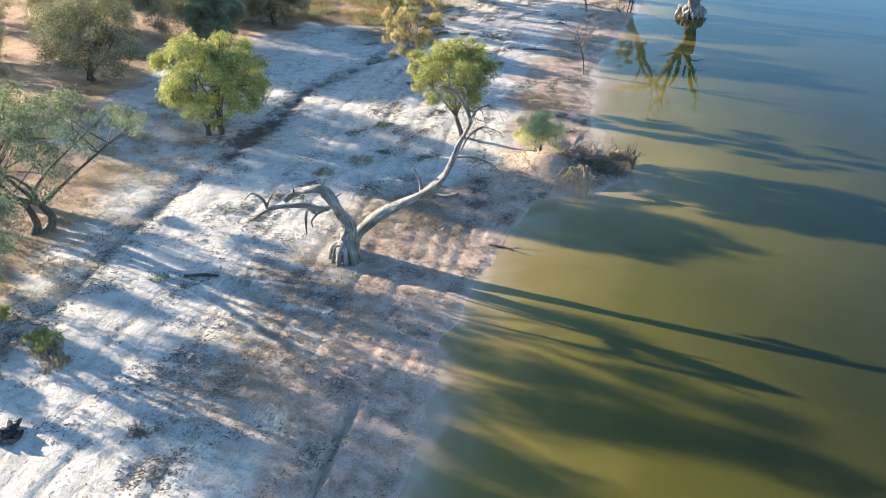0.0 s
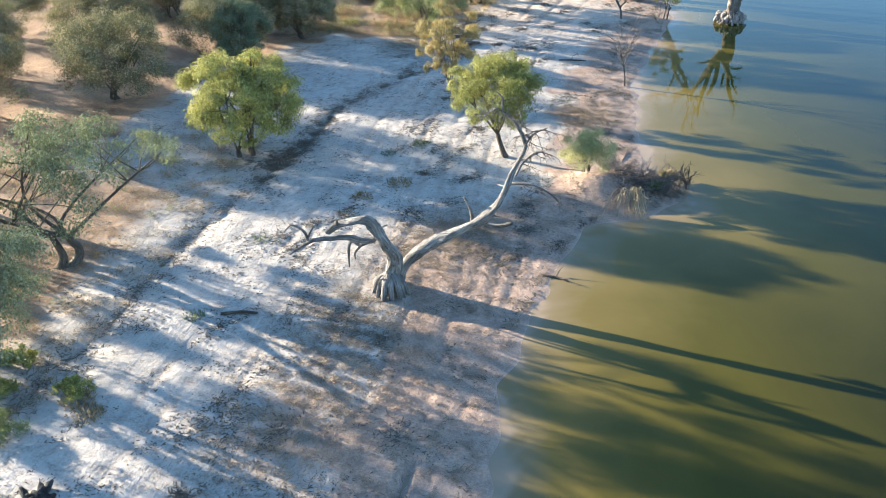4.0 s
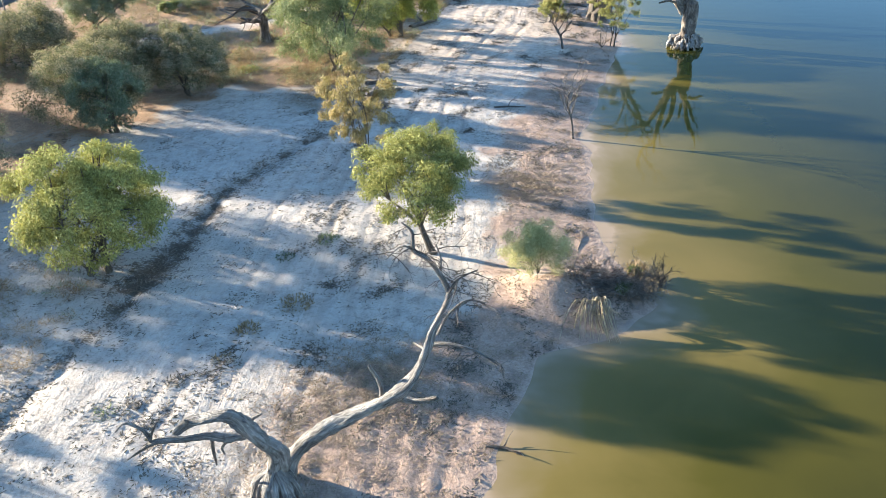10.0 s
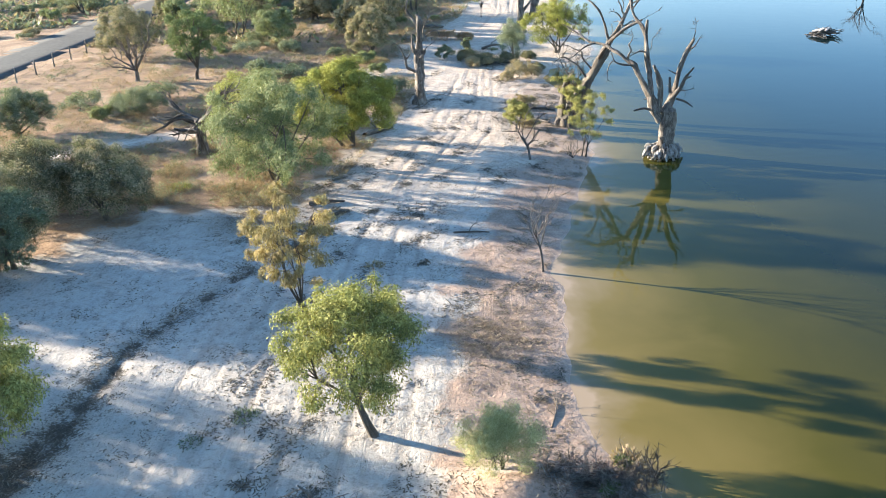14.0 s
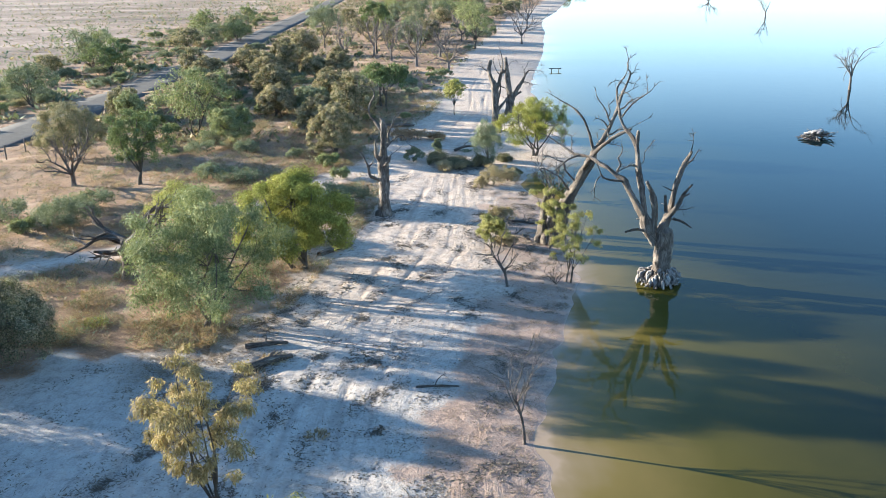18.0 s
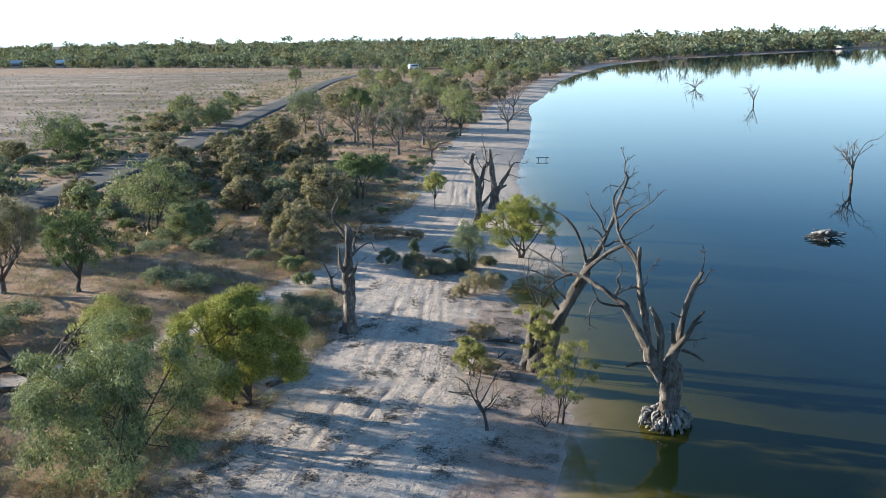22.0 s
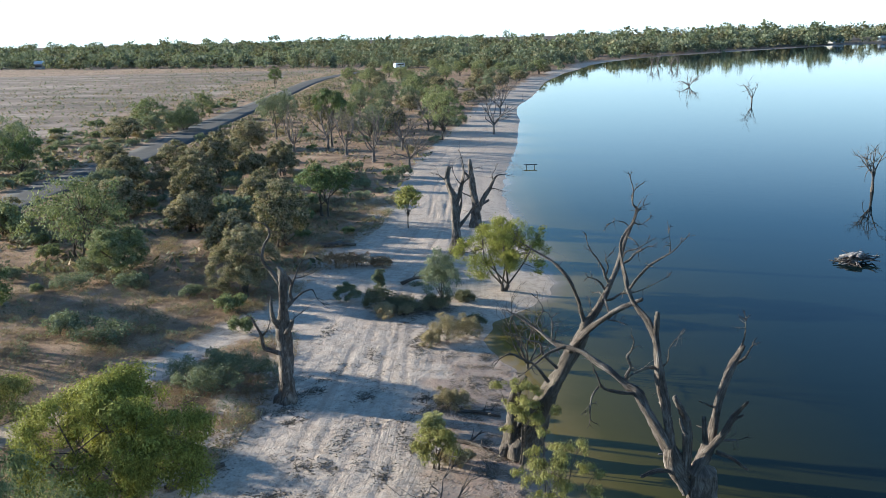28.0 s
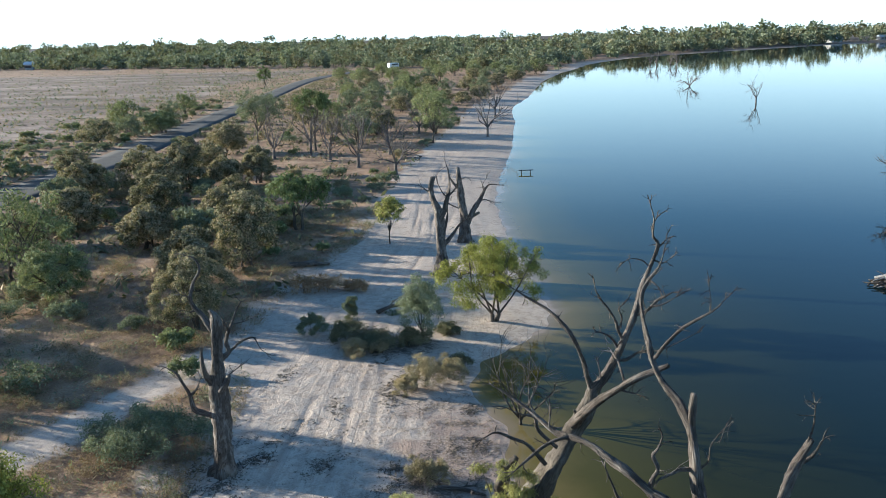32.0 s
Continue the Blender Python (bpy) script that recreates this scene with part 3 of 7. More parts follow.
# ---- making of trees ----
class Tubes:
    """Limbs swept along lines, gathered into one mesh."""

    def __init__(self, seed=0):
        self.V, self.F, self.B, self.n, self.rng = [], [], [], 0, np.random.RandomState(seed)

    def add(self, points, radii, sides=7, steps=4, rough=0.1, flare=0.0):
        P = smooth_line(points, steps)
        n = len(P)
        R = np.interp(np.linspace(0, 1, n), np.linspace(0, 1, len(radii)), radii)
        T = np.empty_like(P)
        T[1:-1], T[0], T[-1] = P[2:] - P[:-2], P[1] - P[0], P[-1] - P[-2]
        T /= np.sqrt((T * T).sum(1))[:, None] + 1e-9
        # one fixed direction, the furthest from the limb's own way, steers the rings
        axis = int(np.argmin(np.abs(T).max(0)))
        far = np.zeros(3)
        far[axis] = 1.0
        far = far + 0.13
        u = far - T * (T @ far)[:, None]
        u /= np.sqrt((u * u).sum(1))[:, None] + 1e-9
        v = T[:, [1, 2, 0]] * u[:, [2, 0, 1]] - T[:, [2, 0, 1]] * u[:, [1, 2, 0]]
        ang = np.linspace(0, 2 * math.pi, sides, endpoint=False)
        lobes = self.rng.uniform(0, 6.28, 3)
        ii = np.arange(n)[:, None]
        wob = 1 + rough * (np.sin(2 * ang + lobes[0] + 0.3 * ii) + 0.7 * np.sin(3 * ang + lobes[1] - 0.2 * ii)) + rough * 0.6 * self.rng.uniform(-1, 1, (n, sides))
        r = R[:, None] * wob
        if flare:
            r = r * (1 + flare * np.clip(1 - ii / (n * 0.35), 0, 1) ** 2 * (1 + 0.6 * np.sin(5 * ang + lobes[2])))
        rings = P[:, None] + (np.cos(ang) * r)[:, :, None] * u[:, None] + (np.sin(ang) * r)[:, :, None] * v[:, None]
        tip = np.repeat((P[-1] + T[-1] * R[-1] * 0.5)[None], sides, 0)
        V = np.concatenate([rings.reshape(-1, 3), tip])
        run = np.r_[0, np.cumsum(np.linalg.norm(np.diff(P, axis=0), axis=1))]
        run = np.r_[run, run[-1] + 0.01] * 0.9 + self.rng.uniform(0, 40)
        self.B.append(np.stack([np.tile(np.cos(ang), len(run)), np.tile(np.sin(ang), len(run)), np.repeat(run, sides)], 1))
        i = np.arange(sides)[None, :] + np.arange(n)[:, None] * sides
        j = (np.arange(sides) + 1)[None, :] % sides + np.arange(n)[:, None] * sides
        self.F.append(np.stack([i, j, j + sides, i + sides], -1).reshape(-1, 4) + self.n)
        self.V.append(V)
        self.n += len(V)
        return P

    def twigs(self, start, way, length, radius, forks=3, depth=2, spread=0.7, sides=4, up=0.1):
        """A crooked branch that forks on."""
        rng = self.rng
        way = np.array(way, float) / np.linalg.norm(way)
        pts = [np.array(start, float)]
        k = 4
        for _ in range(k - 1):
            way = way + rng.normal(0, 0.22, 3) + (0, 0, up * 0.4)
            way /= np.linalg.norm(way)
            pts.append(pts[-1] + way * length / (k - 1))
        line = self.add(pts, [radius, radius * 0.75, radius * 0.35], sides, 2, 0.06)
        tips = [line[-1]]
        if depth > 0:
            for f in range(forks):
                at = line[int(len(line) * rng.uniform(0.35, 0.95))]
                w = way + rng.normal(0, spread, 3) + (0, 0, up)
                tips += self.twigs(at, w, length * rng.uniform(0.45, 0.75), radius * 0.5, forks, depth - 1, spread, max(3, sides - 1), up)
        return tips

    def join(self, other):
        """Takes over another's limbs."""
        self.V += other.V
        self.B += other.B
        self.F += [f + self.n for f in other.F]
        self.n += other.n

    def link(self, name, mat, parent=None, label=""):
        ob = mesh_object(name, np.concatenate(self.V), np.concatenate(self.F), mat, parent, label)
        grain = ob.data.attributes.new("grain", "FLOAT_VECTOR", "POINT")
        grain.data.foreach_set("vector", np.concatenate(self.B).astype(np.float32).ravel())
        return ob


def leaf_mesh(rng, centres, radius, count, length, width, droop=0.6, flat=0.7):
    """Leaves round the centres of clumps: narrow rhombs, creased along the middle."""
    n = len(centres) * count
    C = np.repeat(np.asarray(centres, float), count, 0)
    rad = np.repeat(np.broadcast_to(radius, len(centres)), count)
    off = rng.normal(0, 1, (n, 3))
    off /= np.linalg.norm(off, axis=1)[:, None] + 1e-9
    off *= (rng.uniform(0.15, 1, n) ** 0.5 * rad)[:, None] * (1, 1, flat)
    base = C + off
    way = off / (np.linalg.norm(off, axis=1)[:, None] + 1e-9) + rng.normal(0, 0.6, (n, 3)) - np.array((0, 0, droop))
    way /= np.linalg.norm(way, axis=1)[:, None] + 1e-9
    side = np.cross(way, rng.normal(0, 1, (n, 3)))
    side /= np.linalg.norm(side, axis=1)[:, None] + 1e-9
    L = (length * rng.uniform(0.6, 1.35, n))[:, None]
    Wd = (width * rng.uniform(0.7, 1.3, n))[:, None]
    V = np.stack([base, base + way * L * 0.45 + side * Wd * 0.5, base + way * L, base + way * L * 0.45 - side * Wd * 0.5], 1).reshape(-1, 3)
    F = np.arange(4 * n).reshape(-1, 4)
    return V, F


def crown_lobes(rng, n, width, bottom, top, lumpy=0.2, fill=1.0):
    """The rounded masses of foliage that make up an uneven dome: centres and radii."""
    h = (top - bottom) / 2
    turn, out, rad = rng.uniform(0, 6.28), [], []
    ph = rng.uniform(0, 6.28, 3)
    for k in range(n):
        s = 1 - 1.85 * (k + 0.5) / n + rng.normal(0, 0.06)
        s = min(1.0, max(-0.9, s))
        a = turn + k * 2.39996 + rng.normal(0, 0.25)
        c = math.sqrt(max(0.0, 1 - abs(s) ** (2.0 if s > 0 else 3.0)))
        r = width / 2 * rng.uniform(0.15, 0.31) * fill
        reach = 1 + lumpy * (0.5 * math.sin(2 * a + ph[0]) + 0.5 * math.sin(3 * a + 4 * s + ph[1]) + rng.uniform(-1.0, 0.5))
        if k % 4 == 3:
            reach *= 0.6
        kx = max(0.0, width / 2 * reach - r)
        kz = max(0.0, h * (1 + 0.6 * (reach - 1)) - r * 0.8)
        out.append((kx * c * math.cos(a), kx * c * math.sin(a), bottom + h + kz * s))
        rad.append(r)
    return np.array(out), np.array(rad)


def crown_clumps(rng, C, R, per, mid):
    """Small tufts over the outer and upper sides of the lobes: centres, radii and the way each one faces."""
    k = np.repeat(np.arange(len(R)), per)
    d = rng.normal(0, 1, (len(k), 3))
    d /= np.linalg.norm(d, axis=1)[:, None] + 1e-9
    away = C[k] - mid
    away /= np.linalg.norm(away, axis=1)[:, None] + 1e-6
    d = d + 0.6 * away + np.array((0, 0, 0.3))
    d /= np.linalg.norm(d, axis=1)[:, None] + 1e-9
    at = C[k] + d * (R[k] * rng.uniform(0.45, 0.95, len(k)))[:, None] * (1, 1, 0.85)
    return at, R[k] * rng.uniform(0.32, 0.62, len(k)), d


def clump_leaves(rng, at, size, facing, n, length, width, droop=0.5, caps=False):
    """Leaves in the tufts; caps: over their outer sides alone."""
    k = rng.choice(len(size), n, p=size ** 2 / (size ** 2).sum())
    d = rng.normal(0, 1, (n, 3))
    d /= np.linalg.norm(d, axis=1)[:, None] + 1e-9
    if caps:
        d = d + 0.9 * facing[k] + np.array((0, 0, 0.5))
        d /= np.linalg.norm(d, axis=1)[:, None] + 1e-9
    reach = rng.uniform(0.85, 1.12, n) if caps else rng.uniform(0.1, 1.05, n) ** 0.6
    base = at[k] + d * (size[k] * reach)[:, None] * (1, 1, 0.8)
    face = 0.7 * d + 0.5 * facing[k] + rng.normal(0, 0.5, (n, 3))
    face /= np.linalg.norm(face, axis=1)[:, None] + 1e-9
    way = 0.4 * d + rng.normal(0, 0.55, (n, 3)) - np.array((0, 0, droop))
    way -= 0.8 * face * (way * face).sum(1)[:, None]
    way /= np.linalg.norm(way, axis=1)[:, None] + 1e-9
    side = np.cross(way, face)
    side /= np.linalg.norm(side, axis=1)[:, None] + 1e-9
    L, W = (length * rng.uniform(0.55, 1.35, n))[:, None], (width * rng.uniform(0.7, 1.35, n))[:, None]
    V = np.stack([base, base + way * L * 0.45 + side * W * 0.5, base + way * L, base + way * L * 0.45 - side * W * 0.5], 1).reshape(-1, 3)
    return V, np.arange(4 * n).reshape(-1, 4)


def standing(name, x, y, sink=0.05):
    e = new(name)
    e.empty_display_size = 0.3
    e.location = (x, y, height_at(x, y) - sink)
    return e


def leafy_tree(name, x, y, h, w, bottom, leaf, label, seed, clumps=60, per=42, size=(0.2, 0.055), clump=0.55, trunk=0.1, stems=1, lean=(0, 0),
               droop=0.7, shell=0.5, lumpy=0.2, bark=None, tips=None, tip_share=0.4, category="tree", group=""):
    rng = np.random.RandomState(seed)
    root = tagged(standing(name, x, y), label, category, group)
    near_by = -60 < y < 46 and clumps >= 18 and (x, y) != (0, 0)
    dense = bool(tips) or droop <= 0
    thin = shell <= 0.3
    count = max(12, min(80 if dense else 64, int(clumps / (2.6 if dense else 2.8))))
    C, R = crown_lobes(rng, count, w, bottom, h, lumpy + (0.0 if dense else 0.05), (0.82 if thin else 1.05 if dense else 1.0) * (1.5 if w < 3 else 1.0))
    C[:, :2] += np.array(lean) * 0.6
    mid = np.array((lean[0] * 0.6, lean[1] * 0.6, bottom + 0.35 * (h - bottom)))
    stem = Tubes(seed)
    branches = []
    for s in range(stems):
        a = rng.uniform(0, 6.28)
        out = 0.07 * w * (stems > 1)
        fork = np.array((lean[0] * 0.5 + out * math.cos(a), lean[1] * 0.5 + out * math.sin(a), max(0.25, 0.62 * bottom)))
        foot = np.array((0.08 * math.cos(a), 0.08 * math.sin(a), -0.15)) * (1 + (stems > 1))
        bend = (foot + fork) / 2 + rng.normal(0, 0.05 * w / 3, 3) * (1, 1, 0)
        stem.add([foot, bend, fork], [trunk * 1.25, trunk * 0.95, trunk * 0.75], 8, 5, 0.1, 0.5)
        mine = C[s::stems]
        mains = mine[np.argsort(-np.linalg.norm(mine - fork, axis=1))][:max(3, 8 // stems)]
        joints = []
        for end in mains:
            limb = Tubes(seed + len(branches) + 1)
            joints.append((limb, limb.add([fork, fork * 0.65 + end * 0.35 + rng.normal(0, 0.05 * w, 3) * (1, 1, 0.5) + (0, 0, 0.04 * h), end], [trunk * 0.5, trunk * 0.32, trunk * 0.1], 5, 4, 0.06)))
            branches.append(limb)
        for end in mine:
            gaps = [np.linalg.norm(line[3:-2] - end, axis=1).min() for _, line in joints]
            limb, line = joints[int(np.argmin(gaps))]
            at = line[3 + int(np.argmin(np.linalg.norm(line[3:-2] - end, axis=1)))]
            if np.linalg.norm(at - end) > 0.15:
                limb.add([at, (at + end) / 2 + rng.normal(0, 0.06, 3), end], [trunk * 0.2, trunk * 0.14, trunk * 0.05], 4, 3, 0.05)
    if near_by:
        body = stem.link("trunk", bark or BARK, root)
        for limb in branches:
            limb.link("branch", bark or BARK, body)
    else:
        for limb in branches:
            stem.join(limb)
        stem.link("trunk", bark or BARK, root)
    fine = (4.2 if y < 22 else 3.2) if near_by else 1.0
    size = (size[0] * (0.6 if near_by else 1.15), size[1] * (0.72 if near_by else 1.25))
    at, tuft_r, facing = crown_clumps(rng, C, R, 10 if dense else 7 if thin else 10, mid)
    V, F = clump_leaves(rng, at, tuft_r, facing, int(clumps * per * fine), size[0], size[1], droop)
    crown = mesh_object("crown", V, F, leaf, root, smooth=False)
    # seed heads that also paint sunlit golden tops over the darker leaves
    if tips:
        V, F = clump_leaves(rng, at, tuft_r, facing, int(clumps * per * tip_share * (2.0 if near_by else 1.3)), size[0] * 0.8, size[1] * 1.1, -0.2, True)
        tagged(mesh_object("seed_fuzz", V, F, tips, crown, "brown seed heads over the leaves, with sunlit tops coloured in", smooth=False), kind="stuff")
    return root


def bare_tree(name, x, y, h, w, label, seed, trunk=0.12, mat=None, depth=3, limbs=5, fork=0.35, lean=(0, 0), sides=6, category="dead tree", group="", twig=True):
    rng = np.random.RandomState(seed)
    root = tagged(standing(name, x, y), label, category, group)
    t1 = Tubes(seed)
    top = np.array((lean[0], lean[1], h * fork))
    line = t1.add([(0, 0, -0.2), (lean[0] * 0.3, lean[1] * 0.4, h * fork * 0.5), top], [trunk * 1.2, trunk * 0.95, trunk * 0.8], 8, 5, 0.1, 0.6)
    t1.link("trunk", mat or TWIG, root)
    for k in range(limbs):
        t2 = Tubes(seed + 1 + k)
        a = k * 6.28 / limbs + rng.uniform(-0.5, 0.5)
        way = np.array((math.cos(a) * w / 2, math.sin(a) * w / 2, (h - h * fork) * rng.uniform(0.55, 1.0)))
        at = line[int(len(line) * rng.uniform(0.6, 0.99))]
        t2.twigs(at, way, np.linalg.norm(way) * 0.8, trunk * 0.55, 3, depth - 1, 0.6, sides - 1, 0.12)
        t2.link("limb", mat or TWIG, root)
    return root


# ---- dead trees, limb by limb ----
FALLEN = [
    ("limb", [(-0.30, 0.29, -0.55), (0.16, 0.00, 0.78), (0.01, -0.30, 1.50), (-0.18, -0.61, 2.14), (-0.36, -0.71, 2.51), (-0.64, -0.72, 2.56), (-1.10, -0.68, 2.43), (-1.44, -0.69, 2.31), (-1.70, -0.70, 2.04)], [0.302, 0.235, 0.21, 0.185, 0.168, 0.151, 0.126, 0.109, 0.084]),
    ("limb", [(-0.36, -0.31, 1.69), (-0.72, -0.42, 1.71), (-1.11, -0.53, 1.84), (-1.51, -0.65, 1.86), (-1.98, -0.59, 1.75), (-2.39, -0.54, 1.58), (-3.04, -0.49, 1.08)], [0.126, 0.109, 0.101, 0.084, 0.0756, 0.0588, 0.0252]),
    ("branch", [(-2.39, -0.52, 1.62), (-2.50, -0.53, 1.95), (-2.86, -0.54, 2.14), (-3.13, -0.54, 1.89)], [0.0504, 0.042, 0.0336, 0.0168]),
    ("branch", [(-2.43, -0.52, 1.62), (-2.32, -0.52, 1.90), (-2.16, -0.52, 2.17)], [0.042, 0.0336, 0.021]),
    ("branch", [(-0.29, -0.31, 1.78), (-0.81, -0.22, 1.46), (-1.12, -0.13, 1.52), (-1.27, -0.04, 1.16), (-1.32, 0.06, 0.45)], [0.0924, 0.0756, 0.0588, 0.0504, 0.0252]),
    ("branch", [(-0.89, -0.03, 1.30), (-1.11, 0.07, 0.97), (-1.13, 0.17, 0.69)], [0.0504, 0.042, 0.0252]),
    ("branch", [(-0.39, -0.21, 1.70), (-0.23, -0.21, 2.02), (0.03, -0.20, 2.20)], [0.0756, 0.0504, 0.0252]),
    ("limb", [(0.05, 0.40, -0.63), (0.21, 0.48, 0.15), (0.62, 0.57, 0.67), (1.33, 0.54, 1.29), (1.90, 0.51, 1.67), (2.55, 0.50, 2.02), (2.96, 0.49, 2.34), (3.27, 0.62, 2.70), (3.54, 0.76, 3.23), (3.66, 0.94, 3.62), (3.92, 1.12, 4.11)], [0.302, 0.235, 0.202, 0.185, 0.168, 0.16, 0.16, 0.126, 0.101, 0.0756, 0.0588]),
    ("branch", [(3.92, 1.12, 4.11), (4.02, 1.17, 4.43), (3.81, 1.21, 4.93), (3.56, 1.26, 5.23), (3.32, 1.30, 5.40), (3.29, 1.35, 5.79), (3.08, 1.39, 5.99)], [0.0756, 0.0672, 0.0588, 0.0504, 0.042, 0.0336, 0.0168]),
    ("branch", [(2.50, 0.78, 1.81), (2.45, 0.77, 2.36), (2.25, 0.77, 2.80)], [0.0756, 0.0588, 0.0336]),
    ("branch", [(2.91, 0.79, 1.93), (3.28, 0.65, 1.93), (3.75, 0.51, 2.15)], [0.109, 0.084, 0.0588]),
    ("branch", [(3.60, 1.01, 3.22), (4.04, 0.89, 3.31), (4.56, 0.77, 3.25), (5.11, 0.65, 2.93)], [0.0588, 0.042, 0.0336, 0.0126]),
    ("branch", [(3.97, 1.12, 4.36), (4.23, 1.13, 4.79), (4.65, 1.14, 5.03)], [0.042, 0.0294, 0.0126]),
    ("branch", [(3.84, 1.32, 4.78), (3.87, 1.32, 5.16), (3.78, 1.31, 5.53)], [0.0336, 0.0252, 0.0101]),
    ("branch", [(3.76, 1.01, 3.48), (4.00, 1.12, 3.92), (4.38, 1.23, 4.20), (4.80, 1.34, 4.09)], [0.042, 0.0336, 0.0252, 0.0101]),
    ("branch", [(3.36, 1.30, 5.35), (3.07, 1.29, 5.49), (2.72, 1.28, 5.17)], [0.0252, 0.021, 0.0084]),
]
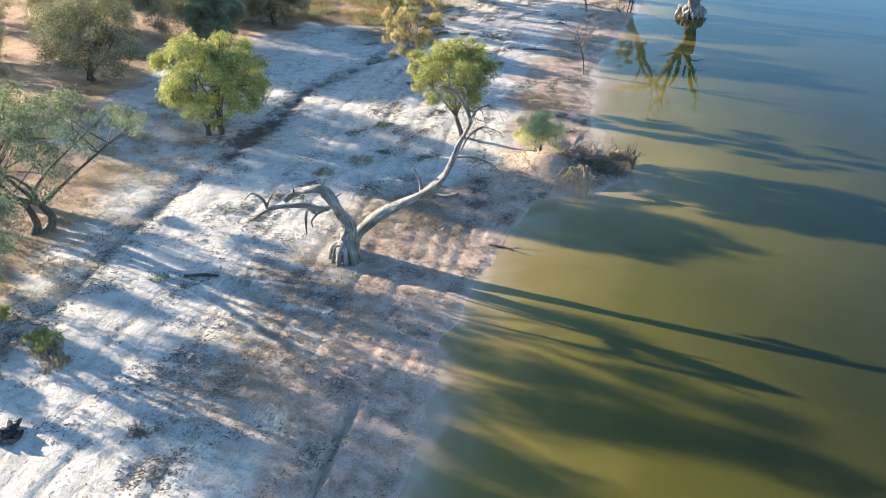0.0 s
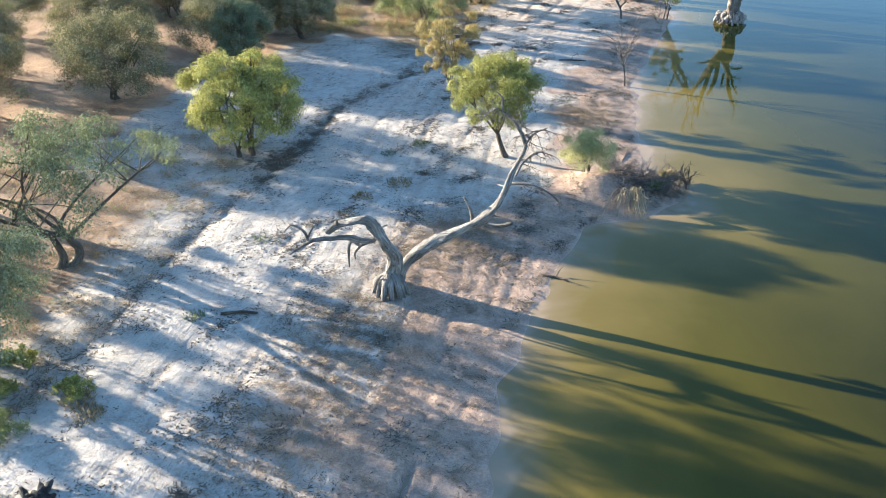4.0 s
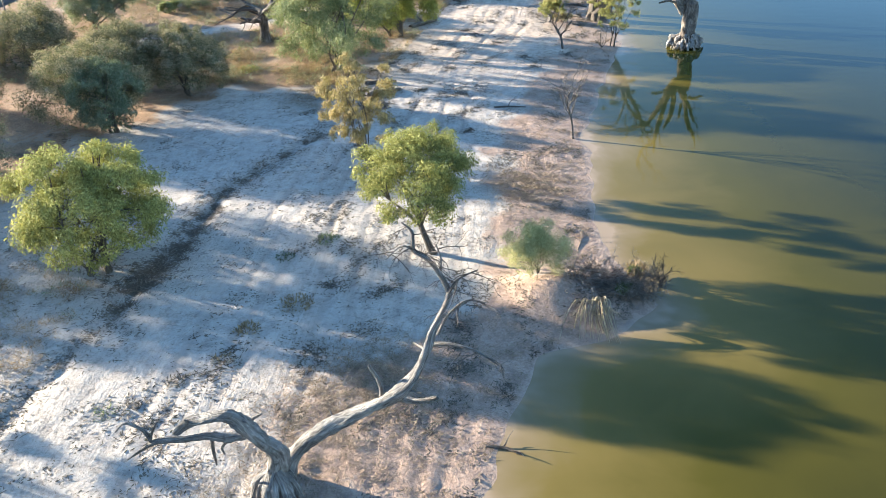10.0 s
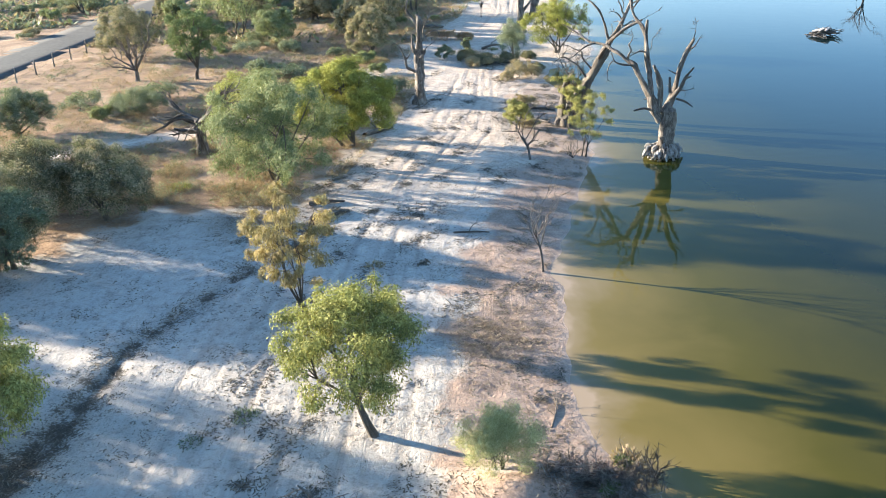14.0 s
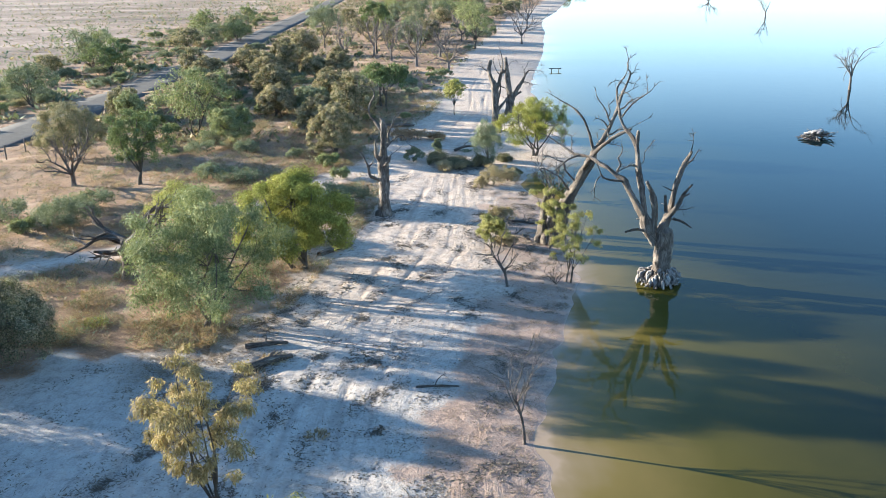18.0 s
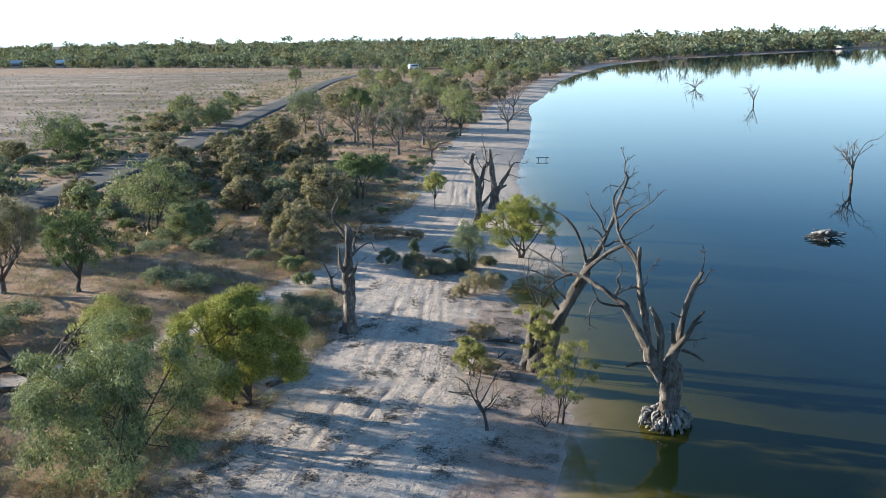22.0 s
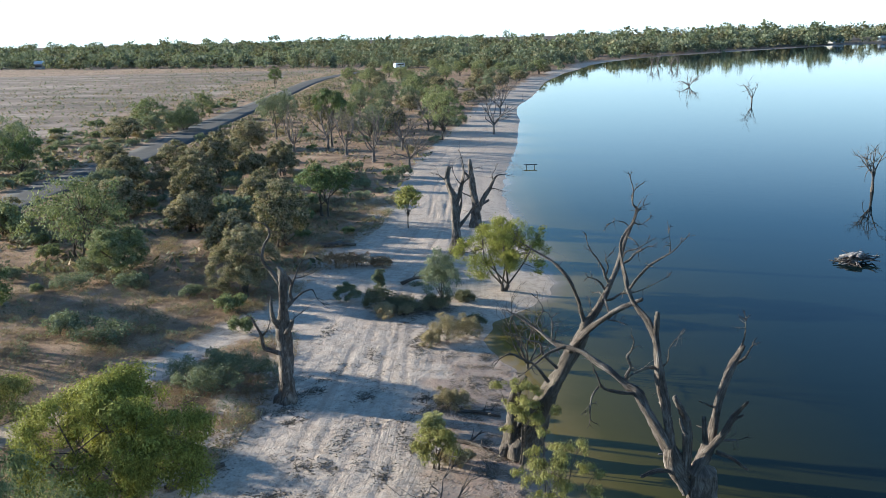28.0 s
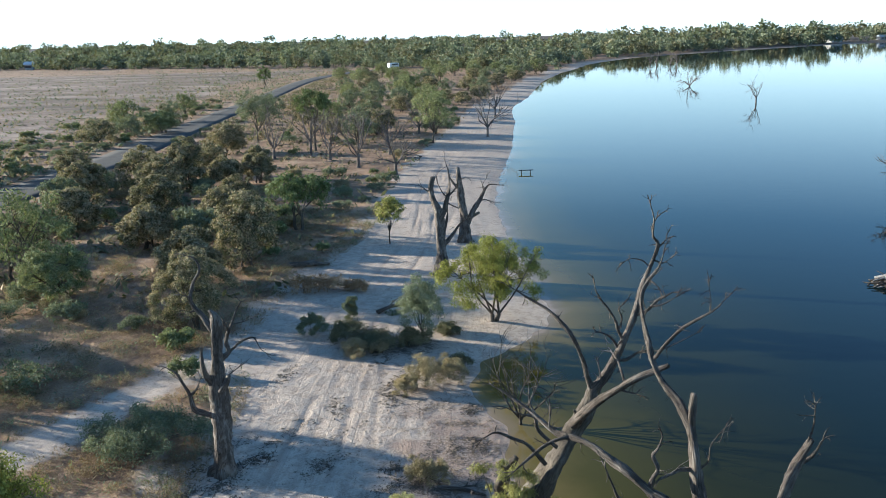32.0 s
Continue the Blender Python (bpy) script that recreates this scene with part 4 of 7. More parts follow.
WATER_TREE = [
    ("limb", [(-0.4, 0.0, 2.4), (-0.99, 0.0, 3.41), (-1.48, 0.1, 4.27), (-1.7, 0.2, 4.72), (-2.04, 0.4, 4.93), (-2.38, 0.6, 5.21), (-2.71, 0.9, 5.37), (-3.05, 1.2, 5.56), (-3.4, 1.5, 5.62), (-3.75, 1.8, 5.6), (-4.11, 2.1, 5.83), (-4.42, 2.3, 6.03), (-4.8, 2.5, 6.26), (-5.04, 2.6, 6.37)], [0.25, 0.21, 0.17, 0.145, 0.12, 0.105, 0.095, 0.085, 0.08, 0.07, 0.06, 0.045, 0.03, 0.012]),
    ("branch", [(-2.04, 0.4, 4.93), (-2.0, 0.4, 5.2), (-1.89, 0.4, 5.44), (-2.0, 0.4, 5.72), (-1.91, 0.4, 5.87), (-1.82, 0.4, 6.13)], [0.065, 0.06, 0.055, 0.045, 0.035, 0.02]),
    ("branch", [(-1.09, 0.6, 5.29), (-1.39, 0.5, 5.36), (-1.63, 0.4, 5.31), (-1.86, 0.4, 5.2)], [0.06, 0.05, 0.045, 0.03]),
    ("branch", [(-1.85, 0.2, 4.74), (-2.3, 0.2, 4.78), (-2.7, 0.1, 4.96), (-2.87, 0.0, 5.31), (-3.03, 0.0, 5.71)], [0.07, 0.055, 0.04, 0.03, 0.012]),
    ("branch", [(-2.82, 0.1, 5.0), (-3.01, 0.0, 4.76), (-3.08, -0.1, 4.4), (-3.07, -0.1, 4.13)], [0.04, 0.035, 0.025, 0.012]),
    ("branch", [(-3.54, 1.6, 5.62), (-4.02, 1.5, 5.47), (-4.43, 1.4, 5.18), (-4.7, 1.3, 4.98)], [0.06, 0.05, 0.035, 0.015]),
    ("branch", [(-3.9, 1.9, 5.68), (-3.87, 1.9, 6.07), (-3.9, 1.9, 6.4)], [0.03, 0.025, 0.01]),
    ("branch", [(-4.11, 2.1, 5.83), (-4.27, 2.2, 6.14), (-4.1, 2.3, 6.53), (-4.26, 2.3, 6.87)], [0.03, 0.025, 0.018, 0.008]),
    ("limb", [(-0.3, 0.0, 1.9), (-0.78, -0.1, 2.71), (-0.85, 0.0, 3.57), (-0.93, 0.2, 4.29), (-1.05, 0.4, 4.86), (-1.1, 0.6, 5.59), (-1.13, 0.9, 6.12), (-1.3, 1.2, 6.5), (-1.55, 1.5, 6.81), (-1.73, 1.8, 7.21), (-1.75, 2.1, 7.53), (-1.81, 2.4, 7.94), (-1.8, 2.6, 8.39), (-1.66, 2.7, 8.69), (-1.43, 2.7, 9.01), (-1.33, 2.7, 9.33)], [0.22, 0.19, 0.165, 0.155, 0.145, 0.135, 0.12, 0.1, 0.085, 0.075, 0.065, 0.055, 0.05, 0.04, 0.03, 0.012]),
    ("branch", [(-1.11, 0.9, 6.08), (-1.1, 0.9, 6.52), (-1.08, 0.9, 6.82)], [0.1, 0.09, 0.075]),
    ("branch", [(-1.68, 1.8, 7.26), (-1.45, 1.7, 7.64), (-1.18, 1.6, 7.98), (-0.83, 1.5, 8.24), (-0.56, 1.4, 8.46), (-0.37, 1.4, 8.68)], [0.055, 0.045, 0.04, 0.035, 0.025, 0.01]),
    ("branch", [(-0.65, 1.5, 8.36), (-0.65, 1.5, 8.63), (-0.7, 1.5, 8.91)], [0.02, 0.015, 0.006]),
    ("branch", [(-1.04, 0.5, 5.33), (-0.88, 0.4, 5.58), (-0.89, 0.3, 5.94), (-0.78, 0.3, 6.14), (-0.6, 0.3, 6.37)], [0.03, 0.022, 0.02, 0.015, 0.008]),
    ("branch", [(-1.81, 2.4, 7.94), (-1.68, 2.4, 8.19), (-1.42, 2.3, 8.29), (-1.14, 2.3, 8.45)], [0.03, 0.025, 0.02, 0.01]),
    ("limb", [(-0.38, 0.00, 2.34), (-0.39, -0.10, 3.41), (-0.51, -0.20, 4.16), (-0.84, -0.30, 4.81)], [0.176, 0.152, 0.136, 0.104]),
    ("branch", [(-0.51, -0.40, 3.76), (-0.62, -0.40, 3.94), (-0.70, -0.40, 4.23)], [0.072, 0.064, 0.04]),
    ("limb", [(-0.09, 0.00, 2.33), (0.25, 0.12, 3.02), (0.39, 0.24, 3.52), (0.58, 0.36, 4.44), (0.86, 0.48, 5.24), (1.25, 0.60, 5.91)], [0.272, 0.192, 0.168, 0.144, 0.12, 0.072]),
    ("branch", [(1.10, 0.60, 5.62), (1.26, 0.60, 6.15), (1.27, 0.60, 6.62)], [0.04, 0.024, 0.008]),
    ("branch", [(0.97, 0.60, 5.32), (1.28, 0.60, 5.53), (1.48, 0.60, 5.88)], [0.056, 0.04, 0.024]),
    ("limb", [(0.16, -0.00, 3.00), (0.61, -0.13, 3.65), (0.77, -0.27, 4.17), (1.10, -0.40, 4.68)], [0.144, 0.112, 0.096, 0.048]),
    ("branch", [(0.79, -0.30, 4.12), (1.04, -0.30, 4.24)], [0.056, 0.04]),
    ("branch", [(0.47, 0.00, 3.02), (0.82, -0.30, 2.96), (1.15, -0.60, 2.77)], [0.088, 0.072, 0.032]),
    ("branch", [(0.09, -0.20, 3.38), (0.00, -0.20, 4.16)], [0.104, 0.08]),
    ("branch", [(0.49, -0.40, 3.56), (0.88, -0.40, 3.56)], [0.048, 0.024]),
    ("branch", [(-0.62, -0.00, 2.43), (-1.19, -0.25, 2.63), (-1.72, -0.50, 2.59)], [0.088, 0.072, 0.048]),
    ("branch", [(-1.08, -0.20, 3.09), (-1.20, -0.20, 3.09)], [0.048, 0.032]),
]
LEANING = [
    ("trunk", [(0.36, -0.1, 0.38), (1.15, -0.2, 2.15), (1.66, -0.2, 3.11), (2.15, -0.2, 3.99), (2.3, -0.2, 4.59)], [0.48, 0.37, 0.29, 0.23, 0.18]),
    ("limb", [(2.3, -0.2, 4.59), (2.61, -0.2, 4.92), (2.97, -0.1, 5.55), (3.17, -0.1, 6.04), (3.43, 0.1, 6.54), (3.69, 0.4, 7.27), (3.93, 0.6, 7.71), (4.1, 0.6, 8.27), (3.94, 0.5, 8.54), (3.93, 0.4, 9.01), (3.8, 0.3, 9.41)], [0.16, 0.14, 0.125, 0.11, 0.095, 0.08, 0.065, 0.05, 0.035, 0.025, 0.012]),
    ("trunk", [(-0.25, 0.0, 0.1), (-0.12, -0.1, 1.39), (0.01, -0.2, 2.25), (0.3, -0.3, 2.79)], [0.28, 0.24, 0.18, 0.08]),
    ("limb", [(1.8, -0.4, 3.72), (1.96, -1.1, 4.38), (2.32, -1.6, 4.99), (2.63, -1.9, 5.34), (2.94, -2.1, 5.64), (3.35, -2.2, 5.87), (3.72, -2.3, 6.07)], [0.15, 0.13, 0.115, 0.1, 0.095, 0.085, 0.07]),
    ("limb", [(2.3, -0.2, 4.59), (2.16, -0.3, 5.05), (2.03, -0.4, 5.51), (1.71, -0.6, 6.24), (1.42, -0.4, 6.58), (1.21, -0.2, 6.77), (0.93, 0.0, 6.93), (0.62, 0.1, 7.1), (0.24, 0.2, 7.33)], [0.09, 0.08, 0.075, 0.07, 0.06, 0.05, 0.04, 0.03, 0.012]),
    ("branch", [(3.12, -0.1, 5.87), (2.94, -0.2, 6.27), (2.88, -0.2, 6.49), (2.67, -0.3, 6.85), (2.48, -0.3, 7.09), (2.33, -0.4, 7.36), (2.28, -0.4, 7.56)], [0.05, 0.045, 0.04, 0.035, 0.03, 0.02, 0.01]),
    ("branch", [(2.98, -0.2, 6.29), (3.04, -0.2, 6.57), (2.93, -0.3, 6.84), (3.04, -0.3, 6.95)], [0.03, 0.025, 0.02, 0.01]),
    ("branch", [(3.02, -0.1, 5.63), (2.85, -0.1, 5.93), (2.66, -0.2, 6.12), (2.44, -0.2, 6.2)], [0.045, 0.04, 0.03, 0.012]),
    ("branch", [(2.98, -0.1, 5.38), (3.19, -0.2, 5.43), (3.45, -0.3, 5.64), (3.53, -0.4, 5.72)], [0.05, 0.045, 0.035, 0.02]),
    ("branch", [(3.45, -0.3, 5.64), (3.85, -0.4, 5.71), (4.28, -0.5, 5.9), (4.86, -0.6, 6.25)], [0.025, 0.02, 0.015, 0.008]),
    ("branch", [(2.82, -1.9, 5.37), (2.82, -1.4, 5.53), (2.83, -0.8, 5.63), (2.78, -0.2, 5.67)], [0.04, 0.035, 0.03, 0.02]),
    ("branch", [(2.63, -1.9, 5.34), (2.83, -2.0, 5.3), (3.01, -2.1, 5.3)], [0.04, 0.03, 0.015]),
    ("branch", [(3.41, 0.1, 6.51), (3.75, 0.0, 6.7), (3.97, 0.0, 6.94), (4.18, -0.1, 7.09), (4.35, -0.1, 7.19)], [0.055, 0.045, 0.04, 0.035, 0.015]),
    ("branch", [(3.93, 0.6, 7.67), (3.81, 0.5, 7.78), (3.66, 0.5, 7.9), (3.37, 0.4, 7.97), (3.19, 0.4, 7.89)], [0.025, 0.02, 0.018, 0.014, 0.008]),
    ("branch", [(3.74, 0.4, 7.44), (3.93, 0.2, 7.36), (4.08, 0.1, 7.18), (4.11, 0.1, 6.99)], [0.03, 0.025, 0.02, 0.012]),
    ("branch", [(4.1, 0.6, 8.19), (4.23, 0.6, 8.32), (4.32, 0.6, 8.43)], [0.03, 0.02, 0.008]),
    ("branch", [(4.0, 0.6, 7.87), (4.25, 0.6, 7.78), (4.43, 0.6, 7.89)], [0.03, 0.02, 0.008]),
    ("branch", [(3.94, 0.5, 8.54), (3.92, 0.5, 8.78), (4.02, 0.5, 9.02), (4.16, 0.5, 9.14)], [0.03, 0.025, 0.018, 0.008]),
    ("branch", [(2.5, -0.2, 4.5), (2.53, -0.3, 4.88), (2.45, -0.3, 5.3)], [0.035, 0.025, 0.01]),
    ("branch", [(1.34, -0.5, 3.15), (0.84, -0.8, 3.77), (0.73, -0.9, 4.19), (0.36, -1.0, 4.34), (-0.01, -1.1, 4.57)], [0.07, 0.06, 0.045, 0.03, 0.012]),
    ("branch", [(1.06, -0.5, 2.66), (0.55, -0.9, 3.43), (0.17, -1.1, 3.71), (-0.3, -1.3, 3.99), (-0.66, -1.4, 3.85)], [0.07, 0.055, 0.045, 0.03, 0.012]),
]
DEAD_LEFT = [
    ("trunk", [(0.04, 0.0, -0.09), (0.08, -0.0, 1.17), (0.12, 0.0, 2.21), (0.14, 0.0, 3.22), (0.17, 0.0, 4.02), (0.21, 0.0, 4.81), (0.17, 0.0, 5.31), (0.04, 0.0, 5.5)], [0.34, 0.31, 0.29, 0.24, 0.19, 0.16, 0.13, 0.06]),
    ("limb", [(-0.05, 0.0, 3.03), (-0.21, -0.2, 3.47), (-0.24, -0.3, 3.98), (-0.22, -0.3, 4.38)], [0.11, 0.09, 0.07, 0.04]),
    ("limb", [(-0.0, 0.0, 1.9), (-0.37, -0.2, 2.16), (-0.62, -0.3, 2.35), (-0.7, -0.4, 2.9), (-0.86, -0.5, 3.34), (-1.02, -0.5, 3.64), (-1.28, -0.6, 3.88)], [0.1, 0.09, 0.08, 0.06, 0.045, 0.03, 0.012]),
    ("branch", [(-0.7, -0.4, 2.8), (-0.44, -0.4, 3.09), (-0.32, -0.4, 3.39)], [0.05, 0.03, 0.012]),
    ("limb", [(0.15, 0.0, 4.78), (-0.08, 0.1, 5.06), (-0.27, 0.2, 5.31), (-0.47, 0.2, 5.55), (-0.56, 0.2, 5.85), (-0.47, 0.3, 6.3), (-0.26, 0.3, 6.64), (-0.25, 0.3, 6.91), (-0.4, 0.3, 7.13), (-0.62, 0.3, 7.19)], [0.11, 0.1, 0.09, 0.07, 0.055, 0.05, 0.045, 0.04, 0.03, 0.012]),
    ("branch", [(-0.37, 0.2, 5.47), (-0.62, 0.2, 5.38)], [0.045, 0.03]),
    ("branch", [(-0.56, 0.2, 5.85), (-0.74, 0.2, 5.93), (-0.88, 0.2, 5.97)], [0.03, 0.02, 0.008]),
    ("limb", [(0.23, 0.0, 3.86), (0.48, 0.2, 4.05), (0.43, 0.2, 4.35), (0.51, 0.3, 4.71), (0.65, 0.3, 5.0), (0.78, 0.4, 5.36), (0.95, 0.4, 5.62)], [0.1, 0.08, 0.06, 0.05, 0.04, 0.03, 0.01]),
    ("branch", [(0.5, 0.2, 4.03), (0.82, 0.3, 4.3), (1.1, 0.4, 4.42), (1.29, 0.4, 4.4), (1.45, 0.4, 4.05), (1.63, 0.4, 3.89)], [0.05, 0.04, 0.03, 0.022, 0.015, 0.008]),
    ("branch", [(0.64, 0.3, 4.94), (0.97, 0.3, 5.0), (1.28, 0.3, 5.11)], [0.022, 0.015, 0.008]),
    ("branch", [(0.49, 0.3, 4.71), (0.42, 0.2, 5.02), (0.19, 0.2, 4.93)], [0.03, 0.022, 0.01]),
    ("branch", [(0.23, -0.2, 2.86), (0.47, -0.3, 3.21), (0.56, -0.3, 3.45)], [0.11, 0.09, 0.06]),
    ("branch", [(0.38, -0.2, 3.3), (0.62, -0.2, 3.49), (0.82, -0.2, 3.64)], [0.03, 0.02, 0.008]),
]
TWIN_A = [
    ("trunk", [(-0.0, 0.0, -0.0), (-0.05, 0.0, 1.07), (-0.09, 0.0, 2.48), (-0.17, 0.0, 3.52), (-0.43, 0.0, 4.22), (-0.58, 0.0, 4.91), (-0.46, 0.0, 5.65)], [0.36, 0.32, 0.26, 0.23, 0.19, 0.15, 0.11]),
    ("limb", [(-0.11, 0.0, 3.1), (0.17, 0.0, 3.69), (0.32, 0.0, 4.37), (0.5, 0.0, 5.05), (0.45, 0.0, 5.9), (0.3, 0.0, 6.48)], [0.18, 0.16, 0.11, 0.07, 0.04, 0.012]),
    ("limb", [(0.1, 0.0, 1.59), (0.66, 0.0, 2.28), (1.01, 0.0, 2.8), (1.42, 0.0, 3.14)], [0.14, 0.1, 0.06, 0.02]),
    ("branch", [(0.36, 0.0, 4.47), (0.77, 0.0, 4.88), (1.19, 0.0, 5.48)], [0.06, 0.04, 0.015]),
    ("branch", [(-0.55, 0.0, 4.7), (-0.85, 0.0, 4.88), (-1.11, -0.0, 5.12)], [0.08, 0.05, 0.02]),
    ("branch", [(0.42, 0.0, 4.37), (0.09, 0.0, 4.72), (-0.17, 0.0, 5.24)], [0.04, 0.03, 0.012]),
    ("branch", [(0.04, 0.0, 2.12), (0.3, 0.0, 3.16), (0.35, 0.0, 4.03)], [0.09, 0.06, 0.03]),
]
TWIN_B = [
    ("trunk", [(0.0, 0.0, -0.0), (-0.02, 0.0, 1.39), (-0.2, 0.0, 2.6), (-0.34, 0.0, 3.6), (-0.44, 0.0, 4.87)], [0.4, 0.34, 0.24, 0.19, 0.13]),
    ("limb", [(0.18, 0.0, 1.06), (0.63, 0.0, 1.98), (0.99, 0.0, 2.57), (1.39, 0.0, 3.37), (1.71, 0.0, 3.68), (2.26, 0.0, 3.66)], [0.24, 0.18, 0.13, 0.08, 0.05, 0.015]),
    ("branch", [(0.5, 0.0, 1.54), (0.98, 0.0, 1.77)], [0.14, 0.1]),
    ("branch", [(0.99, 0.0, 2.57), (1.39, 0.0, 2.64), (1.82, 0.0, 2.51)], [0.06, 0.045, 0.015]),
    ("limb", [(-0.34, 0.0, 3.4), (-0.73, 0.0, 3.81), (-0.96, 0.0, 4.21), (-1.07, 0.0, 4.69)], [0.12, 0.08, 0.04, 0.012]),
    ("branch", [(1.31, 0.0, 3.21), (1.24, 0.0, 3.69), (1.48, 0.0, 4.08)], [0.05, 0.03, 0.01]),
    ("branch", [(-0.21, 0.0, 2.0), (-0.83, 0.0, 2.29), (-1.27, 0.0, 2.54)], [0.06, 0.04, 0.02]),
]


def dead_tree(name, base, limbs, label, seed, mat, twig=0.0, roots=(), stout=1.0, foot_mat=None, category="dead tree"):
    """base: the foot; limbs: name, joints from the foot, radii; roots: heading, reach, radius of each buttress."""
    root = tagged(new(name), label, category)
    root.location = base
    rng = np.random.RandomState(seed)
    for k, (kind, pts, radii) in enumerate(limbs):
        t = Tubes(seed + k)
        radii = [r * stout for r in radii]
        if pts[0][2] < 0.4:
            pts, radii = [(pts[0][0], pts[0][1], pts[0][2] - 0.5)] + pts, [radii[0] * 1.1] + radii
        line = t.add(pts, radii, 12 if radii[0] > 0.15 else 8, 7, 0.2 if radii[0] > 0.15 else 0.13, 0.35 if kind == "trunk" else 0.0)
        if radii[0] > 0.15:
            for _ in range(3):
                at = line[int(len(line) * rng.uniform(0.2, 0.9))]
                w = rng.normal(0, 1, 3)
                t.add([at, at + w * 0.16, at + w * 0.26], [radii[-1] * 0.6, radii[-1] * 0.4, radii[-1] * 0.2], 6, 3, 0.1)
        limb = t.link(kind, foot_mat if foot_mat and kind == "trunk" else mat, root)
        if twig and radii[-1] <= 0.027:
            tw = Tubes(seed + 50 + k)
            ahead = line[-1] - line[-4]
            for _ in range(2):
                tw.twigs(line[-1], ahead + rng.normal(0, 0.3, 3) * np.linalg.norm(ahead), twig * rng.uniform(0.6, 1.1), 0.016, 2, 1, 0.7, 4, 0.0)
            for _ in range(3):
                at = line[int(len(line) * rng.uniform(0.45 if radii[0] > 0.15 else 0.25, 0.98))]
                tw.twigs(at, rng.normal(0, 1, 3) + ahead, twig * rng.uniform(0.5, 0.95), 0.013, 2, 1, 0.8, 4, -0.05)
            tagged(tw.link("twig_spray", mat, limb), kind="stuff")
    for k, (heading, reach, r) in enumerate(roots):
        t = Tubes(seed + 90 + k)
        c, s = math.cos(radians(heading)), math.sin(radians(heading))
        t.add([(0, 0, 0.75 * reach), (0.5 * reach * c, 0.5 * reach * s, 0.4 * reach), (0.8 * reach * c, 0.8 * reach * s, 0.15 * reach), (reach * 1.1 * c, reach * 1.1 * s, -0.35)],
              [r * 1.1, r, r * 0.9, r * 0.6], 9, 5, 0.2)
        t.link("root", mat, root)
    return root


dead_tree("forked_dead_tree", (-8.75, -19.8, 0.5), FALLEN, "dead grey gum with a low fork and long bare limbs", 200, GREYWOOD, 0.0,
          [(200, 0.5, 0.13), (235, 0.55, 0.1), (285, 0.55, 0.12), (330, 0.5, 0.13), (30, 0.4, 0.14), (110, 0.4, 0.14), (160, 0.42, 0.12), (262, 0.62, 0.11), (310, 0.6, 0.09), (350, 0.55, 0.1)], 0.9)
long_limb = bpy.data.objects["forked_dead_tree"].children[7]
for k, (kind, pts, radii) in enumerate(FALLEN[8:]):
    if radii[-1] < 0.03:
        t = Tubes(2200 + k)
        line = smooth_line(pts, 6)
        for q in range(7):
            at = line[int(len(line) * (0.3 + 0.1 * q)) % len(line)]
            t.twigs(at, (0.7 * math.cos(2.4 * q), 0.7 * math.sin(2.4 * q), -0.35 + 0.2 * (q % 3)), 0.55, 0.016, 3, 2, 0.9, 4, -0.22)
        tagged(t.link("twig_spray", TWIG, long_limb), kind="stuff")
water_tree = dead_tree("drowned_tree", (6.1, 15.5, 0), WATER_TREE, "dead grey gum with a knobbly flared base standing in the lake", 230, DEADWOOD, 0.35,
                       [(a + 9 * math.sin(a), 0.72 + 0.2 * math.sin(a), 0.1) for a in range(0, 360, 24)], 0.85)
t = Tubes(231)
t.add([(-0.02, 0, -0.6), (0.05, 0, 0.6), (0.1, 0, 1.6), (0.14, 0, 2.5)], [0.5, 0.44, 0.38, 0.36], 18, 9, 0.12)
t.link("trunk", DEADWOOD, water_tree)
rng = np.random.RandomState(8)
for k in range(120):
    a, r = k * 2.4, rng.uniform(0.5, 0.95)
    z = max(0.0, 0.75 - 0.75 * r + rng.uniform(-0.05, 0.4))
    q = np.array((r * math.cos(a), r * math.sin(a), z))
    t = Tubes(260 + k)
    t.add([q * (0.75, 0.75, 1) + (0, 0, 0.1), q + rng.normal(0, 0.05, 3), q * (1.05, 1.05, 0.6) + rng.normal(0, 0.06, 3) - (0, 0, 0.12)], [0.03, rng.uniform(0.03, 0.07), 0.025], 6, 3, 0.5)
    t.link("root_knob", PALEWOOD, water_tree)
dead_tree("leaning_dead_tree", (1.5, 21.4, 0.3), LEANING, "dead gum leaning out over the lake with crooked bare branches", 300, DEADWOOD, 0.35, [(200, 0.5, 0.2), (260, 0.5, 0.2), (140, 0.5, 0.2), (330, 0.4, 0.2)], 0.88, BARK)
dead_tree("standing_dead_tree", (-7.35, 25.8, 0.4), DEAD_LEFT, "tall dead grey trunk with a pale snaking top limb", 330, DEADWOOD, 0.4, [(200, 0.4, 0.16), (280, 0.4, 0.16), (350, 0.4, 0.16), (90, 0.4, 0.16)])
dead_tree("standing_dead_tree", (-0.03, 49.7, 0.45), TWIN_A, "thick dead forked trunk on the beach", 350, DEADWOOD, 0.8, [(200, 0.5, 0.2), (300, 0.5, 0.2), (60, 0.5, 0.2)])
dead_tree("standing_dead_tree", (1.56, 58.28, 0.45), TWIN_B, "stout dead forked trunk on the far beach", 360, DEADWOOD, 0.8, [(200, 0.5, 0.2), (300, 0.5, 0.2), (60, 0.5, 0.2)])

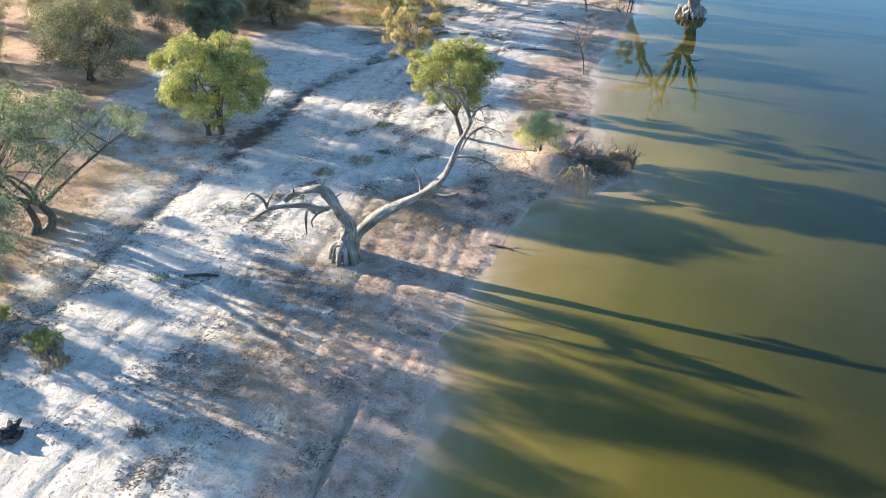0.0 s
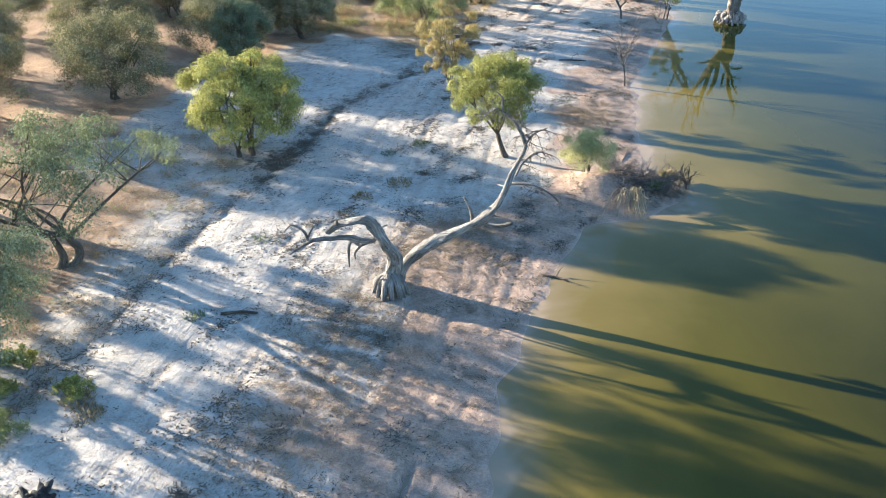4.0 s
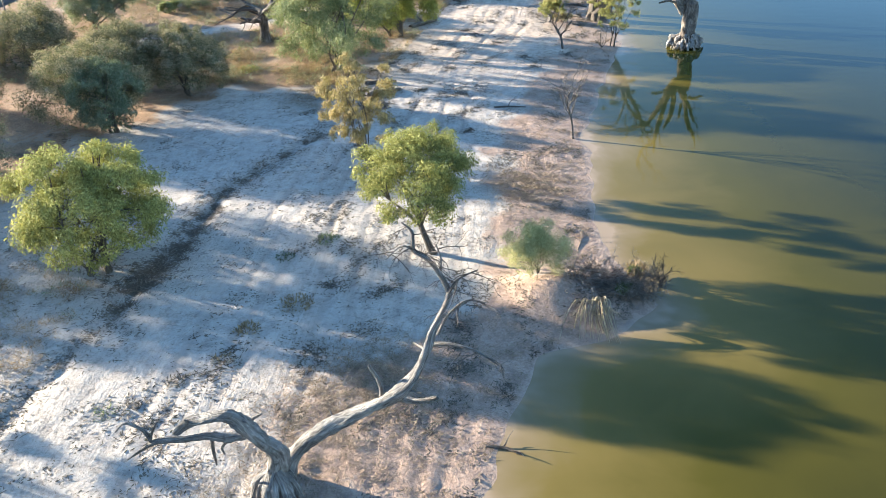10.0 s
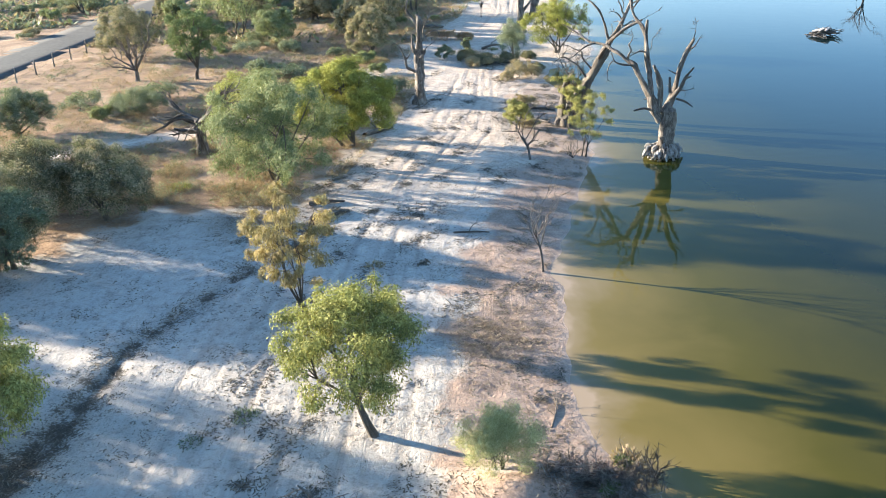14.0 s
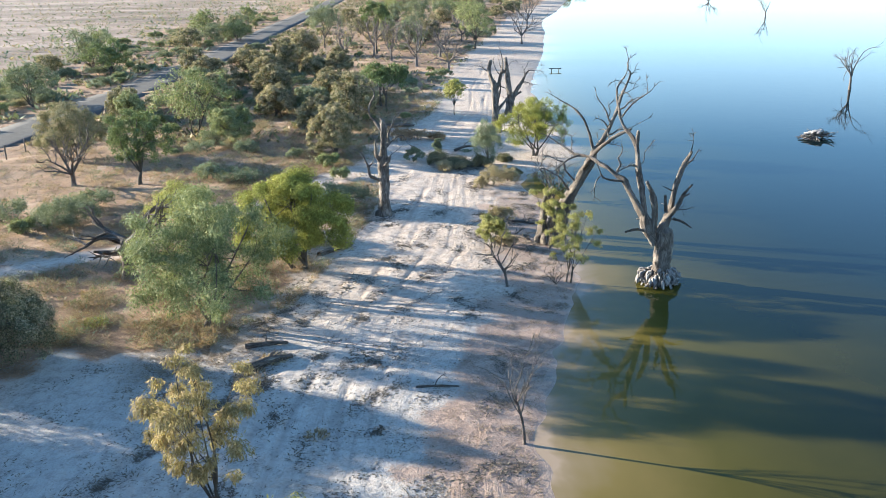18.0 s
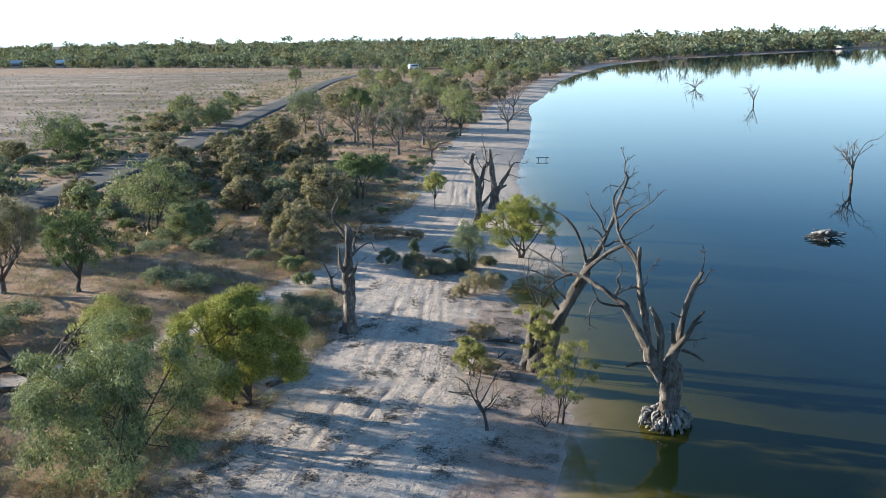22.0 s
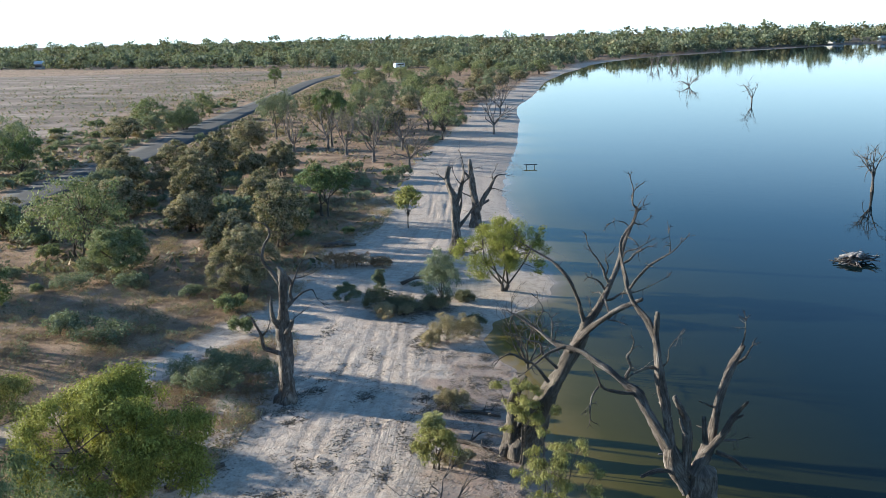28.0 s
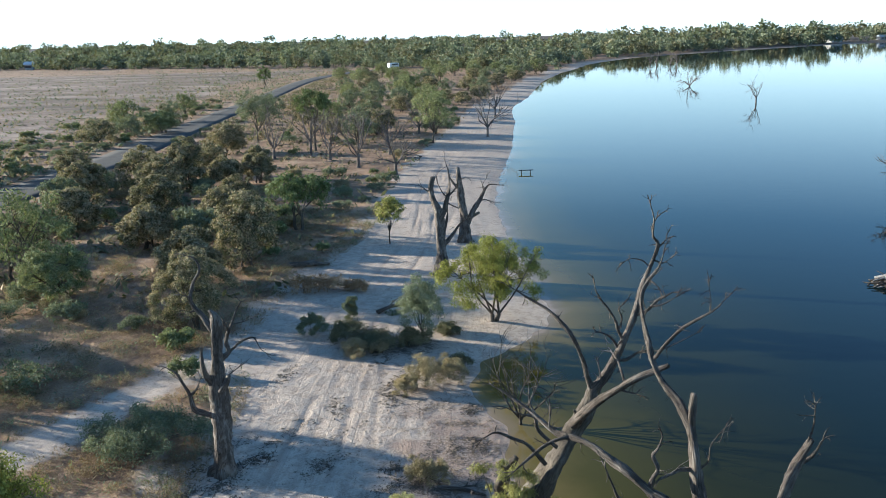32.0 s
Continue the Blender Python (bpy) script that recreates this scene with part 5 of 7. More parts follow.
# ---- living trees ----
leafy_tree("round_tree", -16.9, -10.6, 4.5, 5.0, 0.5, LEAF_YELLOW, "round leafy tree with dense yellow-green drooping foliage on the flat", 11, 210, 62, (0.2, 0.05), 0.56, 0.12, 3, shell=0.45, lumpy=0.06)
leafy_tree("umbrella_tree", -6.14, -8.8, 4.35, 4.4, 1.7, LEAF_YELLOW, "umbrella-shaped tree with bright yellow-green leaves on a leaning trunk", 12, 150, 64, (0.17, 0.045), 0.48, 0.11, 1, (-0.7, 0.1), shell=0.45, lumpy=0.12)
leafy_tree("gold_tree", -9.3, -2.3, 4.9, 3.7, 0.9, LEAF_GOLD, "sparse tree with golden drooping leaves and bare branches", 13, 100, 34, (0.22, 0.04), 0.4, 0.06, 3, (-0.5, 0.3), shell=0.2, lumpy=0.3, droop=1.2)
leafy_tree("grey_green_tree", -13.0, 10.4, 5.5, 6.3, 0.5, LEAF_FRESH, "broad grey-green feathery tree beside the sandy track", 14, 200, 72, (0.2, 0.05), 0.6, 0.13, 2, (-0.2, 0), lumpy=0.34)
leafy_tree("round_tree", -10.6, 16.9, 4.9, 5.4, 0.4, LEAF_SUNNY, "round yellow-green leafy tree at the edge of the track", 15, 230, 84, (0.18, 0.05), 0.56, 0.12, 3, lumpy=0.12)
BUSHES = [(-25.2, -5.6, 4.4, 5.8), (-22.6, 2.2, 3.9, 5.4), (-19.6, 6.4, 3.5, 4.4), (-22.8, 6.2, 3.7, 4.8), (-21.3, 1.0, 3.6, 3.4), (-29.5, 1.5, 4.2, 5.4), (-29, 9.5, 3.8, 5.0),
          (-31.6, 40.5, 4.1, 5.4), (-12.2, 40.2, 4.0, 3.9), (-12.0, 51.4, 4.5, 4.4), (-19.5, 56.2, 2.9, 3.5), (-31.2, 75, 3.5, 3.9), (-27.5, 80, 4.2, 4.6),
          (-23.4, 79.4, 5.0, 3.6), (-25.8, 106, 3.5, 4.8), (-20.2, 81, 2.8, 3.5), (-17.5, 82.6, 3.5, 3.6), (-15, 60, 3.6, 4.2), (-22, 66, 3.4, 4.2), (-27, 63, 3.3, 4),
          (-29.8, 19, 2.8, 4.2), (-33.5, 11, 3.4, 4.6), (-14.5, 48, 3.2, 3.6), (-34.5, -2.5, 4.4, 6.0), (-38, 4.5, 4.2, 6.0), (-30.5, -8.5, 4.4, 5.4), (-37, 13, 3.8, 5.4)]
for k, (x, y, h, w) in enumerate(BUSHES):
    near_by = y < 20
    pale = k in (4, 20)
    leafy_tree("dense_bush", x, y, h, w, 0.1, LEAF_GREY if pale else LEAF_OLIVE, "dense rounded olive bush with brown seed heads and coloured-in sunlit tops on the scrub" if not pale else "dense pale grey-green bush on the scrub",
               30 + k, 190 if near_by else 120, 48 if near_by else 64, (0.12, 0.06) if near_by else (0.14, 0.07), 0.44, 0.09, 3, droop=0.0, shell=0.6, lumpy=0.14,
               tips=None if pale else SEED_BROWN, tip_share=0.8 if k % 3 else 0.5, category="bush", group="dense olive bushes")
thicket = [bpy.data.objects["dense_bush.009"], bpy.data.objects["dense_bush.010"], bpy.data.objects["dense_bush.012"]]
rng = np.random.RandomState(61)
placed = [(x, y) for x, y, _, _ in BUSHES]
while len(placed) < len(BUSHES) + 8:
    x, y = rng.uniform(-35, -10), rng.uniform(52, 92)
    if x > -11 - 0.12 * abs(y - 46) or any(math.hypot(x - a, y - b) < 3.0 for a, b in placed) or (y < 60 and -16 < x):
        continue
    placed.append((x, y))
    s = rng.uniform(0.6, 0.95)
    ob = copy_thing(thicket[len(placed) % 3], pose(x, y, height_at(x, y) - 0.05, 0, 0, rng.uniform(0, 360)))
    ob.scale = (s, s, s)
GREENS = [(-23.5, 32.3, 5.0, 4.4, 1.3), (-24.8, 49, 5.6, 6.8, 0.6), (-16.5, 57, 2.8, 3.4, 0.3), (-10.4, 62, 4.3, 4.8, 1.6), (-32.4, 55.2, 2.8, 3.2, 0.2), (-51, 91.5, 6.0, 6.8, 0.9),
          (-47, 88, 4.6, 5.5, 0.6), (-41.6, 131.5, 3.7, 6.0, 0.1), (-24.3, 116.5, 6.9, 6.4, 2.4), (-48.3, 245, 6.2, 5.0, 2.0), (-0.8, 114, 6.8, 5.7, 2.2), (-46, 64, 4.6, 5.5, 0.7),
          (-15.2, 106, 7.6, 5.0, 4.4), (-20.5, 44.5, 3.2, 4.0, 0.4), (-30, 68, 3.2, 4, 0.3)]
for k, (x, y, h, w, b) in enumerate(GREENS):
    leafy_tree("green_tree", x, y, h, w, b, (LEAF_GREEN, LEAF_FRESH, LEAF_GREY)[k % 3], "medium green leafy tree in the dry scrub", 60 + k, 120, 44, (0.2, 0.07), 0.56, 0.12, 1 + k % 2, group="scrub trees")
leafy_tree("small_tree", -3.6, 57.6, 3.4, 2.2, 1.4, LEAF_YELLOW, "small bright green sapling tree standing on the beach", 80, 50, 40, (0.18, 0.06), 0.36, 0.05)
leafy_tree("shore_tree", 2.3, 41.3, 4.2, 4.8, 0.7, LEAF_SUNNY, "spreading yellow-green tree at the water's edge", 81, 170, 50, (0.18, 0.055), 0.5, 0.12, 2, (0.3, 0))
leafy_tree("grey_green_shrub", -1.2, 38.6, 3.0, 2.7, 0.4, LEAF_GREY, "grey-green shrub on the beach beside the track", 82, 80, 44, (0.16, 0.05), 0.4, 0.06, 2)
leafy_tree("low_bush", -17.9, 22.3, 2.6, 4.6, 0.2, LEAF_YELLOW, "low spreading green bush in the scrub", 83, 110, 46, (0.18, 0.06), 0.48, 0.06, 3)
leafy_tree("saltbush", -10.3, 27.3, 1.5, 4.2, 0.0, LEAF_GREY, "low dark saltbush beside the dead trunk", 84, 90, 60, (0.13, 0.05), 0.4, 0.04, 3, droop=0, category="bush")
leafy_tree("saltbush", -24.6, 23.4, 1.6, 4.2, 0.0, LEAF_GREY, "low grey-green saltbush in the scrub", 85, 90, 56, (0.14, 0.05), 0.42, 0.04, 3, droop=0, category="bush")
leafy_tree("point_bush", -2.75, -10.6, 1.8, 2.2, 0.0, LEAF_PALE, "pale grey-green feathery bush on the little point", 86, 80, 90, (0.15, 0.016), 0.34, 0.03, 5, droop=-0.6, category="bush")
leafy_tree("sparse_tree", -19.6, -20.6, 5.4, 6.8, 1.7, LEAF_GREY, "sparse grey-green gum spreading low over dry grass", 87, 120, 44, (0.18, 0.045), 0.5, 0.15, 2, (0.4, 0), shell=0.25, lumpy=0.3)
leafy_tree("edge_tree", -18.9, -25.6, 4.4, 5.4, 0.6, LEAF_GREY, "grey-green leafy gum at the edge of the flat", 88, 150, 50, (0.17, 0.045), 0.42, 0.12, 2, lumpy=0.2)
leafy_tree("young_tree", 1.95, 15.4, 3.7, 2.1, 0.9, LEAF_WILLOW, "slender weeping young tree with pale yellow-green leaves at the waterline", 89, 70, 40, (0.15, 0.026), 0.36, 0.045, 2, (0.25, 0.3), shell=0.3, lumpy=0.35, droop=1.3)
leafy_tree("young_tree", 1.5, 20.5, 3.3, 1.7, 1.2, LEAF_WILLOW, "weeping young shoots with yellow-green leaves against the leaning trunk", 79, 55, 40, (0.15, 0.026), 0.33, 0.04, 2, (0.3, 0), shell=0.3, lumpy=0.35, droop=1.3)
leafy_tree("draped_shrub", -1.3, 20.2, 1.9, 1.7, 0.3, LEAF_WILLOW, "drooping yellow-green shrub on the sandy shore", 78, 44, 44, (0.17, 0.035), 0.34, 0.04, 2, droop=1.1, category="shrub")
bare_tree("bare_sapling", -0.9, 1.8, 3.6, 1.5, "thin leafless grey sapling on the shore", 90, 0.045, limbs=8, fork=0.4, lean=(-0.25, 0.1), category="sapling")
bare_tree("bare_sapling", -0.8, 14.8, 2.8, 1.9, "leafless crooked sapling on the sandy shore", 91, 0.06, limbs=6, fork=0.4, lean=(-0.35, 0.2), category="sapling")

BARES = [(-15.2, 102, 7.4, 5.2), (-8.8, 92.5, 7.0, 6.4), (6.6, 121, 6.6, 4.4), (-12.5, 98, 5.5, 4.5), (-4.6, 88, 4.6, 4.0), (9.5, 150, 7.0, 4.5), (-19, 99, 5.5, 4.5), (-27.9, 32.2, 3.6, 3.4), (-3, 125, 5.5, 5), (-6, 103, 5, 4.5)]
for k, (x, y, h, w) in enumerate(BARES):
    bare_tree("bare_tree", x, y, h, w, "leafless grey-brown tree on reddish scrub ground", 500 + 3 * k, 0.15, fork=0.28, limbs=8, depth=3, group="bare scrub trees")
bare_tree("gnarled_dead_tree", -18.1, 15.4, 2.6, 4.6, "twisted dead grey tree with drooping limbs beside the leafy tree", 540, 0.28, DEADWOOD, limbs=6, fork=0.7)
bare_tree("snag", 37.3, 69.9, 4.8, 1.9, "bare drowned snag standing in the lake", 541, 0.13, DEADWOOD, limbs=6, fork=0.35).location.z = -0.2
bare_tree("snag", 60.6, 168, 4.6, 2.8, "bare drowned snag standing in the lake", 542, 0.14, TWIG, limbs=5, fork=0.3).location.z = -0.2
bare_tree("snag", 63.7, 224, 4.2, 5.0, "many-stemmed drowned snag standing in the lake", 543, 0.16, TWIG, limbs=9, fork=0.08).location.z = -0.2
for k, (x, y) in enumerate(((84, 352), (88, 358), (92, 352), (96, 357))):
    bare_tree("snag", x, y, 6.0, 3.0, "far drowned snag standing in the lake", 550 + k, 0.2, TWIG, limbs=6, fork=0.2, group="far snags", depth=2).location.z = -0.2

bare_tree("dead_shrub", 2.7, 29.6, 2.8, 3.2, "dark leafless shrub standing in the shallow inlet", 545, 0.07, BARK, limbs=9, fork=0.12, category="shrub", depth=4).location.z = -0.1
bare_tree("dead_shrub", 1.4, 15.2, 0.9, 1.6, "dark twiggy dead shrub at the waterline", 546, 0.03, BARK, limbs=7, fork=0.1, category="shrub").location.z = 0.0
# trees beyond the open flat, which throw the long shadows across it
SHADE = [(-27.8, -16.6, 5.5, 4.8), (-31, -17.5, 5.5, 5.0), (-34, -21.5, 5.5, 4.0), (-32, -29.5, 7.4, 3.6), (-28, -34, 6.4, 3.6), (-35, -38, 7.4, 4)]
for k, (x, y, h, w) in enumerate(SHADE):
    leafy_tree("tall_tree", x, y, h, w, 1.4 if h < 6 else 2.6, LEAF_GREY, "tall sparse grey-green gum behind the flat", 120 + k, 44, 34, (0.22, 0.07), 0.55, 0.15, 2, shell=0.25, lumpy=0.4, group="tall gums")


# ---- heaps, logs and tufts ----
def tuft(name, x, y, w, h, mat, label, seed, blades=160, size=0.2, category="grass tuft", group="", stems=0):
    rng = np.random.RandomState(seed)
    root = tagged(standing(name, x, y, 0.02), label, category, group)
    n = blades
    a, r = rng.uniform(0, 6.28, n), w / 2 * np.sqrt(rng.uniform(0, 1, n))
    base = np.stack([r * np.cos(a), r * np.sin(a), np.zeros(n)], 1)
    way = np.stack([np.cos(a) * 0.5, np.sin(a) * 0.5, np.full(n, 0.9)], 1) + rng.normal(0, 0.4, (n, 3))
    way[:, 2] = np.abs(way[:, 2])
    way /= np.linalg.norm(way, axis=1)[:, None]
    side = np.cross(way, rng.normal(0, 1, (n, 3)))
    side /= np.linalg.norm(side, axis=1)[:, None]
    L = (h * rng.uniform(0.5, 1.2, n) * (1.15 - r / w))[:, None]
    Wd = size * 0.18
    V = np.stack([base - side * Wd / 2, base + side * Wd / 2, base + way * L * 0.6 + side * Wd / 2, base + way * L, base + way * L * 0.6 - side * Wd / 2], 1)
    V = V[:, [0, 1, 2, 4, 3]]
    F = np.arange(5 * n).reshape(-1, 5)
    quads = F[:, [0, 1, 2, 3]]
    tagged(mesh_object("foliage", V.reshape(-1, 3), np.concatenate([quads]), mat, root, smooth=False), kind="stuff")
    if stems:
        t = Tubes(seed)
        for _ in range(stems):
            b = rng.uniform(0, 6.28)
            t.twigs((0.2 * w * math.cos(b), 0.2 * w * math.sin(b), 0), (math.cos(b), math.sin(b), 0.8), h * 1.1, 0.012, 3, 2, 0.6, 4, 0.1)
        tagged(t.link("twig_spray", TWIG, root), kind="stuff")
    return root


def log(name, x, y, length, r, heading, label, seed, mat=None, lift=0.0, forks=1):
    t = Tubes(seed)
    root = tagged(standing(name, x, y, 0.0), label, "log")
    c, s = math.cos(radians(heading)), math.sin(radians(heading))
    line = t.add([(-c * length / 2, -s * length / 2, r * 0.6), (0.04, 0.06, r * 0.8 + lift), (c * length / 2, s * length / 2, r * 0.5 + lift)], [r, r * 0.85, r * 0.5], 9, 6, 0.12)
    t.link("stem", mat or DEADWOOD, root)
    for k in range(forks):
        f = Tubes(seed + 7 + k)
        at = line[int(len(line) * (0.45 + 0.2 * k))]
        f.twigs(at, (c * 0.5 - s * (1 - 2 * (k % 2)), s * 0.5 + c * (1 - 2 * (k % 2)), 0.4), length * 0.4, r * 0.45, 2, 1, 0.5, 6)
        f.link("side_branch", mat or DEADWOOD, root)
    return root


for k, (x, y, w, h, m) in enumerate(((-11.2, -13.5, 0.75, 0.28, DRY_GRASS), (-10.1, -12.0, 1.1, 0.22, DRY_GRASS), (-9.9, -8.0, 0.9, 0.25, LEAF_GREY), (-11.1, -9.2, 0.7, 0.15, LEAF_GREY), (-14.3, -22.3, 0.6, 0.28, LEAF_GREY),
                                     (-11.5, -14.9, 0.8, 0.14, DRY_GRASS), (-13.9, -17.3, 0.8, 0.14, LEAF_GREY), (-7.4, 2.0, 0.8, 0.25, DRY_GRASS), (-10.4, 6.0, 1.2, 0.35, DRY_GRASS), (-9.8, 7.2, 1.0, 0.35, DRY_GRASS),
                                     (-15.7, -26.5, 0.9, 0.3, DRY_GRASS), (-15.2, -27.0, 0.9, 0.3, DRY_GRASS), 
                                     (-2.6, 42.4, 0.9, 0.3, LEAF_GREY), (-17.7, 10.2, 1.1, 0.35, LEAF_YELLOW))):
    tuft("dry_tuft", x, y, w, h, m, "low tuft of dry brownish stalks on pale silt" if m is DRY_GRASS else "low grey-green tuft on pale silt", 600 + k, int((600 if h > 0.45 else 260) * w * w), 0.16, group="ground tufts", stems=3 if h > 0.5 else 0)
for k, (x, y, w, h) in enumerate(((-15.9, -26.3, 1.0, 0.5), (-18.0, -25.4, 1.0, 0.6), (-17.0, -28.0, 1.6, 0.5), (-17.8, -26.6, 0.9, 0.4))):
    leafy_tree("green_shrublet", x, y, h, w, 0.0, LEAF_YELLOW if k != 2 else LEAF_GREEN, "small bright green shrub at the edge of the flat", 640 + k, 26, 40, (0.1, 0.03), 0.22, 0.015, 3, droop=-0.3, category="shrub")
for k, (x, y, h, w) in enumerate(((-6.3, 39.3, 1.1, 1.6), (-4.6, 38.8, 0.8, 2.4), (-3.2, 37.6, 0.7, 2.2), (-1.4, 38.0, 0.8, 2.0), (0.2, 39.4, 0.5, 1.4), (0.5, 35, 0.7, 1.6), (-4.7, 41.7, 1.2, 0.9))):
    leafy_tree("marsh_shrub", x, y, h, w, 0.0, LEAF_OLIVE if k not in (0, 6) else LEAF_GREY, "low dark shrub in the damp hollow by the inlet", 650 + k, 40, 46, (0.13, 0.045), 0.32, 0.02, 3, droop=-0.2, category="shrub", group="inlet shrubs")
RUST = leaf_material("rusty_dry_shrub", (0.15, 0.085, 0.046), (0.31, 0.185, 0.103), (0.47, 0.325, 0.205), 0.2)
for k, (x, y, h, w, m) in enumerate(((-7.6, 46.0, 1.0, 2.0, RUST), (-6.3, 46.6, 0.8, 2.2, RUST), (-4.9, 46.4, 0.6, 1.6, RUST), (-0.9, 33.2, 1.3, 2.0, SEED_BROWN), (0.2, 33.9, 1.0, 1.6, SEED_BROWN), (-1.6, 32.6, 0.7, 1.3, SEED_BROWN),
                                     (-4.1, 36.6, 0.7, 1.8, SEED_BROWN), (-3.0, 36.9, 0.6, 1.4, SEED_BROWN), (-0.6, 25.3, 0.8, 1.4, SEED_BROWN), (-1.4, 23.0, 0.9, 1.1, LEAF_PALE), (-0.6, 20.6, 0.6, 1.2, SEED_BROWN))):
    leafy_tree("dry_shrub", x, y, h, w, 0.0, m, "low twiggy dry shrub on the sandy shore", 690 + k, 60, 34, (0.14, 0.028), 0.3, 0.025, 4, droop=-0.5, lumpy=0.35, shell=0.25, category="shrub", group="dry shore shrubs")
log("fallen_branch", -13.0, -21.9, 1.1, 0.06, 12, "short grey fallen branch on the silt", 660, forks=0)
log("fallen_log", -10.3, 8.3, 1.6, 0.12, 15, "dark fallen log at the edge of the track", 661)
log("fallen_log", -9.9, 6.9, 1.8, 0.16, 35, "dark fallen log in a heap of litter", 662)
log("fallen_branch", -3.7, 5.2, 1.5, 0.05, 2, "thin dry branch lying on the beach", 663)
log("fallen_log", -8.2, 51.6, 2.4, 0.2, 8, "dark fallen log across the beach", 664)
log("fallen_branch", -2.7, 42.6, 1.6, 0.12, 20, "curved dead branch lying on the sand", 665, lift=0.2)
log("fallen_log", -9.2, 19.5, 2.2, 0.16, 50, "grey fallen log beside the dead trunk", 666)
log("fallen_log", -0.2, 22.0, 2.0, 0.1, -30, "dark fallen branch below the leaning tree", 667, forks=2)
log("fallen_branch", 0.4, 24.6, 1.6, 0.08, -20, "broken dead branch on the muddy shore", 668, forks=2)
log("fallen_branch", -1.15, -7.6, 1.2, 0.022, 80, "thin dark branch lying at the waterline", 669, TWIG, forks=3)
log("fallen_branch", -3.6, -18.0, 0.9, 0.05, -15, "dark twiggy branch at the waterline", 670, forks=2)

heap = tagged(standing("burnt_stump_heap", -14.8, -29.9, 0.05), "heap of charred stump pieces and twigs on the silt", "debris heap")
rng = np.random.RandomState(5)
CHAR = bark_material("charred_wood", (0.015, 0.013, 0.012), (0.05, 0.045, 0.04), (0.2, 0.19, 0.18), 3.0)
for k in range(16):
    t = Tubes(700 + k)
    a, r = rng.uniform(0, 6.28), rng.uniform(0, 0.35)
    b = rng.uniform(0, 6.28)
    p = np.array((r * math.cos(a), r * math.sin(a), 0.08 + 0.25 * (0.4 - r)))
    t.add([p - (0.2 * math.cos(b), 0.2 * math.sin(b), 0.06), p, p + (0.2 * math.cos(b), 0.2 * math.sin(b), 0.1)], [0.06, 0.08, 0.04], 7, 3, 0.25)
    t.link("charred_piece", CHAR, heap)

# brush on the little point
brush = tagged(standing("brush_heap", -0.6, -10.9, 0.05), "tangled heap of dead grey brush on the point", "brush heap")
for part_of, wood in enumerate((PALEWOOD, TWIG)):
    t = Tubes(1720 + part_of)
    for k in range(80):
        u = rng.uniform(0, 1)
        p = (-1.1 + 2.5 * u + rng.normal(0, 0.12), 0.15 * rng.normal() + 0.15 - 0.2 * u, rng.uniform(-0.1, 0.65) * (1 - 0.5 * u))
        t.twigs(p, (rng.uniform(-0.6, 1), rng.uniform(-0.8, 0.7), rng.uniform(-0.2, 0.35)), rng.uniform(0.35, 0.7), rng.uniform(0.011, 0.019), 5, 2, 0.9, 4, -0.05)
    tagged(t.link("brush_tangle", wood, brush), kind="stuff")
STRAW = bark_material("straw_stalk", (0.26, 0.19, 0.11), (0.42, 0.33, 0.2), (0.58, 0.48, 0.32), 3.0)
straw = tagged(standing("straw_bundle", -0.95, -12.5, 0.0), "bundle of pale bent dead stalks hanging into the water", "dead stalks")
for k in range(34):
    t = Tubes(790 + k)
    s, e1 = rng.normal(0, 0.3), rng.normal(0, 0.16, 3)
    reach = rng.uniform(0.5, 1.15)
    line = t.add([(s * 0.4, 0.35, 0.35), (s * 0.7 + e1[0] * 0.5, 0.1, 0.55 + 0.5 * abs(e1[2])), (s * 1.0 + e1[0], -0.4 * reach, 0.3 + 0.3 * e1[1]), (s * 1.3 + 1.6 * e1[0] + 0.12, -0.85 * reach, -0.2)], [0.016, 0.014, 0.011, 0.005], 5, 4, 0.05)
    t.twigs(line[len(line) // 2], (s + e1[0], -0.6, -0.3), 0.4, 0.008, 2, 1, 0.6, 4, -0.1)
    t.link("stalk", STRAW, straw)
tuft("dry_reeds", 0.55, -9.9, 0.8, 0.5, DRY_GRASS, "pale dry reeds beside the brush heap", 680, 200, 0.16, category="reeds").location.z = 0.25
bare_tree("dead_shrub", 1.2, -10.4, 1.2, 1.2, "small dead shrub standing in the shallows", 681, 0.05, TWIG, limbs=6, fork=0.3, category="shrub").location.z = -0.15
for k, (x, y) in enumerate(((0.45, -10.0), (-0.1, -11.2))):
    leafy_tree("green_shrublet", x, y, 0.5, 0.5, 0.1, LEAF_GREEN, "small green shrub growing in the brush heap", 682 + k, 10, 40, (0.09, 0.03), 0.2, 0.012, 2, droop=-0.3, category="shrub")

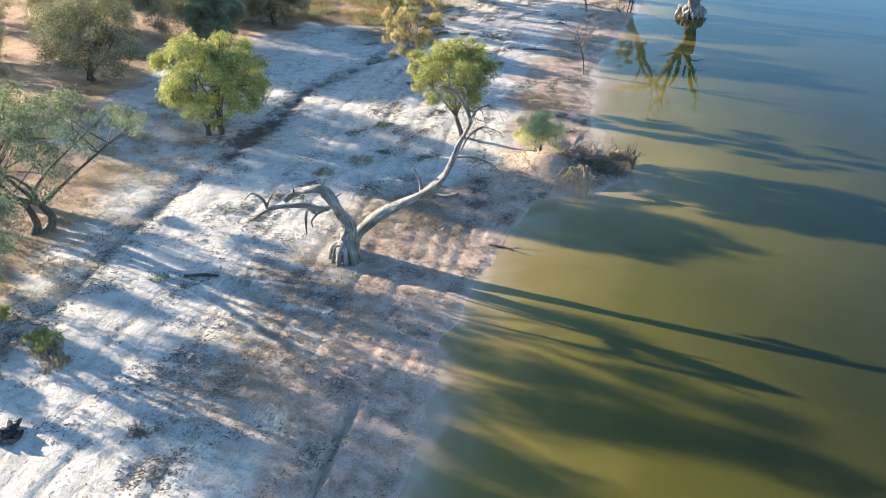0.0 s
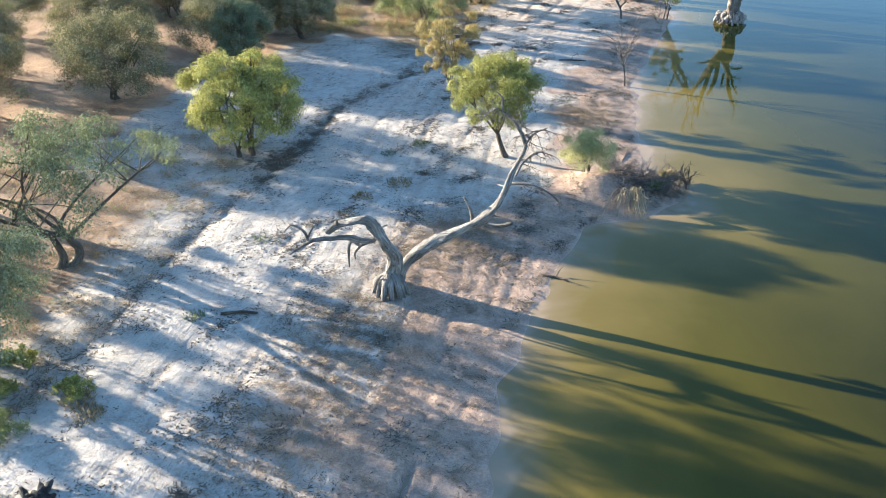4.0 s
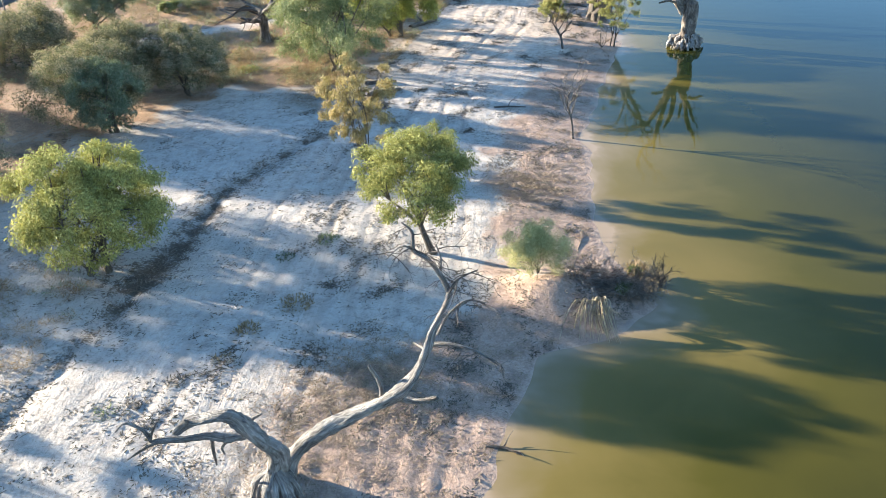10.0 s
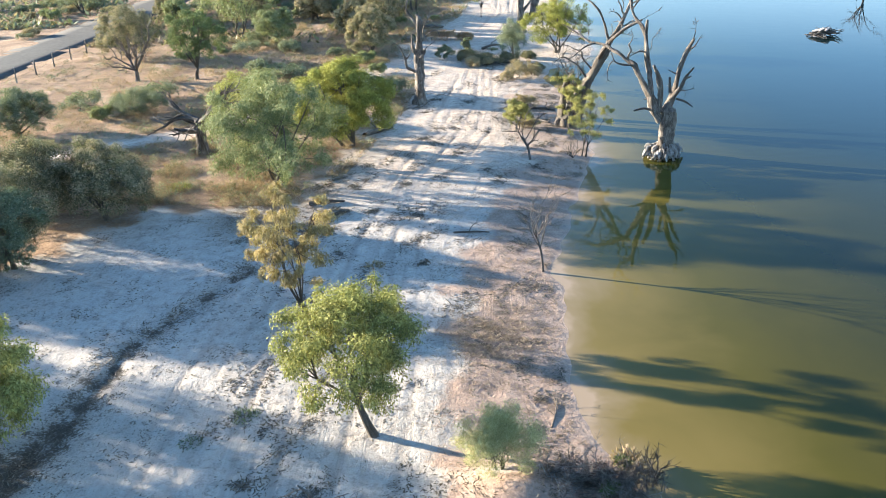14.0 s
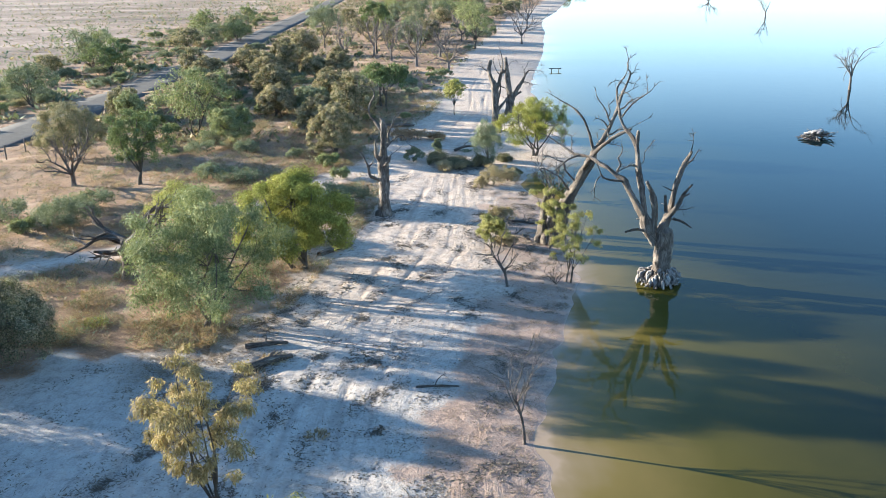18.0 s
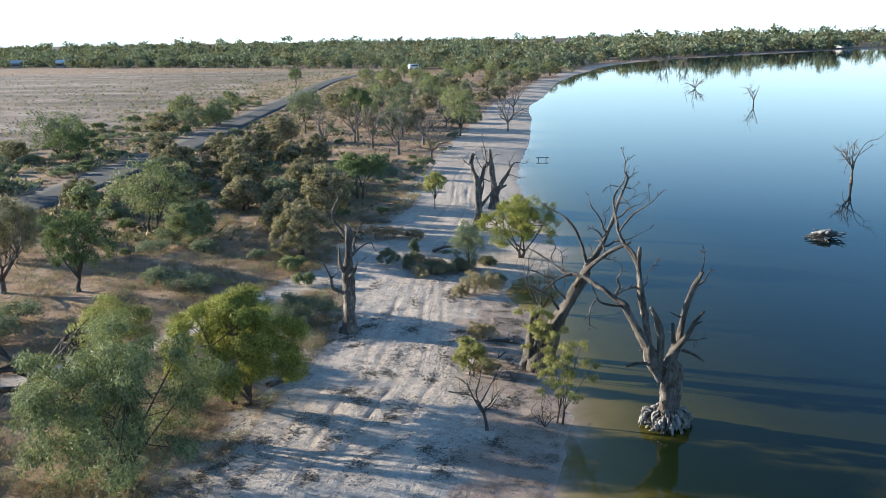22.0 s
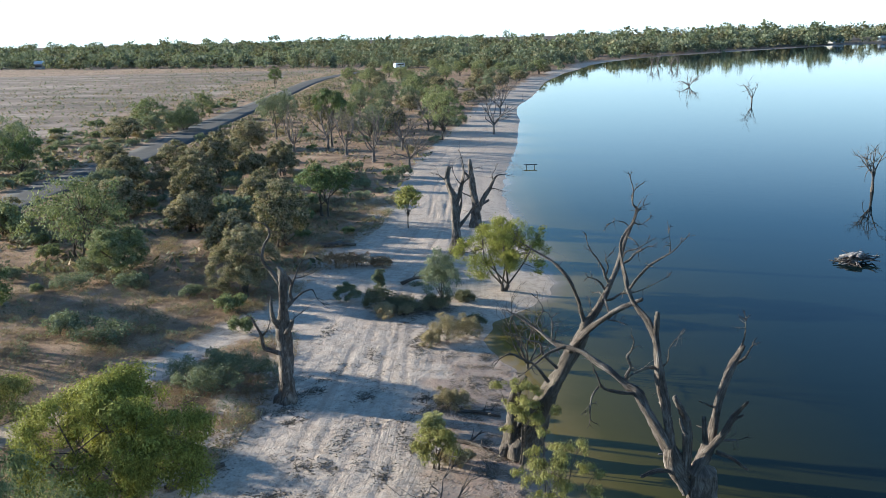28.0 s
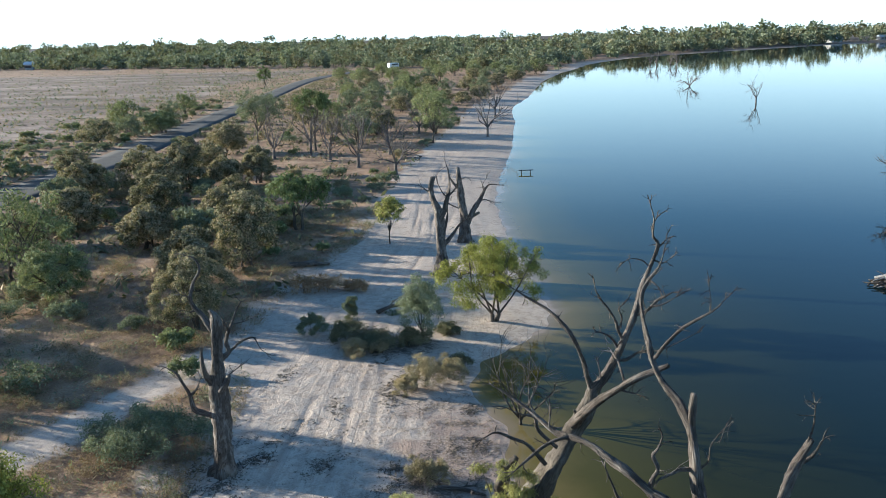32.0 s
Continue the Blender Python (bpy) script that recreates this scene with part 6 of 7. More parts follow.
# drifted heap of logs out on the lake
raft = tagged(new("driftwood_heap"), "heap of bleached driftwood logs floating on the lake", "driftwood")
raft.location, raft.scale = (24.9, 46.2, 0), (0.8, 0.8, 0.62)
for k in range(34):
    t = Tubes(900 + k)
    a = rng.uniform(-0.9, 0.9) if k % 3 else rng.uniform(0, 6.28)
    p = np.array((rng.normal(0, 0.6), rng.normal(0, 0.35), 0.0))
    p[2] = 0.9 * math.exp(-(p[0] / 0.9) ** 2 - (p[1] / 0.6) ** 2) * rng.uniform(0.2, 1)
    L = rng.uniform(0.5, 1.3)
    up = rng.uniform(-0.15, 0.5) * L
    t.add([p - (L * math.cos(a), L * math.sin(a), 0.2), p + rng.normal(0, 0.08, 3), p + (L * math.cos(a), L * math.sin(a), up)], [0.05, rng.uniform(0.05, 0.13), 0.02], 7, 4, 0.25)
    t.link("drift_log", DEADWOOD if k % 4 else PALEWOOD, raft)
for k in range(4):
    t = Tubes(940 + k)
    a = 0.5 * k - 0.6
    p = np.array((0.25 * k - 0.4, 0.1, 0.75 + 0.06 * k))
    t.add([p - (0.8 * math.cos(a), 0.8 * math.sin(a), 0.25), p, p + (0.75 * math.cos(a), 0.75 * math.sin(a), -0.1)], [0.1, 0.19, 0.08], 9, 4, 0.25)
    t.link("bleached_log", PALEWOOD, raft)
for k in range(5):
    t = Tubes(850 + k)
    t.twigs((1.2, 0, 0.1), (0.3 + 0.2 * k, rng.uniform(-0.6, 0.6), 1), 0.8, 0.03, 3, 1, 0.6, 5)
    t.link("branch", DEADWOOD, raft)

# old rail frame in the shallows
frame_thing = tagged(new("rail_frame"), "small dark rail frame standing in the shallows", "frame")
frame_thing.location = (8.75, 89, 0)
IRON = plain_material("dark_iron", (0.03, 0.03, 0.032), (0.06, 0.058, 0.055), 6, 0.6)
for x in (-0.45, 0.45):
    t = Tubes(860)
    t.add([(x, 0, -0.6), (x, 0, 0.1), (x, 0, 0.34)], [0.05, 0.05, 0.05], 6, 3, 0.02)
    t.link("post", IRON, frame_thing)
for z in (0.33,):
    t = Tubes(861)
    t.add([(-0.75, 0, z), (0, 0, z), (0.75, 0, z)], [0.05, 0.05, 0.05], 6, 3, 0.02)
    t.link("rail", IRON, frame_thing)

# wire fence by the road
fence = tagged(standing("wire_fence", -35.2, 40, 0.0), "low post and wire fence beside the road", "fence")
POST = bark_material("fence_post", (0.1, 0.085, 0.07), (0.2, 0.175, 0.15), (0.3, 0.27, 0.24))
fx, fy, fz = fence.location
ends = []
for k in range(14):
    y = 22 + 2.6 * k
    x = -37.6 + 0.068 * (y - 22)
    z = height_at(x, y)
    t = Tubes(870 + k)
    t.add([(x - fx, y - fy, z - fz - 0.3), (x - fx, y - fy, z - fz + 0.5), (x - fx + 0.02, y - fy, z - fz + 1.1)], [0.06, 0.055, 0.05], 7, 3, 0.08)
    t.link("post", POST, fence)
    ends.append((x - fx, y - fy, z - fz))
for hgt in (0.4, 0.7, 1.0):
    t = Tubes(890)
    t.add([(a, b, c + hgt) for a, b, c in ends], [0.008, 0.008], 4, 2, 0.0)
    t.link("wire", IRON, fence)


# ---- small scrub, as copies ----
def saltbush_kind(seed, leaf, w, h):
    return leafy_tree("saltbush", 0, 0, h, w, 0.0, leaf, "low rounded saltbush on dry ground", seed, 30, 80, (0.085, 0.036), 0.34, 0.02, 2, droop=-0.2, category="bush", group="low saltbushes")


rng = np.random.RandomState(77)
kinds = [saltbush_kind(900, LEAF_GREY, 1.6, 0.8), saltbush_kind(901, LEAF_GREY, 2.3, 0.8), saltbush_kind(902, LEAF_FRESH, 1.3, 0.7), saltbush_kind(903, SEED_BROWN, 1.5, 0.6)]
spots = []
while len(spots) < 370:
    y = rng.uniform(46, 190) if len(spots) < 200 else rng.uniform(60, 130) if len(spots) < 290 else rng.uniform(18, 46) if len(spots) < 310 else rng.uniform(55, 200)
    x = rng.uniform(-62, 10) if len(spots) < 290 else rng.uniform(-30, -9) if len(spots) < 310 else np.interp(y, [p[1] for p in ROAD], [p[0] for p in ROAD]) - rng.uniform(4, 14)
    edge = np.interp(y, [p[1] for p in SCRUB_EDGE[:18]], [p[0] for p in SCRUB_EDGE[:18]])
    if x > edge - 1.0 or abs(x - np.interp(y, [p[1] for p in ROAD], [p[0] for p in ROAD])) < 4.0 or (y > 88 and -34 < x < edge - 3 and rng.uniform() < 0.7):
        continue
    spots.append((x, y))
for k, (x, y) in enumerate(spots):
    s = rng.uniform(0.7, 1.5)
    m = pose(x, y, height_at(x, y) - 0.03, 0, 0, rng.uniform(0, 360)) @ Matrix.Diagonal((s, s, s, 1))
    if k < len(kinds):
        kinds[k].matrix_basis = m
    else:
        ob = copy_thing(kinds[k % 4], m)
        ob.scale = (s, s, s * rng.uniform(0.8, 1.1))


# trees of the middle distance
far_kinds = [leafy_tree("distant_tree", 0, 0, 4.4, 5.4, 0.5, LEAF_GREY, "distant grey-green tree in the lakeside scrub", 920, 110, 20, (0.3, 0.11), 0.6, 0.14, 2, category="tree", group="distant lakeside trees", lumpy=0.25),
             leafy_tree("distant_tree", 0, 0, 5.4, 5.6, 0.8, LEAF_FRESH, "distant green tree in the lakeside scrub", 921, 110, 20, (0.3, 0.11), 0.6, 0.16, 2, group="distant lakeside trees", lumpy=0.25),
             leafy_tree("distant_tree", 0, 0, 3.4, 4.8, 0.1, LEAF_OLIVE, "distant olive bush tree in the lakeside scrub", 922, 110, 18, (0.26, 0.11), 0.6, 0.1, 3, group="distant lakeside trees", tips=SEED_BROWN)]
spots = []
while len(spots) < 70:
    y = rng.uniform(150, 340) if len(spots) > 12 else rng.uniform(112, 180)
    edge = np.interp(y, [p[1] for p in SCRUB_EDGE[:22]], [p[0] for p in SCRUB_EDGE[:22]])
    x = edge - 2 - abs(rng.normal(0, 10 + 0.03 * y)) if rng.uniform() < 0.8 else rng.uniform(-34, edge - 2)
    if x < -33 or any(math.hypot(x - a, y - b) < 4.5 for a, b in spots):
        continue
    spots.append((x, y))
spots += [(-52, 97), (-55, 88), (-45.5, 128), (-48, 133), (-47, 120), (-46, 150), (-47.5, 165)]
for k, (x, y) in enumerate(spots):
    s = rng.uniform(0.7, 1.15)
    m = pose(x, y, height_at(x, y) - 0.05, 0, 0, rng.uniform(0, 360)) @ Matrix.Diagonal((s, s, s, 1))
    if k < 3:
        far_kinds[k].matrix_basis = m
    else:
        ob = copy_thing(far_kinds[k % 3 if y < 330 else 2], m)
        ob.scale = (s, s, s)

# ---- far woods ----
WOOD_EDGE = [(-2500, 1500), (-700, 700), (-420, 570), (-260, 505), (-110, 440), (-40, 400), (0, 365), (26, 330), (38, 322), (70, 422), (112, 496), (186, 577), (318, 704), (700, 914), (1400, 1164)]
cum = np.cumsum([0] + [math.dist(a, b) for a, b in zip(WOOD_EDGE, WOOD_EDGE[1:])])
ex, ey = np.array(WOOD_EDGE).T
rng = np.random.RandomState(15)
n = 4200
# closer together where the wood is seen from near
s = np.interp(rng.uniform(0, 1, n), [0, 0.06, 0.22, 0.62, 0.86, 1], [0, cum[1], cum[2], cum[9], cum[12], cum[14]])
depth = np.where(rng.uniform(0, 1, n) < 0.2, rng.uniform(2, 9, n), rng.exponential(1.0, n)) * np.interp(s, [0, cum[3], cum[7], cum[12], cum[14]], [200, 110, 130, 160, 300]) + 2
tx, ty = np.interp(s, cum, ex), np.interp(s, cum, ey)
lean_x = np.interp(s, cum, [0, 0, 0, 0, 0.1, 0.1, 0, -0.2, -0.5, -0.5, -0.5, -0.5, -0.5, -0.5, -0.5])
tx = tx + lean_x * depth + rng.normal(0, 4, n)
ty = ty + depth * np.sqrt(1 - lean_x ** 2) + rng.normal(0, 4, n)
ok = from_shore(tx, ty) > 4
tx, ty = tx[ok], ty[ok]
dist = np.hypot(tx, ty)
th = rng.uniform(4.0, 9.0, len(tx)) * np.interp(dist, [250, 450, 800, 1500], [0.85, 1.15, 1.75, 2.4])
th *= 0.75 + 0.3 * wave(tx, ty, 60, 91) + 0.2 * wave(tx, ty, 25, 92).clip(-0.5, 1)
th *= np.interp(tx, [60, 220, 420], [1.0, 1.25, 1.4])
th = np.maximum(0.82 * th, 2.4)
th *= np.where(rng.uniform(0, 1, len(tx)) < 0.09, rng.uniform(1.1, 1.3, len(tx)), 1.0)
# grey leaves here also stand in for haze over the far wood
for name, mat, part_of in (("far_woods_grey", LEAF_GREY, 0), ("far_woods_green", FAR_LEAF_HAZED, 1), ("far_woods_olive", LEAF_OLIVE, 2)):
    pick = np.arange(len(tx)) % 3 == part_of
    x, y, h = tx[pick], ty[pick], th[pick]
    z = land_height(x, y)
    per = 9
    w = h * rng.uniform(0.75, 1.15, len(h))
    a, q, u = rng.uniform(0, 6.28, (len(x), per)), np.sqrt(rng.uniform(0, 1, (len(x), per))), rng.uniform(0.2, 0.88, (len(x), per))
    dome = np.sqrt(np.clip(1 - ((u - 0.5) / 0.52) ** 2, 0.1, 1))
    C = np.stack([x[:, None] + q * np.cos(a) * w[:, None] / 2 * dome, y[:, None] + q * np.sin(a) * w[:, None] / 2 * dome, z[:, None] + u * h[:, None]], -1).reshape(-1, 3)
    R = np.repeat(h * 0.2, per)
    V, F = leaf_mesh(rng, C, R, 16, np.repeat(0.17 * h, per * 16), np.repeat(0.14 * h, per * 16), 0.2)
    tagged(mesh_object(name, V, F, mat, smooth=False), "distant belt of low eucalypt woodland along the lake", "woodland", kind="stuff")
t = Tubes(3)
for k in range(0, len(tx), 6):
    b = np.array((tx[k], ty[k], land_height(tx[k:k + 1], ty[k:k + 1])[0]))
    t.add([b - (0, 0, 0.3), b + (0.1, 0, th[k] * 0.3), b + (0.3, 0.1, th[k] * 0.6)], [0.3, 0.22, 0.1], 5, 2, 0.05)
tagged(t.link("far_woods_trunks", BARK), "trunks of the distant lakeside woodland", "woodland", kind="stuff")



# ---- far houses and a parked van ----
WHITEWASH = plain_material("white_wall", (0.24, 0.22, 0.2), (0.36, 0.34, 0.31), 0.6, 0.8)
TIN = plain_material("pale_tin_roof", (0.42, 0.42, 0.42), (0.6, 0.6, 0.6), 0.5, 0.45)
GLASS = plain_material("dark_window_glass", (0.02, 0.025, 0.03), (0.05, 0.055, 0.06), 1.0, 0.1)
RUBBER = plain_material("black_rubber", (0.015, 0.015, 0.015), (0.04, 0.04, 0.04), 9, 0.8)


def part(name, bm, mat, parent, label=""):
    me = bpy.data.meshes.new(name)
    bm.to_mesh(me)
    bm.free()
    me.materials.append(mat)
    ob = new(name, me)
    ob.parent = parent
    if label:
        ob["label"] = label
    return ob


def box(sx, sy, sz, x=0, y=0, z=0, bevel=0.03):
    bm = bmesh.new()
    bmesh.ops.create_cube(bm, size=1, matrix=Matrix.Translation((x, y, z)) @ Matrix.Diagonal((sx, sy, sz, 1)))
    if bevel:
        bmesh.ops.bevel(bm, geom=bm.edges[:], offset=bevel, segments=2, affect="EDGES")
    return bm


def gable(sx, sy, rise, over, z):
    bm = bmesh.new()
    X, Y = sx / 2 + over, sy / 2 + over
    v = [bm.verts.new(p) for p in ((-X, -Y, z), (X, -Y, z), (X, Y, z), (-X, Y, z), (-X, 0, z + rise), (X, 0, z + rise))]
    for f in ((0, 1, 5, 4), (2, 3, 4, 5), (0, 4, 3), (1, 2, 5), (3, 2, 1, 0)):
        bm.faces.new([v[i] for i in f])
    return bm


def house(x, y, sx, sy, turn, label, seed):
    root = tagged(new("house"), label, "house", "far houses")
    root.matrix_basis = pose(x, y, height_at(x, y), 0, 0, turn)
    part("wall", box(sx, sy, 3.2, 0, 0, 1.5), WHITEWASH, root)
    part("roof", gable(sx, sy, 1.7, 0.6, 3.0), TIN, root, "pale tin gable roof")
    for k in range(3):
        part("window", box(1.4, 0.08, 1.2, (k - 1) * sx * 0.3, -sy / 2 - 0.03, 1.7, 0.01), GLASS, root, "dark window")
    return root


for k, (x, y, sx, sy, turn) in enumerate(((432, 830, 16, 9, 20), (470, 862, 12, 8, -10), (400, 800, 10, 7, 5), (330, 745, 14, 8, 30), (520, 905, 18, 9, 15), (296, 716, 9, 7, 0), (560, 930, 14, 9, 10), (-262, 512, 5, 4, 15), (-232, 505, 4, 3.5, 0))):
    house(x, y, sx, sy, turn, "white low house with a pale roof at the wood's edge", k)
van = tagged(new("parked_van"), "white parked van at the bend of the road", "van")
van.matrix_basis = pose(-19.5, 383, height_at(-19.5, 383) + 0.1, 0, 0, 40)
part("body", box(5.2, 2.0, 1.9, 0, 0, 1.35, 0.2), plain_material("white_car_paint", (0.74, 0.74, 0.75), (0.82, 0.82, 0.82), 1, 0.3), van)
for s in (-1, 1):
    part("side_window", box(3.6, 0.05, 0.6, 0.2, s * 1.0, 1.75, 0.01), GLASS, van, "dark side window")
    for ax in (-1.6, 1.6):
        bm = bmesh.new()
        bmesh.ops.create_cone(bm, cap_ends=True, segments=18, radius1=0.36, radius2=0.36, depth=0.24, matrix=Matrix.Translation((ax, s * 0.92, 0.36)) @ Matrix.Rotation(radians(90), 4, "X"))
        part("wheel", bm, RUBBER, van, "black tyre")

# ---- litter, dry grass and pebbles lying about ----
def strewn(name, n, zone, mat, length, width, rise, label, seed, category="ground litter", z_off=0.005):
    rng = np.random.RandomState(seed)
    X, Y = [], []
    got = 0
    while got < n:
        x, y, keep = zone(rng, 20000)
        X.append(x[keep])
        Y.append(y[keep])
        got += int(keep.sum())
    x, y = np.concatenate(X)[:n], np.concatenate(Y)[:n]
    base = np.stack([x, y, land_height(x, y) + z_off], 1)
    a = rng.uniform(0, 6.28, n)
    way = np.stack([np.cos(a), np.sin(a), np.abs(rng.normal(0, rise, n))], 1)
    way /= np.linalg.norm(way, axis=1)[:, None]
    side = np.cross(way, (0, 0, 1)) + rng.normal(0, 0.4, (n, 3))
    side /= np.linalg.norm(side, axis=1)[:, None]
    L, W = (length * rng.uniform(0.4, 1.4, n))[:, None], (width * rng.uniform(0.6, 1.4, n))[:, None]
    V = np.stack([base - way * L / 2 * 0.2, base + way * L * 0.4 + side * W / 2, base + way * L, base + way * L * 0.4 - side * W / 2], 1).reshape(-1, 3)
    return tagged(mesh_object(name, V, np.arange(4 * n).reshape(-1, 4), mat, smooth=False), label, category, kind="stuff")


def shore_zone(rng, k):
    y = rng.uniform(-32, 36, k)
    d = np.abs(rng.normal(0, 2.4, k)) + 0.15
    x = np.interp(y, [p[1] for p in SHORE[1:24]], [p[0] for p in SHORE[1:24]]) - d
    return x, y, (wave(x, y, 1.4, 22) + 0.6 * wave(x, y, 0.6, 41) > rng.uniform(-0.3, 1.1, k)) & (from_shore(x, y) > 0.1)


def patch_zone(rng, k):
    which = rng.randint(0, 8, k)
    cx = np.array([-9.8, -8.2, -10.3, -2.9, -9.2, -13.2, -12.0, -7.0])[which]
    cy = np.array([-21.5, -17.2, -27.2, -3.4, -24.0, 6.5, 9.0, -15.4])[which]
    r = np.array([2.0, 2.0, 2.2, 1.5, 2.0, 1.8, 2.0, 1.6])[which]
    x, y = cx + rng.normal(0, 0.6, k) * r, cy + rng.normal(0, 0.7, k) * r
    return x, y, (wave(x, y, 0.9, 43) > rng.uniform(-0.9, 0.8, k)) & (from_shore(x, y) > 0.2)


def gully_zone(rng, k):
    y = rng.uniform(-33, 8, k)
    x = np.interp(y, [p[1] for p in GULLY], [p[0] for p in GULLY]) + rng.normal(0, 0.42, k)
    return x, y, wave(x, y, 1.4, 22) > rng.uniform(-1, 0.8, k)


def scrub_zone(rng, k):
    y = 8 + 62 * rng.uniform(0, 1, k) ** 1.3
    edge = np.interp(y, [p[1] for p in SCRUB_EDGE[:14]], [p[0] for p in SCRUB_EDGE[:14]])
    x = edge - np.abs(rng.normal(0, 14, k)) + 0.5
    road_x = np.interp(y, [p[1] for p in ROAD], [p[0] for p in ROAD])
    return x, y, (wave(x, y, 4, 45) + 0.5 * wave(x, y, 1.2, 46) > rng.uniform(-0.8, 1, k)) & (x > road_x + 3) & (distances(x, y, SIDE_TRACK) + 0.4 * wave(x, y, 1.2, 46) > 1.2)


def left_zone(rng, k):
    x, y = rng.uniform(-26, -16.6, k), rng.uniform(-32, -9, k)
    return x, y, wave(x, y, 2.5, 47) > rng.uniform(-0.6, 1, k)


def flat_zone(rng, k):
    x, y = rng.uniform(-22, -3, k), rng.uniform(-33, 30, k)
    edge = np.interp(y, [p[1] for p in SCRUB_EDGE[:14]], [p[0] for p in SCRUB_EDGE[:14]])
    return x, y, (wave(x, y, 2.2, 48) + 0.6 * wave(x, y, 0.8, 49) > rng.uniform(0.2, 1.8, k)) & (x > edge - 1) & (from_shore(x, y) > 0.3)


strewn("shore_litter", 34000, shore_zone, MAT_GRASS, 0.11, 0.016, 0.25, "brown dry plant litter washed up along the shore", 1)
strewn("dry_grass_mats", 62000, patch_zone, MAT_GRASS, 0.13, 0.012, 0.4, "matted dry brown grass on the silt", 2)
strewn("gully_litter", 4500, gully_zone, LITTER_DARK, 0.16, 0.035, 0.2, "dark twigs and litter along the eroded step", 3)
strewn("scrub_grass", 80000, scrub_zone, DRY_GRASS, 0.17, 0.028, 0.6, "dry straw-coloured grass through the scrub", 4, "grass")
strewn("scrub_herbs", 7000, scrub_zone, LEAF_GREY, 0.2, 0.06, 0.9, "low grey-green herbs through the scrub", 5, "herbs")


def undergrowth(name, n, zone, mat, w, h, label, seed, per=26, size=(0.13, 0.035)):
    """Knee-high clumps over a stretch of ground, too many to tell apart."""
    rng = np.random.RandomState(seed)
    X, Y = np.zeros(0), np.zeros(0)
    while len(X) < n:
        x, y, keep = zone(rng, 6000)
        X, Y = np.append(X, x[keep]), np.append(Y, y[keep])
    X, Y = X[:n], Y[:n]
    r = w / 2 * rng.uniform(0.5, 1.3, n)
    C = np.stack([X, Y, land_height(X, Y) + 0.3 * h], 1)
    V, F = leaf_mesh(rng, C, r, per, size[0], size[1], -0.7, h / w)
    return tagged(mesh_object(name, V, F, mat, smooth=False), label, "undergrowth", kind="stuff")


undergrowth("saltbush_undergrowth", 520, scrub_zone, LEAF_GREY, 0.75, 0.45, "knee-high grey-green saltbush through the scrub", 21, 70, (0.1, 0.025))
undergrowth("dark_undergrowth", 380, scrub_zone, LEAF_OLIVE, 0.7, 0.5, "dark olive undergrowth through the scrub", 22, 70, (0.1, 0.025))
undergrowth("dry_undergrowth", 2400, scrub_zone, DRY_GRASS, 0.6, 0.3, "dry straw-brown tussocks through the scrub", 23, 40, (0.12, 0.016))
undergrowth("rusty_undergrowth", 2200, scrub_zone, RUST, 0.6, 0.3, "rust-brown tussocks through the scrub", 26, 40, (0.12, 0.016))
undergrowth("edge_undergrowth", 420, left_zone, RUST, 0.5, 0.25, "orange-brown dry tussocks beside the flat", 24, 60, (0.11, 0.012))
undergrowth("edge_herbs", 110, left_zone, LEAF_GREY, 0.5, 0.3, "grey-green herbs beside the flat", 25, 60, (0.09, 0.014))
strewn("flat_grass", 30000, left_zone, MAT_GRASS, 0.15, 0.016, 0.7, "orange-brown dry grass beside the flat", 6, "grass")
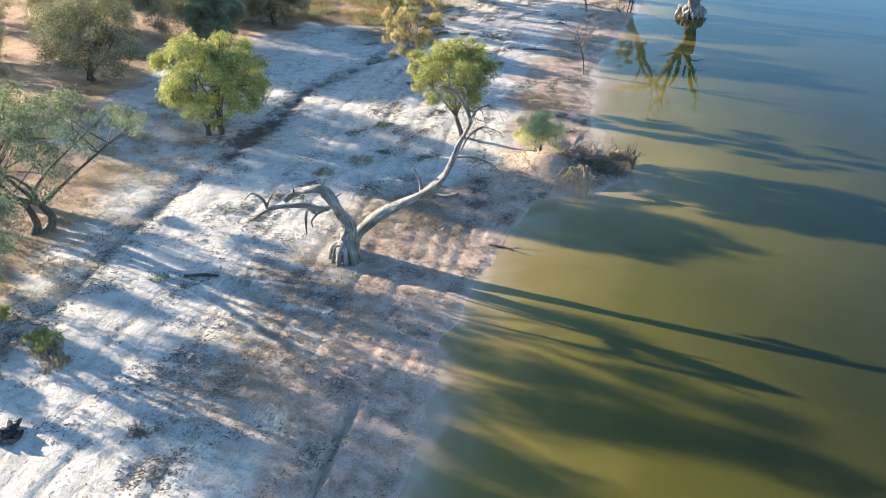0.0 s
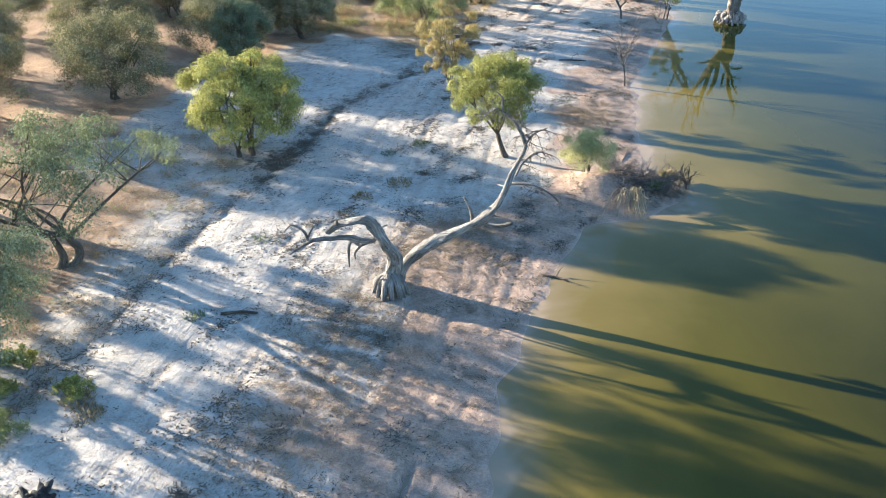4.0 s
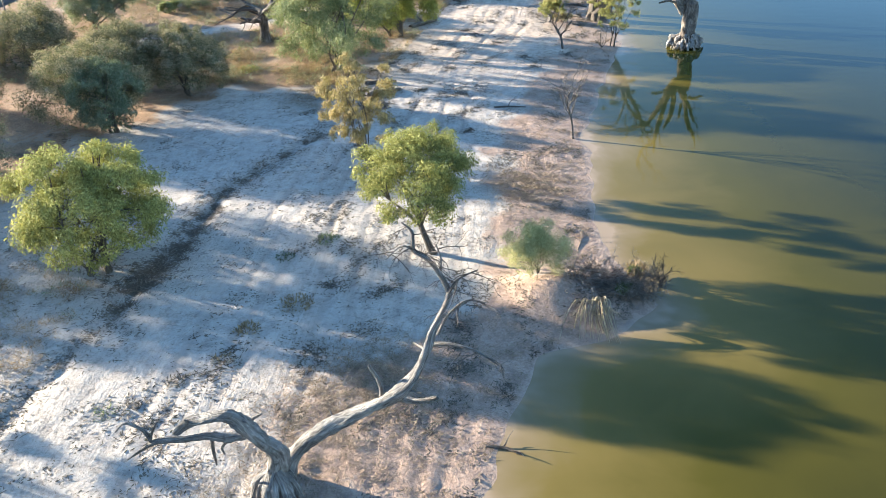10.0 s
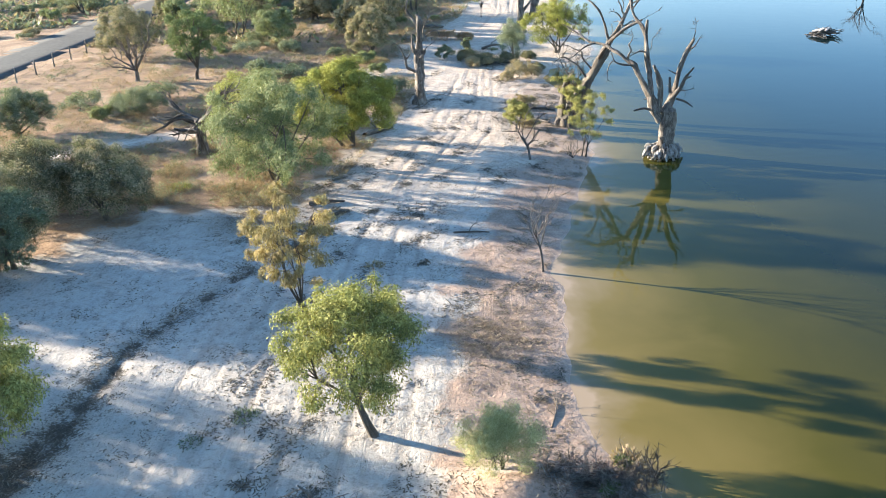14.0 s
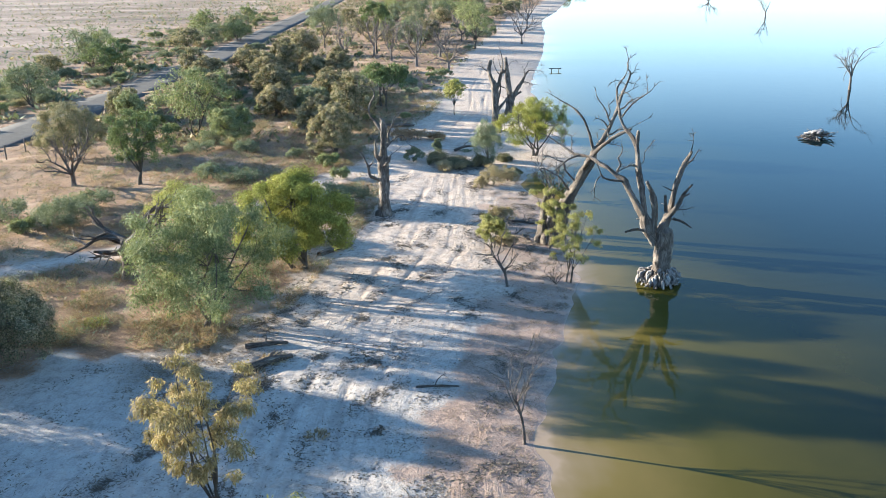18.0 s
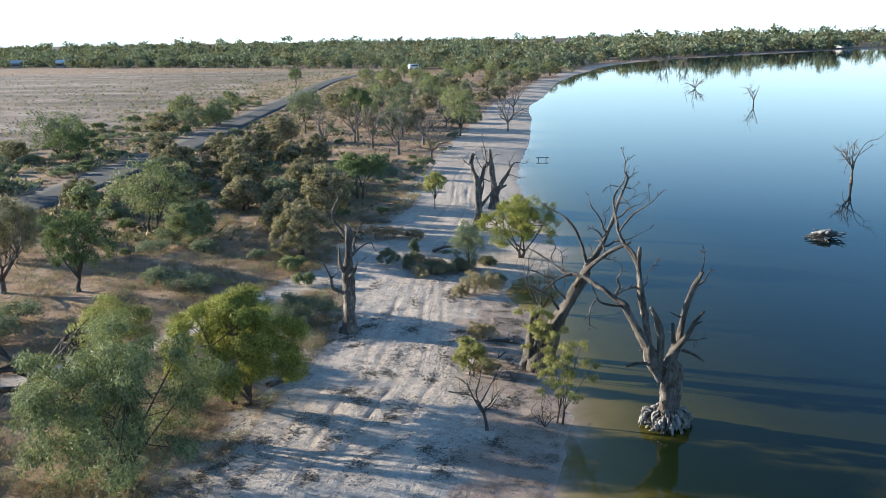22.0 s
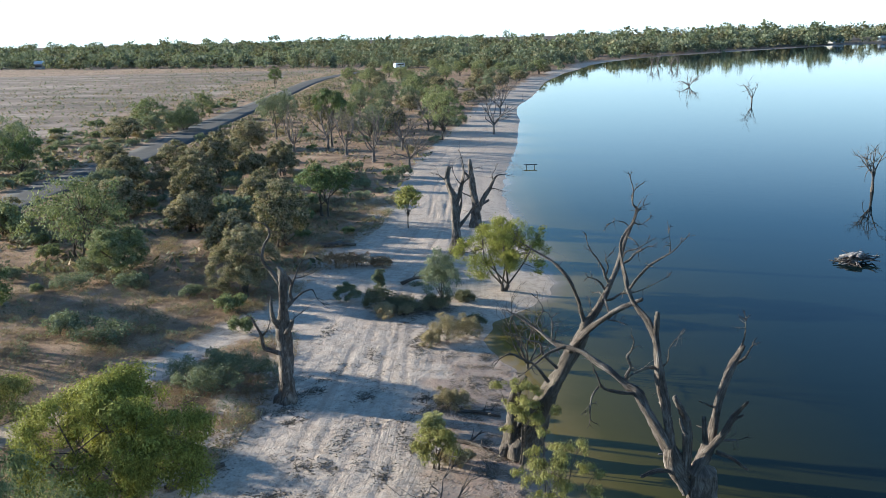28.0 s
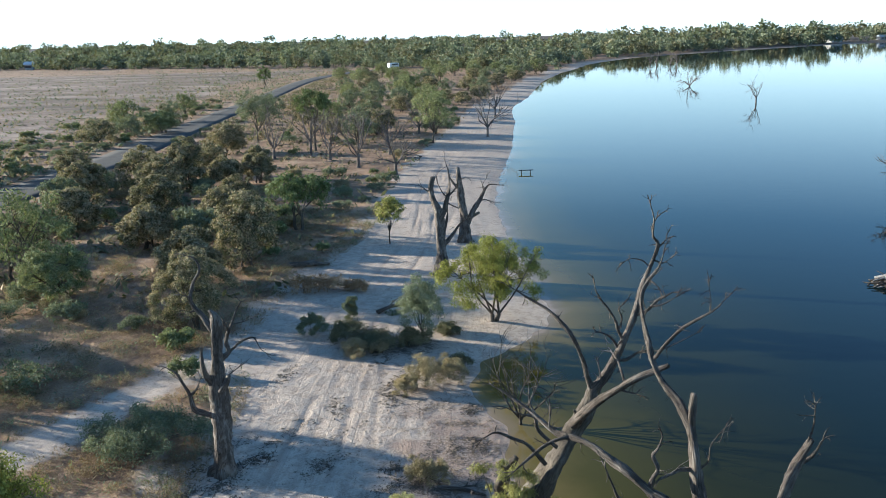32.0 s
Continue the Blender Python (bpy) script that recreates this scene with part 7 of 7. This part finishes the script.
def field_zone(rng, k):
    y = 55 + 430 * rng.uniform(0, 1, k) ** 1.4
    x = np.interp(y, [p[1] for p in ROAD], [p[0] for p in ROAD]) - 3.5 - rng.exponential(1.0, k) * (10 + 0.16 * y)
    return x, y, (wave(x, y, 14, 51) + 0.5 * wave(x, y, 4, 52) > rng.uniform(-0.6, 1.2, k)) & (x > -330)


def verge_zone(rng, k):
    y = 45 + 330 * rng.uniform(0, 1, k) ** 1.3
    x = np.interp(y, [p[1] for p in ROAD], [p[0] for p in ROAD]) + 3.5 + rng.exponential(1.0, k) * 14
    edge = np.interp(y, [p[1] for p in SCRUB_EDGE[:21]], [p[0] for p in SCRUB_EDGE[:21]])
    return x, y, (wave(x, y, 9, 53) + 0.5 * wave(x, y, 3, 54) > rng.uniform(-0.5, 1.2, k)) & (x < edge)


strewn("field_herbs", 12000, field_zone, LEAF_GREY, 0.7, 0.35, 0.7, "low grey-green herbs over the dry field", 8, "herbs")
strewn("field_grass", 12000, field_zone, DRY_GRASS, 0.6, 0.3, 0.7, "dry straw-coloured grass over the field", 9, "grass")
strewn("verge_herbs", 12000, verge_zone, LEAF_OLIVE, 0.55, 0.28, 0.8, "low olive herbs between the road and the lake", 10, "herbs")
strewn("verge_grass", 12000, verge_zone, DRY_GRASS, 0.5, 0.25, 0.7, "dry brown grass between the road and the lake", 11, "grass")
strewn("silt_specks", 20000, flat_zone, LITTER_DARK, 0.1, 0.04, 0.1, "dark bark chips and clods on pale silt", 7)


def streak_zone(rng, k):
    """Drift lines of bark and twigs, drawn out along the tracks."""
    which = rng.randint(0, 190, k)
    pick = np.random.RandomState(71)
    cx, cy, lean = pick.uniform(-13.5, 1.5, 190), pick.uniform(-31, 36, 190), pick.normal(0.2, 0.25, 190)
    size = pick.uniform(0.2, 1.0, 190)
    v = rng.normal(0, 0.8, k) * size[which]
    x = cx[which] + v * lean[which] + rng.normal(0, 0.2, k)
    y = cy[which] + v
    edge = np.interp(y, [p[1] for p in SCRUB_EDGE[:14]], [p[0] for p in SCRUB_EDGE[:14]])
    return x, y, (from_shore(x, y) > 0.2) & (x > edge) & (wave(x, y, 0.7, 72) > rng.uniform(-1, 0.6, k))


strewn("drift_litter", 24000, streak_zone, LITTER_DARK, 0.14, 0.035, 0.15, "dark drift lines of bark and twigs on pale silt", 12)
